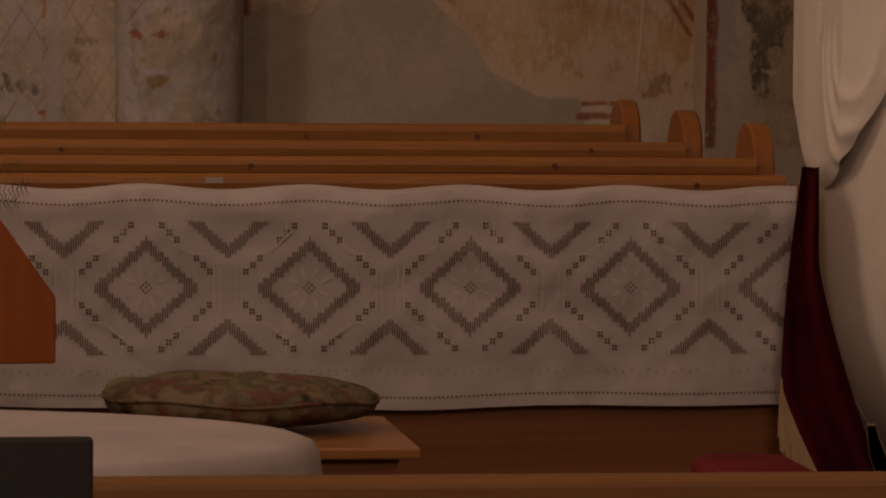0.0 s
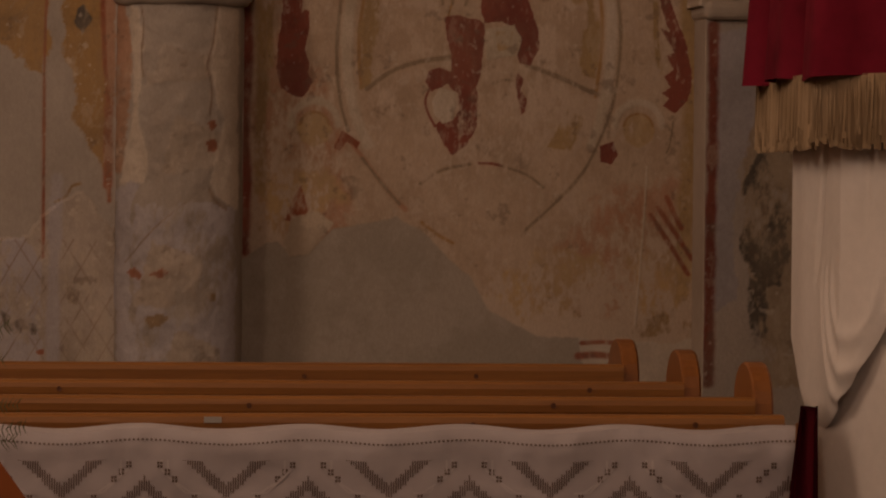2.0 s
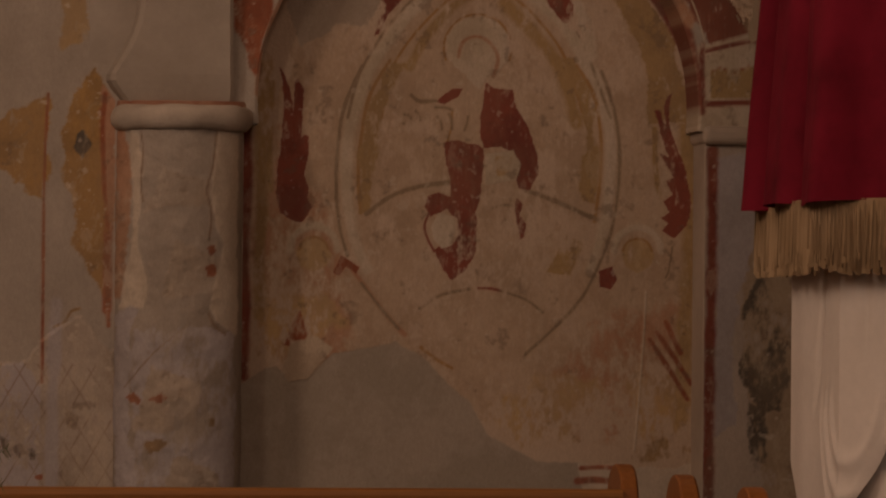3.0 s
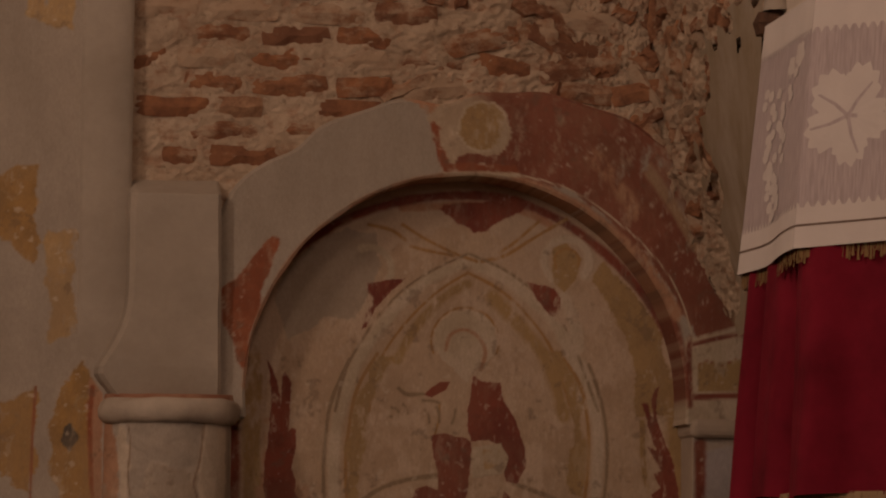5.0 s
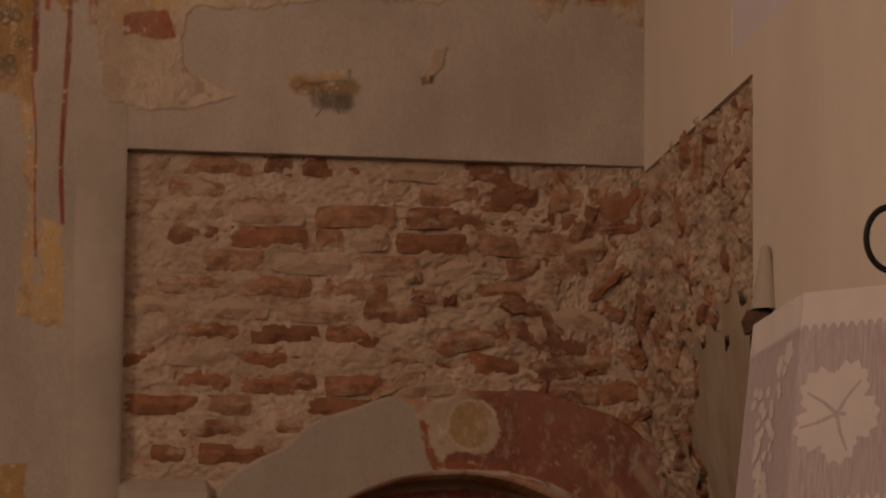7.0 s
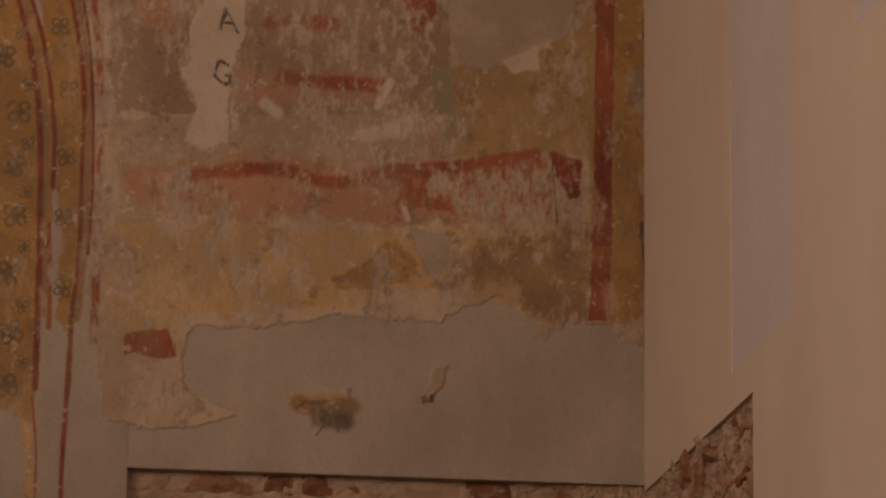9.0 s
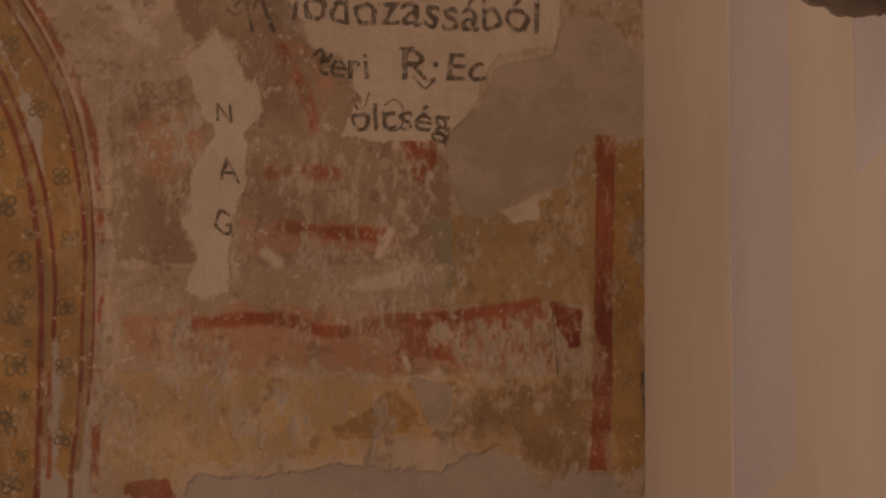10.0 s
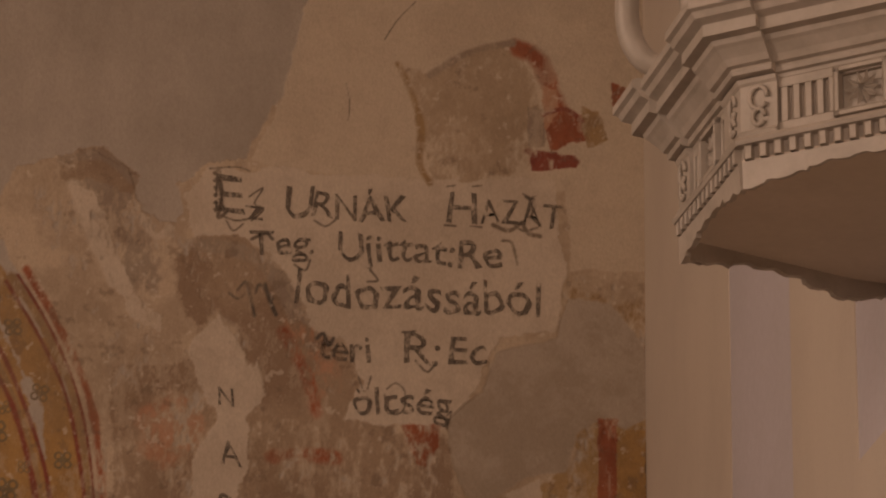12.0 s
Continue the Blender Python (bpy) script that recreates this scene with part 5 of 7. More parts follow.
patch(SOOT, W, 3, [(3.12, 1.23), (3.17, 1.19), (3.19, 0.99), (3.15, 0.95), (3.13, 1.07)], wear=0.6)
patch(STAIN, W, 2, [(3.09, 1.77), (3.31, 1.77), (3.34, 0.83), (3.18, 0.83), (3.15, 1.15), (3.09, 1.31)], wear=0.35)
patch(BLUE_LIT_LIME, W, 2, [(2.98, 2.08), (3.14, 2.08), (3.13, 1.77), (3.09, 1.59), (3.07, 1.31), (3.06, 1.15), (2.98, 1.07), (2.99, 1.63)], wear=0.1)
# painted arch face
patch(CREAM, R, 2, [(2.916, 2.481), (3.169, 2.536), (3.190, 2.119), (2.917, 2.115)], wear=0.1)
patch(RED_WASH, R, 1, [(1.898, 3.302), (2.037, 3.355), (2.197, 3.374), (2.318, 3.323), (2.318, 3.233), (2.078, 3.227), (2.009, 3.225), (1.948, 3.283)], wear=0.34)
patch(FRESCO_BEIGE, R, 2, [(1.999, 3.225), (2.058, 3.286), (2.198, 3.310), (2.318, 3.293), (2.320, 3.014), (2.070, 3.008), (2.050, 3.087), (2.019, 3.166)], wear=0.2, edge=0.5)
patch(DARK_RED_FACE, R, 3, [(2.278, 3.268), (2.439, 3.273), (2.600, 3.225), (2.701, 3.128), (2.782, 3.066), (2.884, 2.948), (2.986, 2.791), (3.067, 2.633), (3.124, 2.531), (3.108, 2.511), (2.956, 2.460), (2.936, 2.531), (2.885, 2.620), (2.814, 2.718), (2.723, 2.815), (2.622, 2.902), (2.521, 2.964), (2.400, 3.008), (2.280, 3.037), (2.100, 3.041), (2.120, 3.089), (2.259, 3.102), (2.303, 3.153)], wear=0.2, edge=0.7)
stroke(RED_WASH, R, 4, [(2.100, 3.009), (2.280, 3.013), (2.421, 2.977), (2.541, 2.924), (2.642, 2.853), (2.743, 2.766), (2.825, 2.668), (2.896, 2.550)], width=0.04, wear=0.42)
stroke(CREAM, R, 5, [(2.070, 3.026), (2.180, 3.031), (2.330, 3.029)], width=0.015, wear=0.2)
stroke(CREAM, R, 5, [(2.330, 3.029), (2.440, 3.007), (2.561, 2.961), (2.682, 2.874), (2.784, 2.787), (2.885, 2.659), (2.936, 2.531), (2.952, 2.464)], width=0.006, wear=0.34)
stroke(CREAM, R, 5, [(2.956, 2.464), (3.027, 2.485), (3.120, 2.511)], width=0.008, wear=0.25)
stroke(RED_WASH, R, 4, [(2.601, 3.101), (2.682, 3.003), (2.743, 2.905)], width=0.06, wear=0.44)
stroke(TAN_WASH, R, 5, [(2.793, 3.062), (2.884, 2.924), (2.986, 2.767), (3.067, 2.629), (3.120, 2.531)], width=0.042, wear=0.24)
stroke(GREY_WASH, R, 5, [(2.884, 3.058), (2.965, 2.946), (3.042, 2.800), (3.108, 2.664)], width=0.05, wear=0.28)
stroke(DARK_RED_FACE, R, 6, [(2.997, 3.061), (3.042, 2.952), (3.091, 2.801), (3.132, 2.665)], width=0.044, wear=0.2)
patch(OCHRE_DULL, R, 5, [(2.289, 3.199), (2.276, 3.153), (2.240, 3.121), (2.193, 3.114), (2.150, 3.132), (2.124, 3.171), (2.124, 3.218), (2.149, 3.258), (2.192, 3.279), (2.239, 3.274), (2.275, 3.244)], wear=0.47, edge=0.5)
patch(CREAM, R, 4, [(2.299, 3.199), (2.284, 3.148), (2.244, 3.112), (2.192, 3.104), (2.144, 3.124), (2.115, 3.168), (2.114, 3.220), (2.142, 3.266), (2.190, 3.289), (2.243, 3.283), (2.283, 3.249)], wear=0.42, edge=0.5)
patch(RED_OCHRE, R, 4, [(2.009, 3.205), (2.029, 3.222), (2.049, 3.196), (2.055, 3.127), (2.090, 3.064), (2.320, 3.064), (2.330, 3.039), (2.070, 3.028), (2.056, 3.052), (2.033, 3.126)], wear=0.26, edge=0.4)
patch(RED_OCHRE, R, 4, [(1.288, 2.604), (1.334, 2.637), (1.407, 2.736), (1.465, 2.797), (1.491, 2.785), (1.463, 2.679), (1.399, 2.481), (1.370, 2.340), (1.348, 2.359), (1.333, 2.422), (1.297, 2.499)], wear=0.2, edge=0.5)
stroke(DARK_RED, R, 6, [(2.942, 2.472), (2.939, 2.353), (2.943, 2.234)], width=0.022, wear=0.25)
stroke(DARK_RED, R, 6, [(2.951, 2.262), (3.028, 2.267), (3.129, 2.273)], width=0.022, wear=0.25)
stroke(DARK_RED, R, 6, [(2.956, 2.448), (3.037, 2.470), (3.128, 2.487)], width=0.016, wear=0.25)
patch(OCHRE_DULL, R, 5, [(2.971, 2.383), (3.128, 2.396), (3.129, 2.287), (2.971, 2.284)], wear=0.38, edge=0.6)
stroke(BRICK_RED, R, 7, [(2.971, 2.373), (3.007, 2.390), (3.052, 2.375), (3.108, 2.400)], width=0.006, wear=0.4)
stroke(DARK_RED_FACE, R, 2, [(3.213, 2.514), (3.160, 2.672), (3.084, 2.820), (2.987, 2.954), (2.870, 3.073), (2.737, 3.172), (2.590, 3.250), (2.433, 3.304), (2.269, 3.334)], width=0.16, wear=0.22)
stroke(DARK_RED_FACE, R, 3, [(2.927, 2.277), (2.905, 2.432), (2.853, 2.579), (2.773, 2.713), (2.667, 2.828), (2.540, 2.919), (2.397, 2.983), (2.244, 3.017), (2.088, 3.019)], width=0.05, wear=0.12)
stroke(RED_WASH, R, 3, [(2.088, 3.019), (1.950, 2.994), (1.820, 2.945), (1.700, 2.874), (1.595, 2.781), (1.508, 2.672), (1.443, 2.549), (1.401, 2.415), (1.383, 2.277)], width=0.03, wear=0.36)
# column skin
patch(LIME, C, 2, [(0.928, 2.142), (0.966, 2.129), (0.979, 2.005), (0.973, 1.870), (0.966, 1.735), (0.999, 1.601), (0.986, 1.524), (0.909, 1.524), (0.940, 1.735), (0.945, 1.927), (0.936, 2.042)], wear=0.2, edge=0.5)
patch(RED_WASH, C, 1, [(0.874, 2.137), (0.928, 2.142), (0.948, 1.985), (0.947, 1.793), (0.909, 1.562), (0.886, 1.562)], wear=0.36)
patch(LIME, C, 2, [(1.236, 2.134), (1.307, 2.125), (1.314, 1.432), (1.250, 1.469), (1.207, 1.527), (1.222, 1.604), (1.253, 1.739), (1.207, 1.912), (1.221, 2.028)], wear=0.16, edge=0.5)
stroke(INCISED, C, 4, [(0.970, 2.129), (0.978, 2.062), (0.972, 1.956), (0.980, 1.889)], width=0.006, wear=0.3)
stroke(INCISED, C, 4, [(1.228, 2.132), (1.214, 2.008), (1.195, 1.931), (1.212, 1.854), (1.205, 1.758)], width=0.007, wear=0.3)
stroke(INCISED, C, 4, [(1.207, 1.508), (1.227, 1.469), (1.266, 1.441)], width=0.01, wear=0.3)
patch(RED_OCHRE, C, 3, [(1.195, 1.738), (1.224, 1.746), (1.234, 1.720), (1.209, 1.704)], wear=0.3, edge=0.4)
patch(RED_OCHRE, C, 3, [(1.190, 1.671), (1.229, 1.685), (1.233, 1.643), (1.202, 1.631)], wear=0.28, edge=0.4)
patch(BRICK_RED, C, 3, [(0.931, 1.224), (0.956, 1.240), (0.983, 1.217), (0.972, 1.198), (0.945, 1.205)], wear=0.38, edge=0.4)
patch(BRICK_RED, C, 3, [(1.002, 1.217), (1.046, 1.237), (1.068, 1.225), (1.045, 1.202)], wear=0.46, edge=0.4)
patch(OCHRE_BROWN, C, 3, [(0.985, 1.071), (1.035, 1.079), (1.069, 1.068), (1.039, 1.041), (1.004, 1.033)], wear=0.3, edge=0.4)
patch(OCHRE_BROWN, C, 3, [(1.207, 1.149), (1.230, 1.154), (1.231, 1.123), (1.211, 1.123)], wear=0.35, edge=0.4)
# bluish light low on the shaft, laid on as a lime tone
patch(BLUE_LIT_LIME, C, 2, [(0.890, 1.504), (0.942, 1.534), (0.976, 1.524), (0.954, 1.447), (0.936, 1.293), (0.946, 1.063), (0.964, 0.891), (0.896, 0.890)], wear=0.18, edge=0.7)
patch(BLUE_LIT_LIME, C, 1, [(0.942, 1.466), (1.304, 1.451), (1.310, 0.892), (0.964, 0.891)], wear=0.46, edge=0.8)
stroke(INCISED, C, 3, [(1.131, 1.468), (1.016, 1.371), (0.925, 1.255)], width=0.004, wear=0.44)
# pier: red edge, and bluish light put into the limewash colour low down
patch(RED_WASH, W, 3, [(0.844, 2.300), (0.891, 2.243), (0.895, 1.913), (0.880, 1.796), (0.860, 1.912)], wear=0.16, edge=0.4)
stroke(RED_OCHRE, W, 4, [(0.856, 2.262), (0.849, 2.145), (0.856, 1.931), (0.868, 1.835), (0.866, 1.640), (0.876, 1.466)], width=0.016, wear=0.3)
stroke(OCHRE_DULL, W, 4, [(0.839, 2.180), (0.824, 2.176), (0.809, 2.181), (0.800, 2.194), (0.800, 2.210), (0.808, 2.224), (0.823, 2.230), (0.839, 2.227)], width=0.01, wear=0.3)
stroke(OCHRE_BROWN, W, 4, [(0.536, 2.149), (0.575, 2.179), (0.606, 2.145), (0.575, 2.111), (0.545, 2.082), (0.591, 2.073)], width=0.012, wear=0.42)
stroke(BLUE_LIT_LIME, W, 3, [(0.697, 1.541), (0.691, 1.367), (0.686, 1.134), (0.685, 0.883)], width=0.045, wear=0.15)
patch(BLUE_LIT_LIME, W, 2, [(0.506, 1.327), (0.583, 1.337), (0.642, 1.250), (0.650, 0.882), (0.511, 0.882)], wear=0.44, edge=0.8)
patch(SOOT, W, 4, [(0.509, 1.085), (0.567, 1.056), (0.644, 1.037), (0.625, 1.008), (0.529, 1.017)], wear=0.5, edge=0.6)
patch(BRICK_RED, W, 4, [(0.626, 0.950), (0.655, 0.956), (0.657, 0.937), (0.634, 0.933)], wear=0.2, edge=0.4)
patch(GREY_WASH, W, 3, [(0.730, 1.174), (0.778, 1.154), (0.769, 1.106), (0.736, 1.115)], wear=0.42, edge=0.5)
stroke(OCHRE_BROWN, W, 4, [(0.688, 1.460), (0.727, 1.480), (0.746, 1.513), (0.775, 1.523)], width=0.01, wear=0.35)


# flowers of the painted border, spaced along it
def rosette(x, z, r, tones):
    """A four-petalled flower with a pale heart."""
    turn = 0.8 + 0.9 * noise.noise((x * 7, z * 7, 1))
    x, z = x + 0.02 * noise.noise((z * 5, x, 3)), z + 0.03 * noise.noise((z * 4, x, 9))
    for i in range(4):
        a = turn + math.pi / 2 * i
        px, pz = x + 0.62 * r * math.cos(a), z + 0.62 * r * math.sin(a)
        ring = [(px + 0.36 * r * math.cos(b), pz + 0.36 * r * math.sin(b)) for b in (0, 1.26, 2.51, 3.77, 5.03, 6.28)]
        stroke(tones, W, 6, ring, width=0.22 * r, wear=0.36)
    stroke(tones, W, 6, [(x - 0.1 * r, z), (x + 0.1 * r, z)], width=0.3 * r, wear=0.3)


for i in range(8):
    z = 4.78 + 0.24 * i
    bend = 0.0 if z < 5.4 else 0.36 * (z - 5.4) ** 2
    rosette(0.735 - bend, z, 0.036, LEAF_DARK)
for i in range(9):
    z = 4.42 + 0.2 * i
    bend = 0.0 if z < 5.3 else 0.42 * (z - 5.3) ** 2
    rosette(0.545 - bend + 0.02 * (i % 2), z, 0.046, LEAF_DARK)
    rosette(0.60 - bend, z + 0.09, 0.026, LEAF_DARK)
    rosette(0.455 - bend, z + 0.1, 0.044, GREEN_EARTH)


GREY = ((0.465, 0.405, 0.34), (0.365, 0.315, 0.26))
CREAMY = ((0.58, 0.455, 0.345), (0.51, 0.39, 0.285))
AGED = ((0.53, 0.45, 0.375), (0.44, 0.37, 0.305))
painted_sheet("painted_plaster", 0.15, 2.832, 4.142, 8.2, W, W, GREY, "faded fresco with lettering, stains and repairs", 0.0045)
painted_sheet("painted_plaster", 0.15, 0.976, 0.7, 4.142, W, W, GREY, "rendered pier with ochre paint remains", 0.0045)
painted_sheet("painted_plaster", 2.96, 3.5, 0.7, 2.44, W, W, AGED, "sooty weathered niche jamb")
painted_sheet("painted_plaster", 1.30, 3.02, 0.7, 3.06, W + 0.2, N, CREAMY, "faded red and ochre mandorla fresco in the niche", 0.0036)
tint(arch_ring, R, GREY)
for z0, z1, dx in ((0.75, 1.02, 0.02), (1.1, 1.32, -0.05), (1.55, 1.75, 0.03), (1.85, 2.0, -0.02)):
    patch(OLD_SKIN, C, 1, [(COL_X - 0.12 + dx, z0), (COL_X + 0.10 + dx, z0 + 0.03), (COL_X + 0.13 + dx, z1 - 0.05), (COL_X - 0.05 + dx, z1)], wear=0.3)
tint(shaft, C, ((0.47, 0.41, 0.345), (0.36, 0.305, 0.25)))


# lettering on the lime ground
def word(text, x0, x1, z, height):
    """A painted word between x0 and x1, standing on z."""
    cu = bpy.data.curves.new("lettering", "FONT")
    cu.body = text
    cu.offset = 0.006
    tmp = new("lettering", cu)
    bpy.context.view_layer.update()
    me = bpy.data.meshes.new_from_object(tmp.evaluated_get(bpy.context.evaluated_depsgraph_get()))
    bpy.data.objects.remove(tmp)
    co = np.empty(len(me.vertices) * 3)
    me.vertices.foreach_get("co", co)
    co = co.reshape(-1, 3)
    w = co[:, 0].max() - co[:, 0].min()
    x = x0 + (co[:, 0] - co[:, 0].min()) / w * (x1 - x0)
    zz = z + co[:, 1] / 0.70 * height
    x = x + 0.004 * np.sin(zz * 90 + x * 35) + 0.10 * (zz - z) * np.sin(x * 13)
    zz = zz + 0.003 * np.sin(x * 120) + 0.006 * np.sin(x * 17)
    me.vertices.foreach_set("co", np.stack([x, np.full(len(x), W - 0.0135), zz], 1).ravel())
    me.materials.append(INK)
    ob = new("lettering", me)
    ob.parent, ob.location = wall, -wall.location
    return tagged(ob, "black painted lettering")


word("E", 1.222, 1.326, 6.698, 0.147)
word("z", 1.334, 1.397, 6.686, 0.078)
word("U", 1.478, 1.568, 6.691, 0.127)
word("RNÁK", 1.576, 1.932, 6.700, 0.102)
word("H", 2.075, 2.185, 6.716, 0.122)
word("AZÁT", 2.198, 2.503, 6.713, 0.098)
word("Teg.", 1.356, 1.587, 6.551, 0.094)
word("Ujittat:", 1.675, 2.098, 6.545, 0.110)
word("Re", 2.115, 2.287, 6.541, 0.110)
word("lodozássából", 1.516, 2.427, 6.361, 0.135)
word("teri", 1.603, 1.799, 6.155, 0.106)
word("R:", 1.924, 2.049, 6.154, 0.118)
word("Ec", 2.084, 2.230, 6.169, 0.106)
word("ölcség", 1.740, 2.094, 5.960, 0.106)
word("N", 1.245, 1.310, 5.961, 0.069)
word("A", 1.259, 1.344, 5.737, 0.094)
word("G", 1.252, 1.317, 5.540, 0.090)

# ---- bricks and rubble of the core ----
def chunk_mesh(lx, ly, lz, seed, chip=0.16):
    """A worn brick round its own middle: a ragged, uneven face with broken edges."""
    rng = random.Random(seed)
    nx, nz = 6, 3
    co, faces = [], []
    for j in range(nz):
        for i in range(nx):
            a, b = i / (nx - 1) - 0.5, j / (nz - 1) - 0.5
            rim = i in (0, nx - 1) or j in (0, nz - 1)
            corner = i in (0, nx - 1) and j in (0, nz - 1)
            k = 0.93 if corner else 1.0
            co.append((a * lx * k + rng.uniform(-1, 1) * chip * 0.05 * lx, -ly / 2 + (0.012 if rim else 0.0) + rng.uniform(-0.006, 0.004), b * lz * k + rng.uniform(-1, 1) * chip * 0.35 * lz))
    ringed = list(range(nx)) + [nx * 2 - 1] + list(range(nx * 3 - 1, nx * 2 - 1, -1)) + [nx]
    for j in range(nz - 1):
        for i in range(nx - 1):
            faces.append((j * nx + i, j * nx + i + 1, (j + 1) * nx + i + 1, (j + 1) * nx + i))
    first = len(co)
    for v in ringed:
        co.append((co[v][0] * 1.03, ly / 2, co[v][2] * 1.05))
    for i in range(len(ringed)):
        j = (i + 1) % len(ringed)
        faces.append((ringed[j], ringed[i], first + i, first + j))
    me = bpy.data.meshes.new("brick")
    me.from_pydata(co, [], faces)
    me.materials.append(BRICK)
    return me


def lay(name, me, u, z, out, turn=0.0, tip=0.0):
    ob = new(name, me)
    p = core(u, z)
    nrm = core_normal(u, z)
    along = (core(u + 0.004, z) - core(u - 0.004, z)).normalized()
    up = along.cross(-nrm) * -1
    if up.z < 0:
        up = -up
    m = Matrix((along, -nrm, up)).transposed().to_4x4()
    ob.parent = wall
    ob.matrix_local = Matrix.Translation(-wall.location) @ Matrix.Translation(p + nrm * out) @ m @ pose(0, 0, 0, tip, turn, 0)
    return ob


rng = random.Random(5)
long_bricks = [chunk_mesh(0.205 + 0.010 * i, 0.09, 0.071 + 0.003 * (i % 3), i, 0.17) for i in range(9)]
half_bricks = [chunk_mesh(0.10 + 0.012 * i, 0.09, 0.068 + 0.003 * (i % 3), 20 + i, 0.22) for i in range(7)]
shards = [chunk_mesh(0.05 + 0.016 * i, 0.06, 0.036 + 0.008 * (i % 4), 40 + i, 0.6) for i in range(11)]


def ring_clear(x, z):
    return math.hypot(x - CX, z - CZ) > 1.0 and not (x < 1.32 and z < 3.0)


course = 0.0855
for row in range(23):
    z = 4.105 - row * course
    if z < 2.35:
        break
    x = 0.985 - 0.12 * (row % 2) - rng.uniform(0, 0.03)
    while x < 2.8:
        me = rng.choice(long_bricks) if rng.random() < 0.72 else rng.choice(half_bricks)
        length = me.vertices and max(v.co.x for v in me.vertices) * 2
        mid = x + length / 2
        x += length + rng.uniform(0.012, 0.03)
        span_x = core(1, z).x - 0.97
        u = (mid - 0.97) / span_x if mid - 0.97 < span_x else 1 + (mid - 0.97 - span_x) / 0.35 * 0.2
        if mid - length / 2 < 0.965 or not ring_clear(mid, z) or u > 1.18:
            continue
        loose = min(max((mid - 1.7) / 0.8, 0), 1) * min(max((3.95 - z) / 0.3, 0), 1)
        if rng.random() < 0.05 + 0.42 * loose:
            continue
        lay("brick", me, u, z + rng.uniform(-0.004, 0.004), rng.uniform(-0.043, -0.029) + rng.uniform(-0.004, 0.014) * loose, rng.uniform(-1.6, 1.6) + rng.uniform(-24, 24) * loose, rng.uniform(-3, 3))
for i in range(300):
    u, z = rng.uniform(0.5, 1.93), rng.uniform(2.45, 4.1)
    p = core(u, z)
    if u < 1 and (not ring_clear(p.x, z) or rng.random() > (u - 0.4) * 1.5 or (z > 3.85 and u < 0.8)):
        continue
    if u > 1.5 and z < 3.05:
        continue
    if p.x > 2.85 and z < 2.9 and u < 1.5:
        continue
    lay("stone", rng.choice(shards), u, z, rng.uniform(-0.030, -0.008), rng.uniform(-70, 70), rng.uniform(-18, 18))

# skim of grey plaster left on the lower corner
def skim(u, z):
    p = core(u, z)
    return p + core_normal(u, z) * (0.030 + 0.006 * noise.noise((p.x * 6, p.y * 2, p.z * 6)))


bm = bmesh.new()
zs, vs = span(2.45, 3.50, 110), span(1.3, 2.02, 90)
g = {}
for j, z in enumerate(zs):
    for i, u in enumerate(vs):
        rag = 0.13 * noise.noise((u * 6, z * 5, 2)) + 0.09 * noise.noise((u * 17, z * 15, 5))
        if z < 3.42 + rag and u > 1.50 + 0.8 * rag + 0.20 * max(0, z - 3.0):
            g[j, i] = bm.verts.new(skim(u, z))
for j in range(len(zs) - 1):
    for i in range(len(vs) - 1):
        q = [(j, i), (j, i + 1), (j + 1, i + 1), (j + 1, i)]
        if all(k in g for k in q):
            bm.faces.new([g[k] for k in q])
smooth(bm)
part("plaster_skim", bm, SKIM, wall, "leftover grey plaster skim")

# broken plaster-coated pipe end on the side wall
stub = thing("pipe_stub", "broken plaster-coated pipe end on the wall", "pipe", (XS - 0.02, 12.5, 3.3))
bm = lathe([(0.0, 3.53), (0.013, 3.525), (0.026, 3.45), (0.040, 3.36), (0.046, 3.33)], (XS - 0.020, 12.45, 0), 14)
for v in bm.verts:
    v.co += Vector((1, 1, 0)) * 0.006 * noise.noise(v.co * 25)
smooth(bm)
part("coating", bm, REPAIR, stub, "rough plaster coating")
bm = lathe([(0.0, 3.335), (0.05, 3.33), (0.062, 3.30), (0.05, 3.265), (0.0, 3.255)], (XS - 0.022, 12.50, 0), 12)
for v in bm.verts:
    v.co += Vector((1, 1, 1)) * 0.014 * noise.noise(v.co * 22)
part("rusted_end", bm, RUST, stub, "dark rusted end")


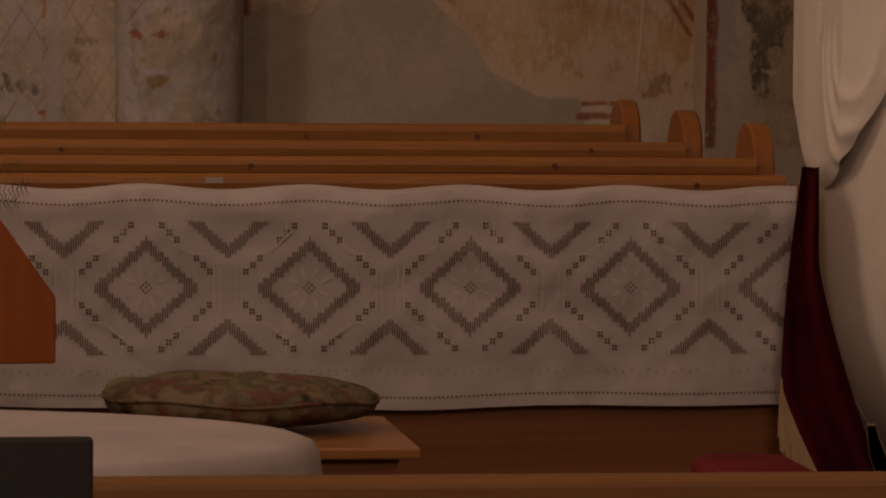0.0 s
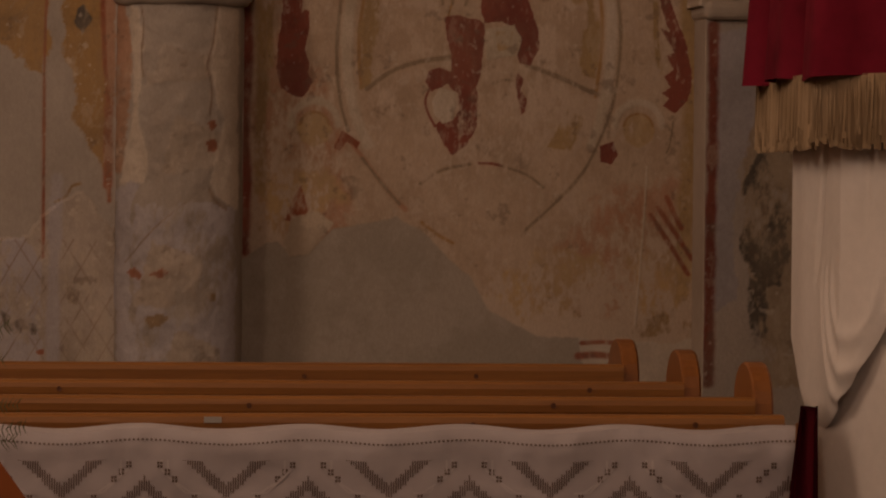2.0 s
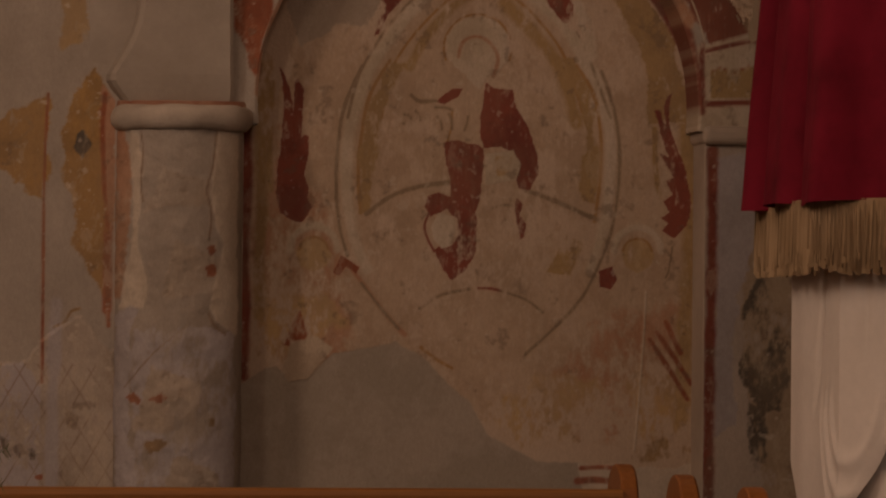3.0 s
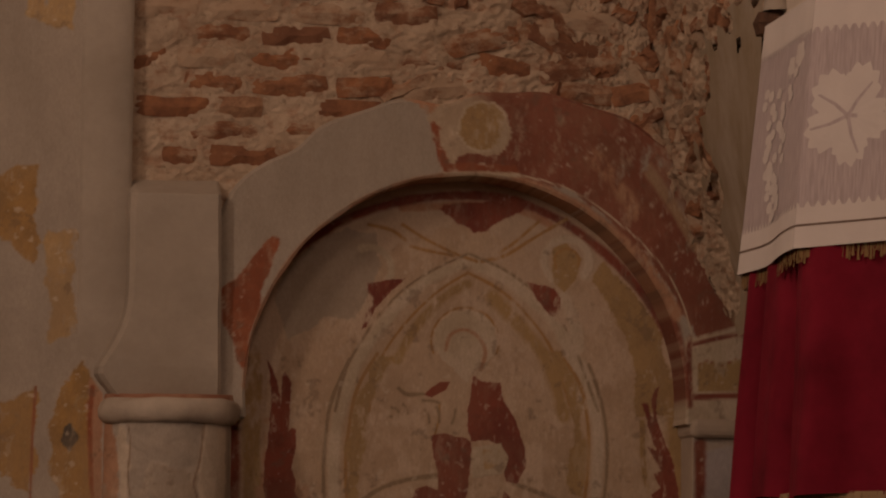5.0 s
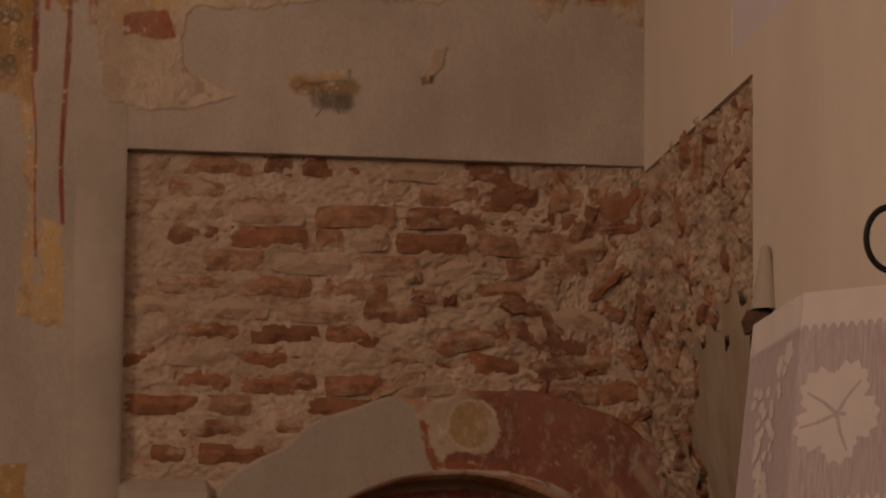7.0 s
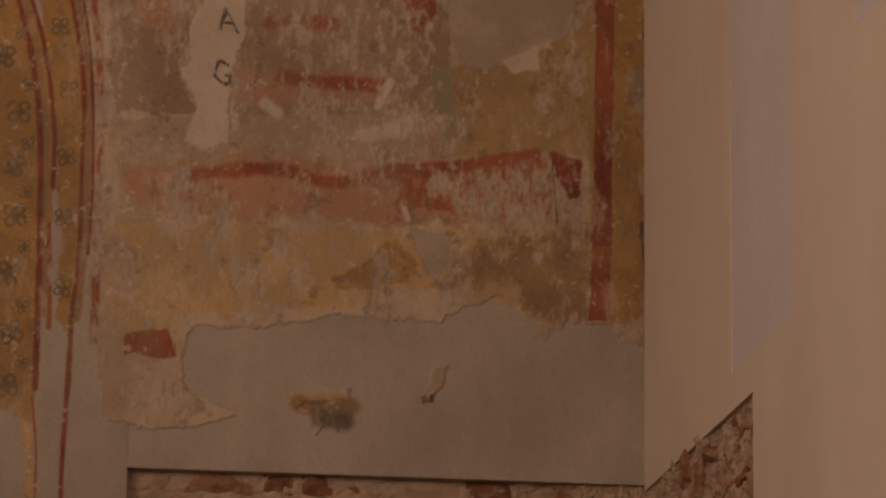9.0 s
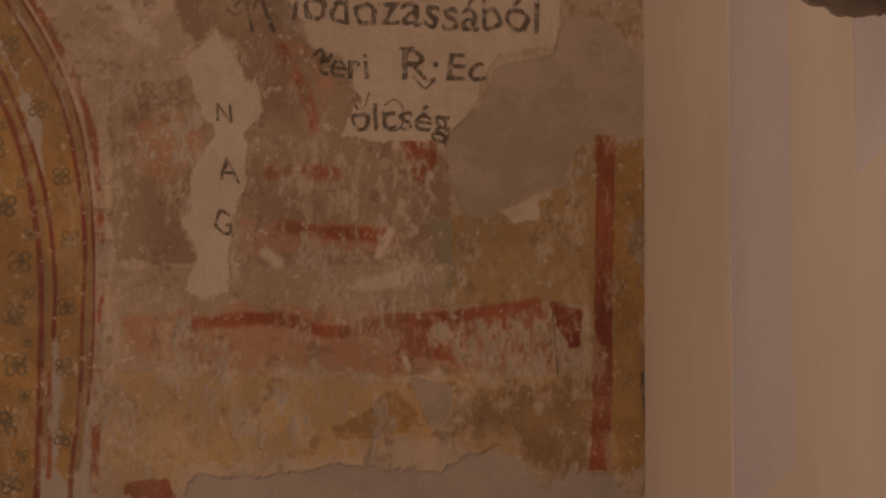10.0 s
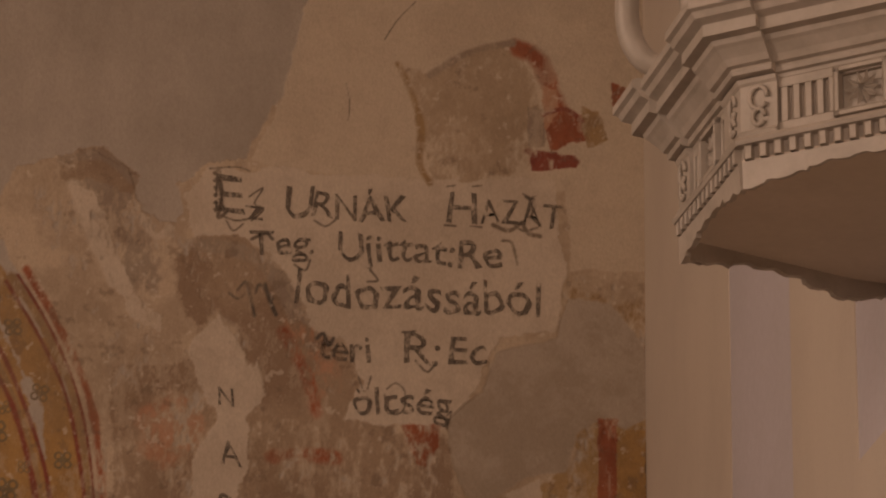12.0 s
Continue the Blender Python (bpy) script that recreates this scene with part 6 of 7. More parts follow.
# ---- pews ----
def make_pew(y, ends=True, rise=0.0):
    pew = thing("pew", "varnished pine church pew with rounded end boards", "pew", (2.06, y, 0), "pews in rows")
    x1, x0 = (2.10 if ends else 1.98), -3.2
    bm = bmesh.new()
    sec = [(y + 0.03, 0.972), (y - 0.022, 0.972), (y - 0.027, 0.980), (y - 0.029, 0.996), (y - 0.026, 1.008), (y - 0.016, 1.014), (y + 0.012, 1.015), (y + 0.03, 1.004)]
    a = [[bm.verts.new((x + 0.0, q[0], q[1] + 0.0015 * noise.noise((x * 1.3, y, q[1] * 4)))) for q in sec] for x in span(x0, x1, 30)]
    for p, q in zip(a, a[1:]):
        for i in range(len(sec)):
            j = (i + 1) % len(sec)
            bm.faces.new((p[i], p[j], q[j], q[i]))
    for v in bm.verts:
        v.co.z += rise * (v.co.z > 0.985)
    top = part("top_rail", bm, PINE, pew)
    part("back_panel", box(x0, x1, y - 0.008, y + 0.012, 0.42, 0.984), PINE_DARK, pew)
    part("seat", box(x0, x1, y - 0.42, y - 0.02, 0.42, 0.45, 0.008), PINE, pew)
    # end board: rounded top, worn edges
    if ends:
        bm = bmesh.new()
        prof = [(y - 0.02, 0.0), (y - 0.02, 0.93)]
        for i in range(15):
            a = radians(180 - 180 * i / 14)
            prof.append((y + 0.10 + 0.12 * math.cos(a), 0.96 + 0.134 * math.sin(a) ** 0.8))
        prof += [(y + 0.22, 0.93), (y + 0.22, 0.0)]
        cy = y + 0.1
        rings = [[bm.verts.new((x, cy + (py - cy) * k, pz - (1 - k) * 0.06)) for py, pz in prof] for x, k in ((2.098, 0.95), (2.102, 1.0), (2.141, 1.0), (2.147, 0.95))]
        bm.faces.new(rings[0])
        bm.faces.new(rings[-1])
        for r0, r1 in zip(rings, rings[1:]):
            for i in range(len(prof) - 1):
                bm.faces.new((r0[i], r0[i + 1], r1[i + 1], r1[i]))
        part("end_board", bm, PINE_END, pew, "pine end board with rounded top")
    for x, dz in ((0.5 + (y * 7.3) % 1.1, 0.0), (1.55 + (y * 3.1) % 0.4, 0.006)):
        bm = lathe([(0.0, 0.0), (0.0055, 0.0), (0.0065, 0.001)], (0, 0, 0), 12)
        bmesh.ops.transform(bm, matrix=pose(x, y - 0.0293, 0.992 + dz * 0.3, 90, 0, 0), verts=bm.verts)
        part("knot", bm, KNOT, top, "dark wood knot")
    return pew


for y, rise in ((11.4, 0.013), (10.55, 0.0), (9.7, 0.0)):
    make_pew(y, rise=rise)
make_pew(8.85, False)
label = box(0.735, 0.772, 8.818, 8.8205, 0.996, 1.009)
tagged(part("paper_label", label, PAPER), "small white paper label on a pew rail", "label")

desk = thing("pew_desk", "pine desk of the pews draped with lace", "desk", (1, 8.34, 0))
part("panel", box(-3.2, 1.895, 8.335, 8.36, 0, 0.96), PINE_DARK, desk)
part("ledge", box(-3.2, 1.895, 8.325, 8.46, 0.955, 0.978, 0.008), PINE, desk)
part("base_board", box(-3.2, 1.895, 8.31, 8.334, 0.0, 0.12, 0.006), PINE_DARK, desk)

# ---- lace cloth ----
REP, U = 0.324, 0.324 / 287
X_D = 0.575       # middle of one diamond
Z_D = 0.818


def droop(x, z):
    k = 0.5 - 0.5 * math.cos(2 * math.pi * (x - X_D) / REP)
    return -0.011 * k * min(max((z - 0.6) / 0.41, 0), 1) ** 2 + 0.002 * noise.noise((x * 5, z * 3, 1))


def lace_at(x, z, out=0.0):
    """A place on the hanging cloth."""
    k = 0.5 - 0.5 * math.cos(2 * math.pi * (x - X_D) / REP)
    fold = 0.006 * noise.noise((x * 4, z * 5, 4)) + 0.006 * noise.noise((x * 9, z * 11, 8)) + 0.0035 * noise.noise((x * 24, z * 22, 3)) + 0.005 * noise.noise((x * 5 + z * 3, z * 13, 11))
    top = max(0, (z - 0.965) / 0.045)
    belly = 0.008 * k * min(1, max(0, (z - 0.9) / 0.1))
    return (x, 8.303 + fold - belly + 0.012 * top * top - out, z + droop(x, z) - (0.012 * noise.noise((x * 2.3, 0, 7)) if z < 0.62 else 0))


cloth_thing = thing("lace_cloth", "white drawn-thread lace cloth with diamond pattern", "cloth", (1, 8.3, 0.6))
bm = sheet(span(-0.6, 1.905, 560), span(0.577, 1.012, 110), lace_at)
top_edge = sheet(span(-0.6, 1.905, 200), span(0, 1, 4), lambda x, t: (x, lace_at(x, 1.012)[1] + 0.14 * t, lace_at(x, 1.012)[2] + 0.006 * math.sin(math.pi * t) - 0.001 * t), bm)
smooth(bm)
part("linen", bm, LINEN, cloth_thing)

slits, slit_faces = [], []


def slit(x, z0, z1, w):
    n = len(slits)
    if x > 1.895:
        return
    for xx, zz in ((x - w, z0), (x + w, z0), (x + w, z1), (x - w, z1)):
        slits.append(lace_at(xx, zz, 0.0022))
    slit_faces.append((n, n + 1, n + 2, n + 3))


for rep in range(-3, 6):
    xc = X_D + rep * REP
    # diamond band of upright slits
    i = -22
    while i <= 22:
        dx = i * 4.2
        hi, lo = 86 * (1 - abs(dx) / 95), 86 * (1 - abs(dx) / 95) - 22
        step = round(hi / 9) * 9
        if xc + dx * U < 1.9:
            if lo < 3:
                if step > 4:
                    slit(xc + dx * U, Z_D - step * U, Z_D + step * U, 0.0012)
            else:
                low = round(lo / 9) * 9
                for s in (-1, 1):
                    a, b = sorted((Z_D + s * low * U, Z_D + s * step * U))
                    slit(xc + dx * U, a, b, 0.0012)
        i += 1
    # chevrons between the diamonds
    xm = xc + REP / 2
    for i in range(-18, 19):
        dx = i * 4.2
        inner = 55 + abs(dx) * 0.86
        wide = 22 + (12 if 9 < abs(i) < 15 else 0) - (10 if abs(i) > 15 else 0)
        for s in (-1, 1):
            a, b = round(inner / 7) * 7, round((inner + wide) / 7) * 7
            b = min(b, 120)
            if b > a:
                z0, z1 = sorted((Z_D + s * a * U, Z_D + s * b * U))
                slit(xm + dx * U, z0, z1, 0.0012)
    # stepped small squares
    for sx in (-1, 1):
        for sz in (-1, 1):
            for k in range(3):
                for ox, oz in ((27 + 13 * k, 109 - 12 * k), (88 + 12 * k, 54 - 12 * k)):
                    x, z = xc + sx * ox * U, Z_D + sz * oz * U
                    for qx in (-2.7, 2.7):
                        slit(x + qx * U, z - 5.4 * U, z - 0.7 * U, 0.0022)
                        slit(x + qx * U, z + 0.7 * U, z + 5.4 * U, 0.0022)
    for qx, qz in ((0, 0), (9, 0), (-9, 0), (0, 9), (0, -9), (5, 5), (-5, 5), (5, -5), (-5, -5)):
        slit(xc + qx * U, Z_D + (qz - 3) * U, Z_D + (qz + 1) * U, 0.0016)
x = -0.59
while x < 1.89:
    slit(x, 0.9875, 0.9915, 0.0021)
    slit(x, 0.600, 0.604, 0.0021)
    x += 0.0088
x = -0.59
while x < 1.89:
    slit(x, 0.650, 0.652, 0.0014)
    slit(x + 0.017, 0.643, 0.645, 0.0014)
    x += 0.034
me = bpy.data.meshes.new("openwork")
me.from_pydata(slits, [], slit_faces)
me.materials.append(OPENWORK)
ob = new("openwork", me)
ob.parent, ob.location = cloth_thing, -cloth_thing.location
tagged(ob, "dark gaps of drawn threads", kind="stuff")
# satin-stitch octagon frames, a little proud
bm = bmesh.new()
for rep in range(-3, 4):
    for mid in (0, 1):
        xc = X_D + rep * REP + (REP / 2 if mid else 0)
        if xc > 1.72:
            continue
        for sz in ((-1, 1) if not mid else (-1, 1)):
            for off in (0, 11):
                line = [(-30 - off, 118), (-30 - off, 100 - off), (-72 - off, 62), (-100, 62 - off)] if not mid else [(-14 - off, 40), (-14 - off, 4)]
                for sx in (-1, 1):
                    for (ax, az), (bx, bz) in zip(line, line[1:]):
                        d = Vector((bx - ax, bz - az)).normalized() * 1.8
                        q = []
                        for px, pz, e in ((ax, az, 1), (bx, bz, 1), (bx, bz, -1), (ax, az, -1)):
                            q.append(bm.verts.new(lace_at(xc + sx * (px - d.y * e) * U, Z_D + sz * (pz + d.x * e) * U, 0.0017)))
                        bm.faces.new(q)
    xc = X_D + rep * REP
    for i in range(8):
        a = radians(22.5 + 45 * i)
        q = []
        for r, da in ((17, 0), (30, 0.13), (42, 0), (30, -0.13)):
            q.append(bm.verts.new(lace_at(xc + r * math.cos(a + da) * U, Z_D + r * math.sin(a + da) * U, 0.0017)))
        bm.faces.new(q)
part("embroidery", bm, THREAD, cloth_thing, "raised white satin-stitch embroidery")["kind"] = "stuff"

# ---- pulpit ----
PX, PY = 2.94, 9.975


def octa(apothem, z):
    return (apothem / math.cos(math.pi / 8), z)


def facet(k, s, out, z, cx=PX, cy=PY):
    """A place on side k of an octagon: s along it, out from the axis."""
    a = radians(180 + 45 * k)
    nx, ny = math.cos(a), math.sin(a)
    return (cx + nx * out - ny * s, cy + ny * out + nx * s, z)


pulpit = thing("pulpit", "white carved octagonal pulpit with draped parapet", "pulpit", (PX, PY, 0))
bm = lathe([(r * 1.05, z) for r, z in ((0.0, 0.0), (0.34, 0.0), (0.34, 0.1), (0.27, 0.14), (0.35, 0.22), (0.43, 0.31), (0.49, 0.41), (0.535, 0.51), (0.57, 0.616), (0.592, 0.74), (0.60, 0.85), (0.60, 0.95), (0.60, 1.14))], (PX, PY, 0), 64)
smooth(bm)
part("bowl", bm, WHITE, pulpit, "tapering white plastered bowl")
bm = lathe([octa(r, z) for r, z in ((0.56, 1.12), (0.565, 1.3), (0.57, 1.98), (0.60, 2.0), (0.6, 2.86), (0.62, 2.88), (0.64, 2.93), (0.62, 2.96), (0.0, 2.96))], (PX, PY, 0), 8, phase=22.5)
part("parapet", bm, WHITE, pulpit, "white panelled parapet")


# carved drapery apron wraps two sides and ends in a rounded tongue
def apron_place(q, t, k0=0):
    """q runs along side k0 and on along the next one."""
    left = 1.6 if q < 0.37 else 2.5
    low = 0.935 + left * (q - 0.37) ** 2
    z = 2.0 + (low - 2.0) * t
    k, s = (k0, q - 0.275) if q < 0.55 else (k0 + 1, q - 0.825)
    groove = -0.022 * math.exp(-((q - 0.33 - 0.25 * max(0, z - 1.28)) / 0.018) ** 2) * min(1, max(0, (z - 1.26) * 6))
    groove -= 0.010 * math.exp(-((q - 0.625) / 0.018) ** 2) * min(1, max(0, (z - 1.27) * 5))
    groove += 0.010 * math.exp(-((q - 0.22) / 0.10) ** 2)
    d = math.hypot((q - 0.58) / 0.17, max(0.0, 1.32 - z) / 0.30)
    for c, h in ((0.55, 0.008), (0.82, 0.010), (1.08, 0.009)):
        groove += h * math.exp(-((d - c) / 0.07) ** 2) * min(1.0, max(0.0, (1.36 - z) / 0.1))
    roll = -0.012 * max(0.0, (t - 0.95) / 0.05) ** 2 - 0.02 * max(0.0, (0.05 - q) / 0.05) ** 2
    corner = 0.02 * math.exp(-((q - 0.55) / 0.05) ** 2)
    out = 0.638 - corner * 0.3 + groove + roll
    return facet(k, s / 0.275 * out * 0.41421, out, z)


def apron(k0):
    bm = sheet(span(0.0, 0.95, 200), span(0, 1, 130), lambda q, t: apron_place(q, t, k0))
    bmesh.ops.recalc_face_normals(bm, faces=bm.faces)
    smooth(bm)
    return bm


part("apron", apron(0), WHITE, pulpit, "carved white drapery apron with folds")


# red velvet hanging with gold fringe, lace cover over it
def hanging(k_list, out, z_top, z_bot, fn, n=40, rows=40, half=0.275):
    bm = bmesh.new()
    cols = []
    for k in k_list:
        h = half + (out - 0.665) * 0.414
        for s in span(-h, h, n)[(0 if k == k_list[0] else 1):]:
            cols.append((k, s))
    g = []
    for t in span(0, 1, rows):
        line = []
        for i, (k, s) in enumerate(cols):
            h = half + (out - 0.665) * 0.414
            z = z_top + (z_bot - z_top) * t
            o, dz = fn(k_list.index(k) + (s + h) / (2 * h), t)
            line.append(bm.verts.new(facet(k, s / h * (out + o) * 0.41421, out + o, z + dz)))
        g.append(line)
    for a, b in zip(g, g[1:]):
        for i in range(len(cols) - 1):
            bm.faces.new((a[i], a[i + 1], b[i + 1], b[i]))
    smooth(bm)
    return bm


SIDES = (-1, 0, 1, 2)
velvet = thing("velvet_hanging", "dark red velvet pulpit hanging with gold fringe", "hanging", (PX, PY, 1.8))
wave = lambda i, t: (0.045 * t + (0.25 + 0.75 * t) * (0.032 * math.sin(i * 13 + 0.8 * math.sin(i * 5)) + 0.012 * math.sin(i * 27 + 1) + 0.01 * noise.noise((i * 3, t * 2, 1))), 0.006 * math.sin(i * 9) * t)
part("velvet", hanging(SIDES, 0.685, 2.62, 1.765, wave, 60, 40), RED, velvet)
bm = bmesh.new()
frng = random.Random(3)
for k in SIDES:
    for i in range(700):
        s = -0.30 + 0.60 * (i + frng.random() * 1.5) / 700
        zb = 1.63 + frng.uniform(-0.035, 0.035)
        w, o = 0.0019, 0.712 + frng.uniform(-0.006, 0.004)
        q = [facet(k, s - w, o, 1.775), facet(k, s + w, o, 1.775), facet(k, s + w + frng.uniform(-0.006, 0.006), o - 0.004, zb), facet(k, s - w, o + 0.004, zb)]
        bm.faces.new([bm.verts.new(p) for p in q])
part("fringe", bm, GOLD, velvet, "faded gold thread fringe")["kind"] = "stuff"

cover = thing("lace_cover", "white lace pulpit cover with vine leaves and grapes", "lace cover", (PX, PY, 2.4))
drape = lambda i, t: (0.006 + 0.055 * t + 0.008 * t * math.sin(i * 7.3 + 0.6), 0.012 * math.sin(i * 2.2 + 2.1) * t)
part("net", hanging(SIDES, 0.662, 2.955, 2.345, drape, 50, 40), NET, cover, "greyish lace net ground")
LACE_H = 2.955 - 2.345


def on_cover(k, s, z, lift=0.0007):
    t = (2.955 - z) / LACE_H
    h = 0.275
    i = (SIDES.index(k)) + (s + h) / (2 * h)
    o, dz = drape(i, t)
    return facet(k, s / h * (0.662 + o) * 0.41421, 0.662 + o + lift, z + dz)


def cover_strip(k, z0, z1, tooth_up=0.0, tooth_down=0.0, lift=0.0007):
    bm = bmesh.new()
    n = 66
    lo, hi = [], []
    for i in range(n + 1):
        s = -0.275 + 0.55 * i / n
        saw = abs((i / 3.0) % 1 - 0.5) * 2
        lo.append(bm.verts.new(on_cover(k, s, z0 - tooth_down * saw, lift)))
        hi.append(bm.verts.new(on_cover(k, s, z1 + tooth_up * saw, lift)))
    for i in range(n):
        bm.faces.new((lo[i], lo[i + 1], hi[i + 1], hi[i]))
    return bm


def leaf_shape(bm, k, s, z, r, turn, sx=1.0):
    """A lobed vine leaf."""
    pts = []
    for i in range(132):
        a = 2 * math.pi * i / 132
        lobes = 0.56 + 0.32 * abs(math.cos(2.5 * a)) ** 0.6 + 0.11 * abs((a * 22 / (2 * math.pi)) % 1 - 0.5) * 2 - 0.05 * math.cos(a)
        pts.append(bm.verts.new(on_cover(k, s + sx * r * lobes * math.sin(a + turn), z + r * lobes * math.cos(a + turn))))
    mid = bm.verts.new(on_cover(k, s, z))
    for i in range(132):
        bm.faces.new((mid, pts[i], pts[(i + 1) % 132]))


def dot_shape(bm, k, s, z, r, sx=1.0):
    pts = [bm.verts.new(on_cover(k, s + sx * r * math.cos(2 * math.pi * i / 10), z + r * math.sin(2 * math.pi * i / 10), 0.0016)) for i in range(10)]
    bm.faces.new(pts)


for k in SIDES:
    part("top_band", cover_strip(k, 2.885, 2.958, tooth_down=0.022), SATIN, cover, "white toothed top band")
    hem = part("hem", cover_strip(k, 2.345, 2.435, tooth_up=0.022), SATIN, cover, "white linen hem")
    part("hem_line", cover_strip(k, 2.397, 2.402, lift=0.002), OPENWORK, hem, "dark drawn-thread line")
for k, s, z, r, turn in ((1, -0.165, 2.655, 0.135, 3.0), (2, -0.05, 2.66, 0.15, 2.6), (-1, 0.1, 2.66, 0.15, 2.8)):
    bm = bmesh.new()
    leaf_shape(bm, k, s, z, r, turn, 0.88)
    leaf = part("vine_leaf", bm, SATIN, cover, "white woven vine leaf")
    for j in range(5):
        a = turn + math.pi * 2 * j / 5
        bm = bmesh.new()
        q = []
        for e, w in ((0.0, 0.005), (0.35, 0.0042), (0.72, 0.0028)):
            bend = 0.25 * e * (1 if j % 2 else -1)
            q.append([bm.verts.new(on_cover(k, s + r * e * math.sin(a + bend) + o * w * math.cos(a), z + r * e * math.cos(a + bend) - o * w * math.sin(a), 0.0012)) for o in (-1, 1)])
        for p0, p1 in zip(q, q[1:]):
            bm.faces.new((p0[0], p0[1], p1[1], p1[0]))
        part("leaf_vein", bm, NET, leaf)
for k, s0 in ((0, -0.02), (2, 0.2), (-1, -0.1)):
    bm = bmesh.new()
    grng = random.Random(8)
    for j in range(40):
        t = (j + grng.random()) / 40
        z = 2.79 - 0.33 * t
        dot_shape(bm, k, s0 + grng.uniform(-1, 1) * 0.17 * (1.05 - 0.8 * t), z, 0.012 + 0.003 * grng.random(), 2.0)
    part("grape_motif", bm, SATIN, cover, "white woven fruit motif")["kind"] = "stuff"
    bm = bmesh.new()
    leaf_shape(bm, k, s0 + 0.19, 2.83, 0.035, 0.6, 1.5)
    leaf_shape(bm, k, s0 + 0.1, 2.81, 0.03, -0.5, 1.5)
    part("tendril", bm, SATIN, cover)
bm = bmesh.new()
for k in SIDES:
    for i in range(110):
        s = -0.275 + 0.55 * (i + frng.random()) / 110
        w = 0.0013
        zb = 2.318 + frng.uniform(-0.014, 0.012)
        q = [on_cover(k, s - w, 2.36, -0.012), on_cover(k, s + w, 2.36, -0.012), on_cover(k, s + w + frng.uniform(-0.01, 0.01), zb, -0.012), on_cover(k, s - w, zb, -0.012)]
        bm.faces.new([bm.verts.new(p) for p in q])
part("thread_fringe", bm, GOLD_DARK, cover, "dark gold looped fringe")["kind"] = "stuff"


# gooseneck microphone on the parapet
def tube(points, r, bm=None, sides=10):
    bm = bm or bmesh.new()
    line = [Vector(p) for p in points]
    rings = []
    for i, p in enumerate(line):
        d = (line[min(i + 1, len(line) - 1)] - line[max(i - 1, 0)]).normalized()
        a = d.orthogonal().normalized()
        b = d.cross(a)
        rr = r[i] if isinstance(r, (list, tuple)) else r
        rings.append([bm.verts.new(p + (a * math.cos(2 * math.pi * j / sides) + b * math.sin(2 * math.pi * j / sides)) * rr) for j in range(sides)])
    ref = None
    for p, q in zip(rings, rings[1:]):
        off = min(range(sides), key=lambda o: (q[o].co - p[0].co).length)
        for j in range(sides):
            bm.faces.new((p[j], p[(j + 1) % sides], q[(j + 1 + off) % sides], q[(j + off) % sides]))
    bm.faces.new(rings[0])
    bm.faces.new(rings[-1])
    smooth(bm)
    return bm


mic = thing("microphone", "black gooseneck microphone on the pulpit", "microphone", (2.53, 9.7, 2.96))
neck = [(2.488 + 0.062 * math.cos(a), 9.7, 3.095 + 0.078 * math.sin(a)) for a in [radians(v) for v in span(75, 290, 24)]]
part("neck", tube(neck, 0.008), BLACK, mic, "black flexible neck")
end = Vector(neck[0])
part("head", tube([end + Vector((-0.018, 0, -0.004)), end + Vector((0.01, 0, 0.012)), end + Vector((0.035, 0, 0.026)), end + Vector((0.07, 0, 0.045))], [0.010, 0.015, 0.016, 0.014]), BLACK, mic, "dark microphone capsule")
tail = Vector(neck[-1])
part("stand", tube([tail, tail + Vector((0.03, 0, -0.03)), (2.66, 9.72, 2.96)], 0.0065), BLACK, mic)

# ---- canopy ----
KX, KY = 2.6, 9.95
canopy = thing("pulpit_canopy", "white carved sounding board over the pulpit", "canopy", (KX, KY, 5))
# plan of the board, from the wall round to the wall again
PLAN = [Vector(p) for p in ((3.02, 10.68), (2.60, 10.56), (2.115, 10.33), (2.155, 9.75), (2.668, 9.319), (3.02, 9.28))]


def outward(line, out):
    """The plan moved away from the wall, mitred at its corners."""
    normals = []
    for a, b in zip(line, line[1:]):
        d = (b - a).normalized()
        normals.append(Vector((d.y, -d.x)))
    res = []
    for i, p in enumerate(line):
        n0, n1 = normals[max(i - 1, 0)], normals[min(i, len(normals) - 1)]
        m = (n0 + n1).normalized()
        res.append(p + m * (out / max(m.dot(n0), 0.3)))
    return res


def moulding(line, profile, caps=False):
    """Runs an (out, height) profile along a plan line."""
    bm = bmesh.new()
    rings = [[bm.verts.new((p.x, p.y, z)) for p in outward(line, o)] for o, z in profile]
    for r0, r1 in zip(rings, rings[1:]):
        for i in range(len(line) - 1):
            bm.faces.new((r0[i], r0[i + 1], r1[i + 1], r1[i]))
    if caps:
        for i in (0, -1):
            bm.faces.new([r[i] for r in rings])
    return bm


def board_at(i, s, out, z):
    """A place on side i of the board, s metres from its first corner."""
    a, b = PLAN[i], PLAN[i + 1]
    d = (b - a).normalized()
    n = Vector((d.y, -d.x))
    p = a + d * s + n * out
    return (p.x, p.y, z)


def block_on(i, s, w, out, depth, z, h, bevel=0.0, bm=None):
    bm = bm or bmesh.new()
    r = bmesh.ops.create_cube(bm, size=1)
    for v in r["verts"]:
        v.co = Vector(board_at(i, s + v.co.x * w, out + v.co.y * depth, z + v.co.z * h))
    if bevel:
        bmesh.ops.bevel(bm, geom=list({e for v in r["verts"] for e in v.link_edges}), offset=bevel, segments=1, affect="EDGES")
    return bm


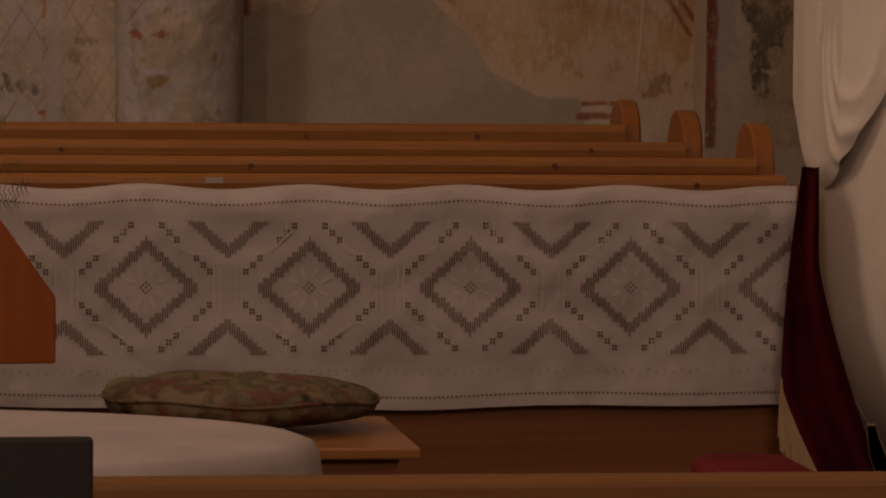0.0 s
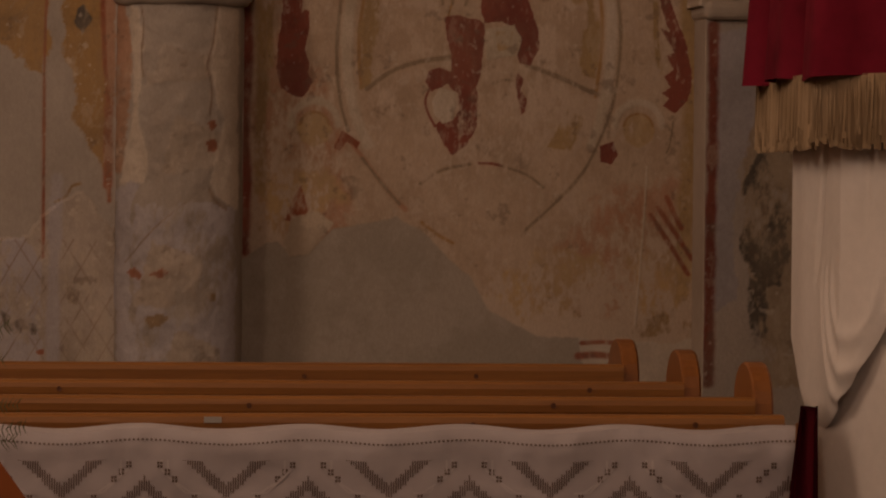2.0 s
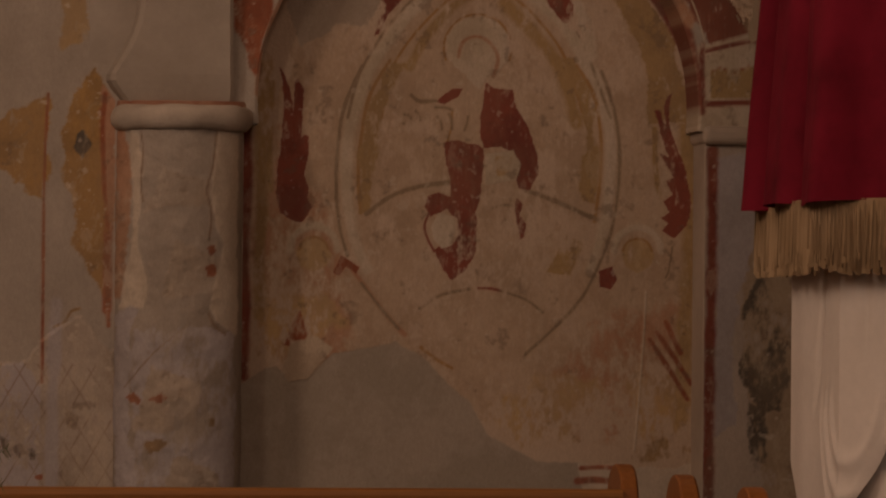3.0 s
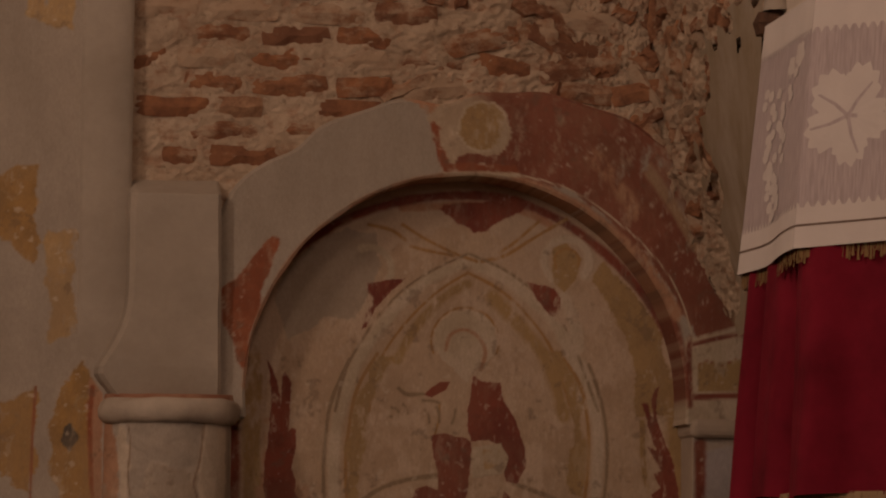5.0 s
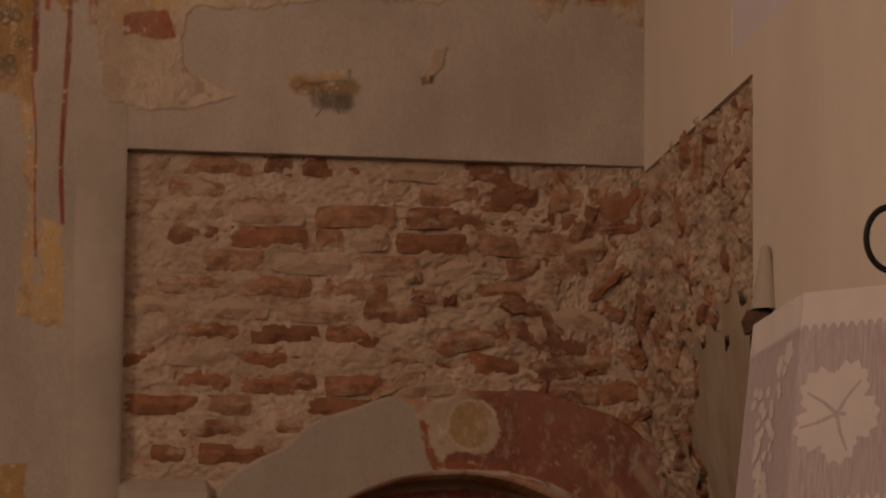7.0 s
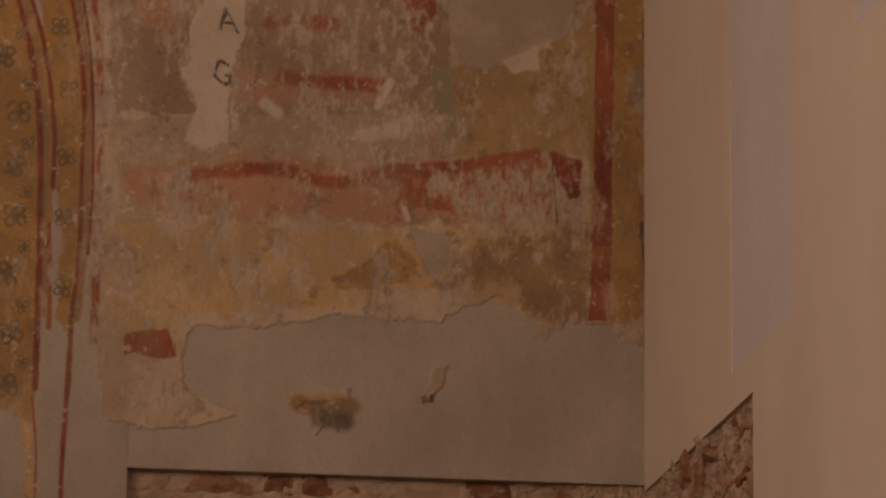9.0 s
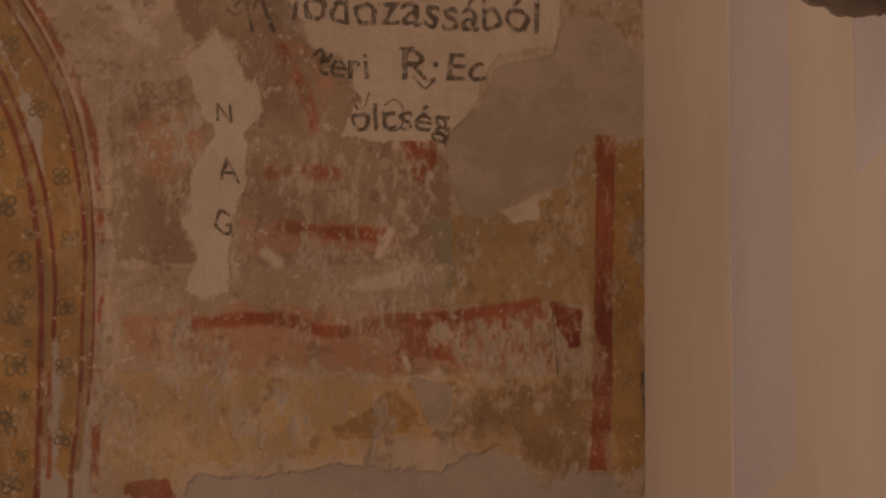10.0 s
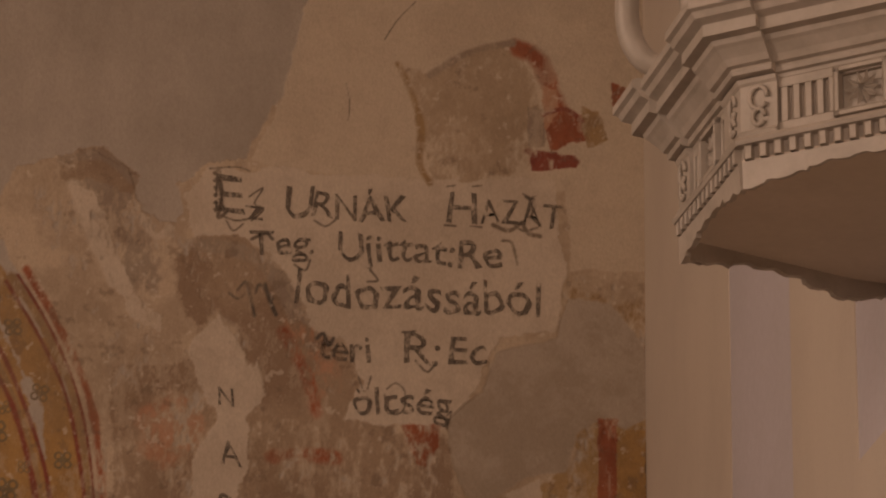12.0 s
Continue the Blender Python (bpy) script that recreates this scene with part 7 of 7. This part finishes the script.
bm = bmesh.new()
low = [bm.verts.new((p.x, p.y, 5.185)) for p in outward(PLAN, 0.005)]
high = [bm.verts.new((p.x, p.y, 5.20)) for p in outward(PLAN, 0.005)]
bm.faces.new(low)
bm.faces.new(high)
for i in range(len(PLAN)):
    j = (i + 1) % len(PLAN)
    bm.faces.new((low[i], low[j], high[j], high[i]))
part("underside", bm, SHADE_WOOD, canopy, "plain brown boarded underside")
band = part("dentil_band", moulding(PLAN, [(-0.05, 5.188), (0.0, 5.188), (0.004, 5.195), (0.004, 5.232), (0.024, 5.236), (0.028, 5.246), (0.022, 5.256), (0.004, 5.262), (-0.02, 5.262)]), AGED_WHITE, canopy)
frieze = part("frieze", moulding(PLAN, [(-0.02, 5.255), (-0.014, 5.26), (-0.014, 5.40), (0.0, 5.404), (0.0, 5.42)]), AGED_WHITE, canopy, "white fluted frieze")
CORNICE = [(0.0, 5.415), (0.012, 5.418), (0.016, 5.428), (0.012, 5.436), (0.026, 5.44), (0.036, 5.456), (0.056, 5.478), (0.066, 5.486), (0.072, 5.498), (0.098, 5.503), (0.098, 5.535), (0.106, 5.539), (0.122, 5.546), (0.130, 5.562), (0.142, 5.568), (0.142, 5.590), (0.128, 5.596), (-0.3, 5.64)]
part("cornice", moulding(PLAN, CORNICE), AGED_WHITE, canopy, "stepped white cornice")
# the corner piers break forward, and the cornice with them
for c in (2, 3, 4):
    a, b = (PLAN[c - 1] - PLAN[c]).normalized(), (PLAN[c + 1] - PLAN[c]).normalized()
    line = [PLAN[c] + a * (0.15 if c == 3 else 0.10), PLAN[c], PLAN[c] + b * 0.10]
    part("corner_cornice", moulding(line, [(-0.03, 5.412)] + [(o + 0.022, z + 0.003) for o, z in CORNICE[:-1]] + [(-0.03, 5.60)], True), AGED_WHITE, canopy, "cornice breaking forward over the corner")
    part("corner_pier", moulding(line, [(-0.03, 5.258), (0.014, 5.258), (0.018, 5.268), (0.010, 5.276), (0.010, 5.395), (0.016, 5.402), (0.020, 5.412), (-0.03, 5.416)], True), AGED_WHITE, canopy, "plain corner pier of the frieze")
for i in range(4):
    side_len = (PLAN[i + 1] - PLAN[i]).length
    # valance with a stepped, carved lower edge
    bm = bmesh.new()
    n = 90
    rows = [[], []]
    for j in range(n + 1):
        s = side_len * j / n
        q = abs(2 * s / side_len - 1)
        drop = 0.022 + 0.016 * q ** 1.5 + 0.012 * (q > 0.45) + 0.006 * (q > 0.8) + 0.004 * math.sin(s * 70) + 0.003 * noise.noise((s * 40, i, 1))
        rows[0].append(bm.verts.new(board_at(i, s, 0.0, 5.192)))
        rows[1].append(bm.verts.new(board_at(i, s, -0.004, 5.178 - drop)))
    for j in range(n):
        bm.faces.new((rows[0][j], rows[0][j + 1], rows[1][j + 1], rows[1][j]))
    bmesh.ops.recalc_face_normals(bm, faces=bm.faces)
    bmesh.ops.solidify(bm, geom=bm.faces[:], thickness=0.016)
    part("valance", bm, AGED_WHITE, canopy, "white valance with wavy carved edge")
    if i == 0:
        continue
    count = int(side_len / 0.041)
    for j in range(count):
        part("dentil", block_on(i, side_len * (j + 0.5) / count, 0.019, 0.011, 0.022, 5.213, 0.036, 0.002), AGED_WHITE, band)
    # recessed slots between flat bars, a framed rosette at the middle
    mid = side_len / 2
    part("frieze_rail", block_on(i, mid, side_len, -0.008, 0.014, 5.274, 0.026, 0.002), AGED_WHITE, frieze)
    part("frieze_rail", block_on(i, mid, side_len, -0.008, 0.014, 5.392, 0.026, 0.002), AGED_WHITE, frieze)
    s = 0.115
    while s < side_len - 0.11:
        if abs(s - mid) > 0.085:
            part("flute_bar", block_on(i, s, 0.019, -0.008, 0.014, 5.333, 0.094, 0.002), AGED_WHITE, frieze)
        s += 0.0335
    bm = bmesh.new()
    for ds, w, z, h in ((0, 0.15, 5.391, 0.014), (0, 0.15, 5.273, 0.014), (-0.068, 0.014, 5.332, 0.13), (0.068, 0.014, 5.332, 0.13)):
        block_on(i, mid + ds, w, 0.002, 0.022, z, h, 0.003, bm)
    rose = part("rosette_frame", bm, AGED_WHITE, canopy, "square raised frame")
    bm = bmesh.new()
    for j in range(10):
        a = 2 * math.pi * j / 10
        q = [bm.verts.new(board_at(i, mid + 0.05 * r * math.cos(a + da), -0.012 + h, 5.332 + 0.05 * r * math.sin(a + da))) for r, da, h in ((0.12, 0, 0.022), (0.55, 0.28, 0.008), (1.0, 0, 0.018), (0.55, -0.28, 0.008))]
        bm.faces.new((q[0], q[1], q[2]))
        bm.faces.new((q[0], q[2], q[3]))
    part("rosette", bm, AGED_WHITE, rose, "carved white rosette")
    # carved scroll ornaments on the corner piers
    for s in (0.05, side_len - 0.05):
        for r, dz in ((0.024, 0.022), (0.017, -0.030)):
            loop = [Vector(board_at(i, s + r * math.cos(a), 0.016, 5.335 + dz + 1.25 * r * math.sin(a))) for a in [radians(v) for v in span(0, 330, 20)]]
            part("pier_scroll", tube(loop, 0.0065, sides=6), AGED_WHITE, canopy, "small carved scroll")
# crown: an open scroll over the corner and a sloping crest
for centre, rx, rz in ((Vector((2.04, 10.25, 5.81)), 0.09, 0.16), (Vector((2.30, 9.62, 5.76)), 0.11, 0.10)):
    loop = [centre + Vector((rx * math.cos(a), 0.01 * math.sin(2 * a), rz * math.sin(a))) for a in [radians(v) for v in span(0, 360, 40)]]
    part("scroll_ring", tube(loop, 0.034), AGED_WHITE, canopy, "white carved scroll ring")
part("crest", moulding(PLAN, [(0.06, 5.59), (0.03, 5.64), (-0.02, 5.66), (-0.07, 5.74), (-0.17, 5.80), (-0.4, 5.95)]), AGED_WHITE, canopy, "white sloping crest")

# ---- foreground things ----
def edge_cloth(z):
    """Left and right edge of the red hanging at a height."""
    t = min(max((1.06 - z) / 0.61, 0), 1)
    left = 1.868 - 0.036 * math.sin(min(t / 0.7, 1) * math.pi / 2) + 0.08 * max(0, (t - 0.7) / 0.3) ** 1.2
    right = 1.905 + 0.008 * t + 0.125 * max(0, (t - 0.3) / 0.7) ** 1.25
    return left, right


desk_cloth = thing("red_table_cloth", "dark red velvet cloth with gold fringe draped over a stand", "table cloth", (1.93, 8.2, 0))
def red_at(s, z):
    l, r = edge_cloth(z)
    x = l + (r - l) * s
    return (x, 8.2 - 0.02 * math.sin(s * 9 + z * 2) - 0.03 * s, z)
bm = sheet(span(0, 1, 30), span(0.40, 1.065, 40), red_at)
bmesh.ops.solidify(bm, geom=bm.faces[:], thickness=0.006)
smooth(bm)
part("velvet", bm, RED_DEEP, desk_cloth)
bm = bmesh.new()
for i in range(70):
    z = 0.645 - 0.22 * i / 70
    l, r = edge_cloth(z)
    x0 = l - 0.002
    d = 0.03 + 0.012 * frng.random()
    q = [(x0, 8.178, z + 0.0015), (x0 + 0.004, 8.178, z - 0.002), (x0 - 0.002 + 0.016 * frng.random(), 8.17, z - 0.085 - d), (x0 - 0.006 + 0.016 * frng.random(), 8.17, z - 0.085 - d)]
    bm.faces.new([bm.verts.new(p) for p in q])
    if i > 28:
        q = [(r - 0.002, 8.14, z + 0.002), (r + 0.016, 8.14, z + 0.002), (r + 0.02, 8.14, z - 0.06), (r + 0.004, 8.14, z - 0.06)]
        bm.faces.new([bm.verts.new(p) for p in q])
part("fringe", bm, GOLD, desk_cloth, "gold thread fringe")["kind"] = "stuff"
stand = thing("cloth_stand", "plain pine stand under the red cloth", "stand", (1.94, 8.25, 0))
part("post", box(1.872, 1.898, 8.222, 8.25, 0, 1.03, 0.006), PINE_DARK, stand)
part("foot", box(1.85, 2.02, 8.21, 8.28, 0, 0.04, 0.006), PINE_DARK, stand)

# chair with a dark red seat, low behind the rail
seat_thing = thing("stool", "low stool with a dark red upholstered seat", "stool", (1.75, 7.9, 0))
bm = box(1.63, 1.83, 7.8, 8.1, 0.45, 0.505, 0.026, 4)
smooth(bm)
part("seat", bm, RED_SEAT, seat_thing, "dark red upholstered seat")
for x in (1.66, 1.80):
    for y in (7.84, 8.06):
        part("leg", box(x - 0.016, x + 0.016, y - 0.016, y + 0.016, 0, 0.452, 0.004), PINE_DARK, seat_thing)

# wooden bench board with a cushion
bench = thing("side_table", "low light wooden table with thin top", "table", (0.6, 7.4, 0))
part("tabletop", box(0.2, 0.965, 7.11, 7.62, 0.612, 0.632, 0.004), BOARD, bench)
part("apron_rail", box(0.24, 0.93, 7.14, 7.16, 0.55, 0.612), PINE_DARK, bench)
for x in (0.25, 0.91):
    for y in (7.17, 7.57):
        part("leg", box(x - 0.02, x + 0.02, y - 0.02, y + 0.02, 0, 0.612, 0.004), PINE_DARK, bench)
cushion = thing("cushion", "flat round mottled green and brown cushion", "cushion", (0.7, 7.42, 0.632))
bm = bmesh.new()
bmesh.ops.create_uvsphere(bm, u_segments=72, v_segments=30, radius=1)
for v in bm.verts:
    a = math.atan2(v.co.y, v.co.x)
    rad = math.hypot(v.co.x, v.co.y)
    pleat = 0.006 * math.sin(a * 26) * (1 - abs(v.co.z)) * (rad > 0.6) + 0.010 * noise.noise((math.cos(a) * 3, math.sin(a) * 3, v.co.z * 2))
    fl = math.copysign(abs(v.co.z) ** 0.75, v.co.z)
    tilt = 0.003 * v.co.x
    v.co = Vector((0.684 + 0.243 * v.co.x * (1 + pleat), 7.42 + 0.17 * v.co.y, 0.684 + 0.047 * fl * (1 - 0.1 * max(0, v.co.x)) + pleat * 0.9 - tilt))
    v.co.z = max(v.co.z, 0.633)
smooth(bm)
cushion_cover = part("cover", bm, CAMO, cushion)
seam = [(0.684 + 0.245 * math.cos(a), 7.42 + 0.172 * math.sin(a), 0.69 + 0.004 * math.sin(a * 5) - 0.003 * math.cos(a)) for a in [2 * math.pi * i / 60 for i in range(61)]]
part("piping", tube(seam, 0.0035), CAMO, cushion_cover)

# lectern panel of orange wood
lect = thing("lectern", "orange varnished wooden lectern with slanted edge", "lectern", (0.2, 7.4, 0))
bm = bmesh.new()
out = [(-0.15, 1.12), (0.172, 1.12), (0.262, 0.998), (0.354, 0.869), (0.354, 0.752), (-0.15, 0.748)]
lo, hi = [bm.verts.new((x, 7.39, z)) for x, z in out], [bm.verts.new((x, 7.43, z)) for x, z in out]
bm.faces.new(lo)
bm.faces.new(hi[::-1])
for i in range(6):
    j = (i + 1) % 6
    bm.faces.new((lo[i], lo[j], hi[j], hi[i]))
bmesh.ops.bevel(bm, geom=list(bm.edges), offset=0.003, segments=1, affect="EDGES")
part("panel", bm, ORANGE, lect)
part("post", box(-0.08, -0.02, 7.43, 7.49, 0, 1.0, 0.005), ORANGE, lect)
part("foot", box(-0.25, 0.15, 7.36, 7.56, 0, 0.04, 0.005), ORANGE, lect)

# round table with white cloth
tab = thing("round_table", "round table under a white cloth", "table", (-0.15, 6.3, 0))
bm = lathe([(0.0, 0.757), (0.62, 0.757), (0.75, 0.756), (0.815, 0.752), (0.84, 0.743), (0.85, 0.725), (0.855, 0.69), (0.84, 0.5), (0.86, 0.2)], (-0.155, 6.25, 0), 96)
for v in bm.verts:
    a = math.atan2(v.co.y - 6.25, v.co.x + 0.155)
    if v.co.z < 0.73:
        k = 1 + 0.02 * math.sin(a * 18) * (0.74 - v.co.z) * 2
        v.co.x, v.co.y = -0.155 + (v.co.x + 0.155) * k, 6.25 + (v.co.y - 6.25) * k
    v.co.y = 6.25 + (v.co.y - 6.25) * 0.52
smooth(bm)
part("tablecloth", bm, LINEN, tab)
part("pedestal", lathe([(0.2, 0), (0.2, 0.04), (0.06, 0.08), (0.06, 0.74)], (-0.155, 6.25, 0), 20), PINE_DARK, tab)

rail = thing("front_rail", "varnished pine rail standing before a table", "rail", (0.9, 5.6, 0))
part("top_rail", box(-2.0, 3.5, 5.57, 5.63, 0.715, 0.768, 0.014, 3), RAIL_PINE, rail)
part("panel", box(-2.0, 3.5, 5.59, 5.61, 0.0, 0.73), PINE_DARK, rail)
book = thing("music_stand", "dark grey panel standing behind the rail", "panel", (0.1, 5.2, 0))
part("panel", box(-0.35, 0.296, 5.19, 5.21, 0.55, 0.868, 0.006), DARKGREY, book)
part("pole", box(-0.04, -0.01, 5.21, 5.24, 0, 0.6, 0.004), DARKGREY, book)
part("foot", box(-0.2, 0.15, 5.14, 5.3, 0, 0.03, 0.004), DARKGREY, book)

# plant whose fronds reach in from the side
plant = thing("potted_plant", "green feathery plant in a pot", "plant", (0.05, 7.0, 0))
part("pot", lathe([(0.0, 0.0), (0.12, 0.0), (0.16, 0.26), (0.165, 0.28), (0.15, 0.28), (0.14, 0.24), (0, 0.24)], (0.05, 6.98, 0), 28), POT, plant, "dull clay pot")
stem_top = [(0.05, 6.98, 0.24), (0.06, 6.99, 0.6), (0.04, 7.0, 1.0)]
part("stem", tube(stem_top, 0.008), LEAF, plant)
prng = random.Random(4)
for i, (tx, tz, s0) in enumerate(((0.282, 1.085, 0.86), (0.272, 1.12, 0.9), (0.268, 1.06, 0.82), (0.258, 1.25, 0.95), (0.25, 1.19, 0.92), (0.20, 1.34, 1.0), (0.1, 1.35, 1.0), (-0.1, 1.2, 0.9))):
    bm = bmesh.new()
    a, b = Vector((0.05, 6.99, s0)), Vector((tx, 6.95 + 0.03 * i, tz))
    for j in range(34):
        t = j / 33
        p = a.lerp(b, t) + Vector((0, 0, 0.06 * math.sin(t * math.pi)))
        for sgn in (-1, 1):
            l = 0.035 * (1 - 0.6 * t) + 0.006
            tip = p + Vector((prng.uniform(0.2, 0.7) * l, prng.uniform(-0.4, 0.4) * l, sgn * l * 0.8))
            w = Vector((0.0012, 0.0006, 0))
            bm.faces.new([bm.verts.new(q) for q in (p - w, p + w, tip)])
    part("frond", bm, LEAF, plant)
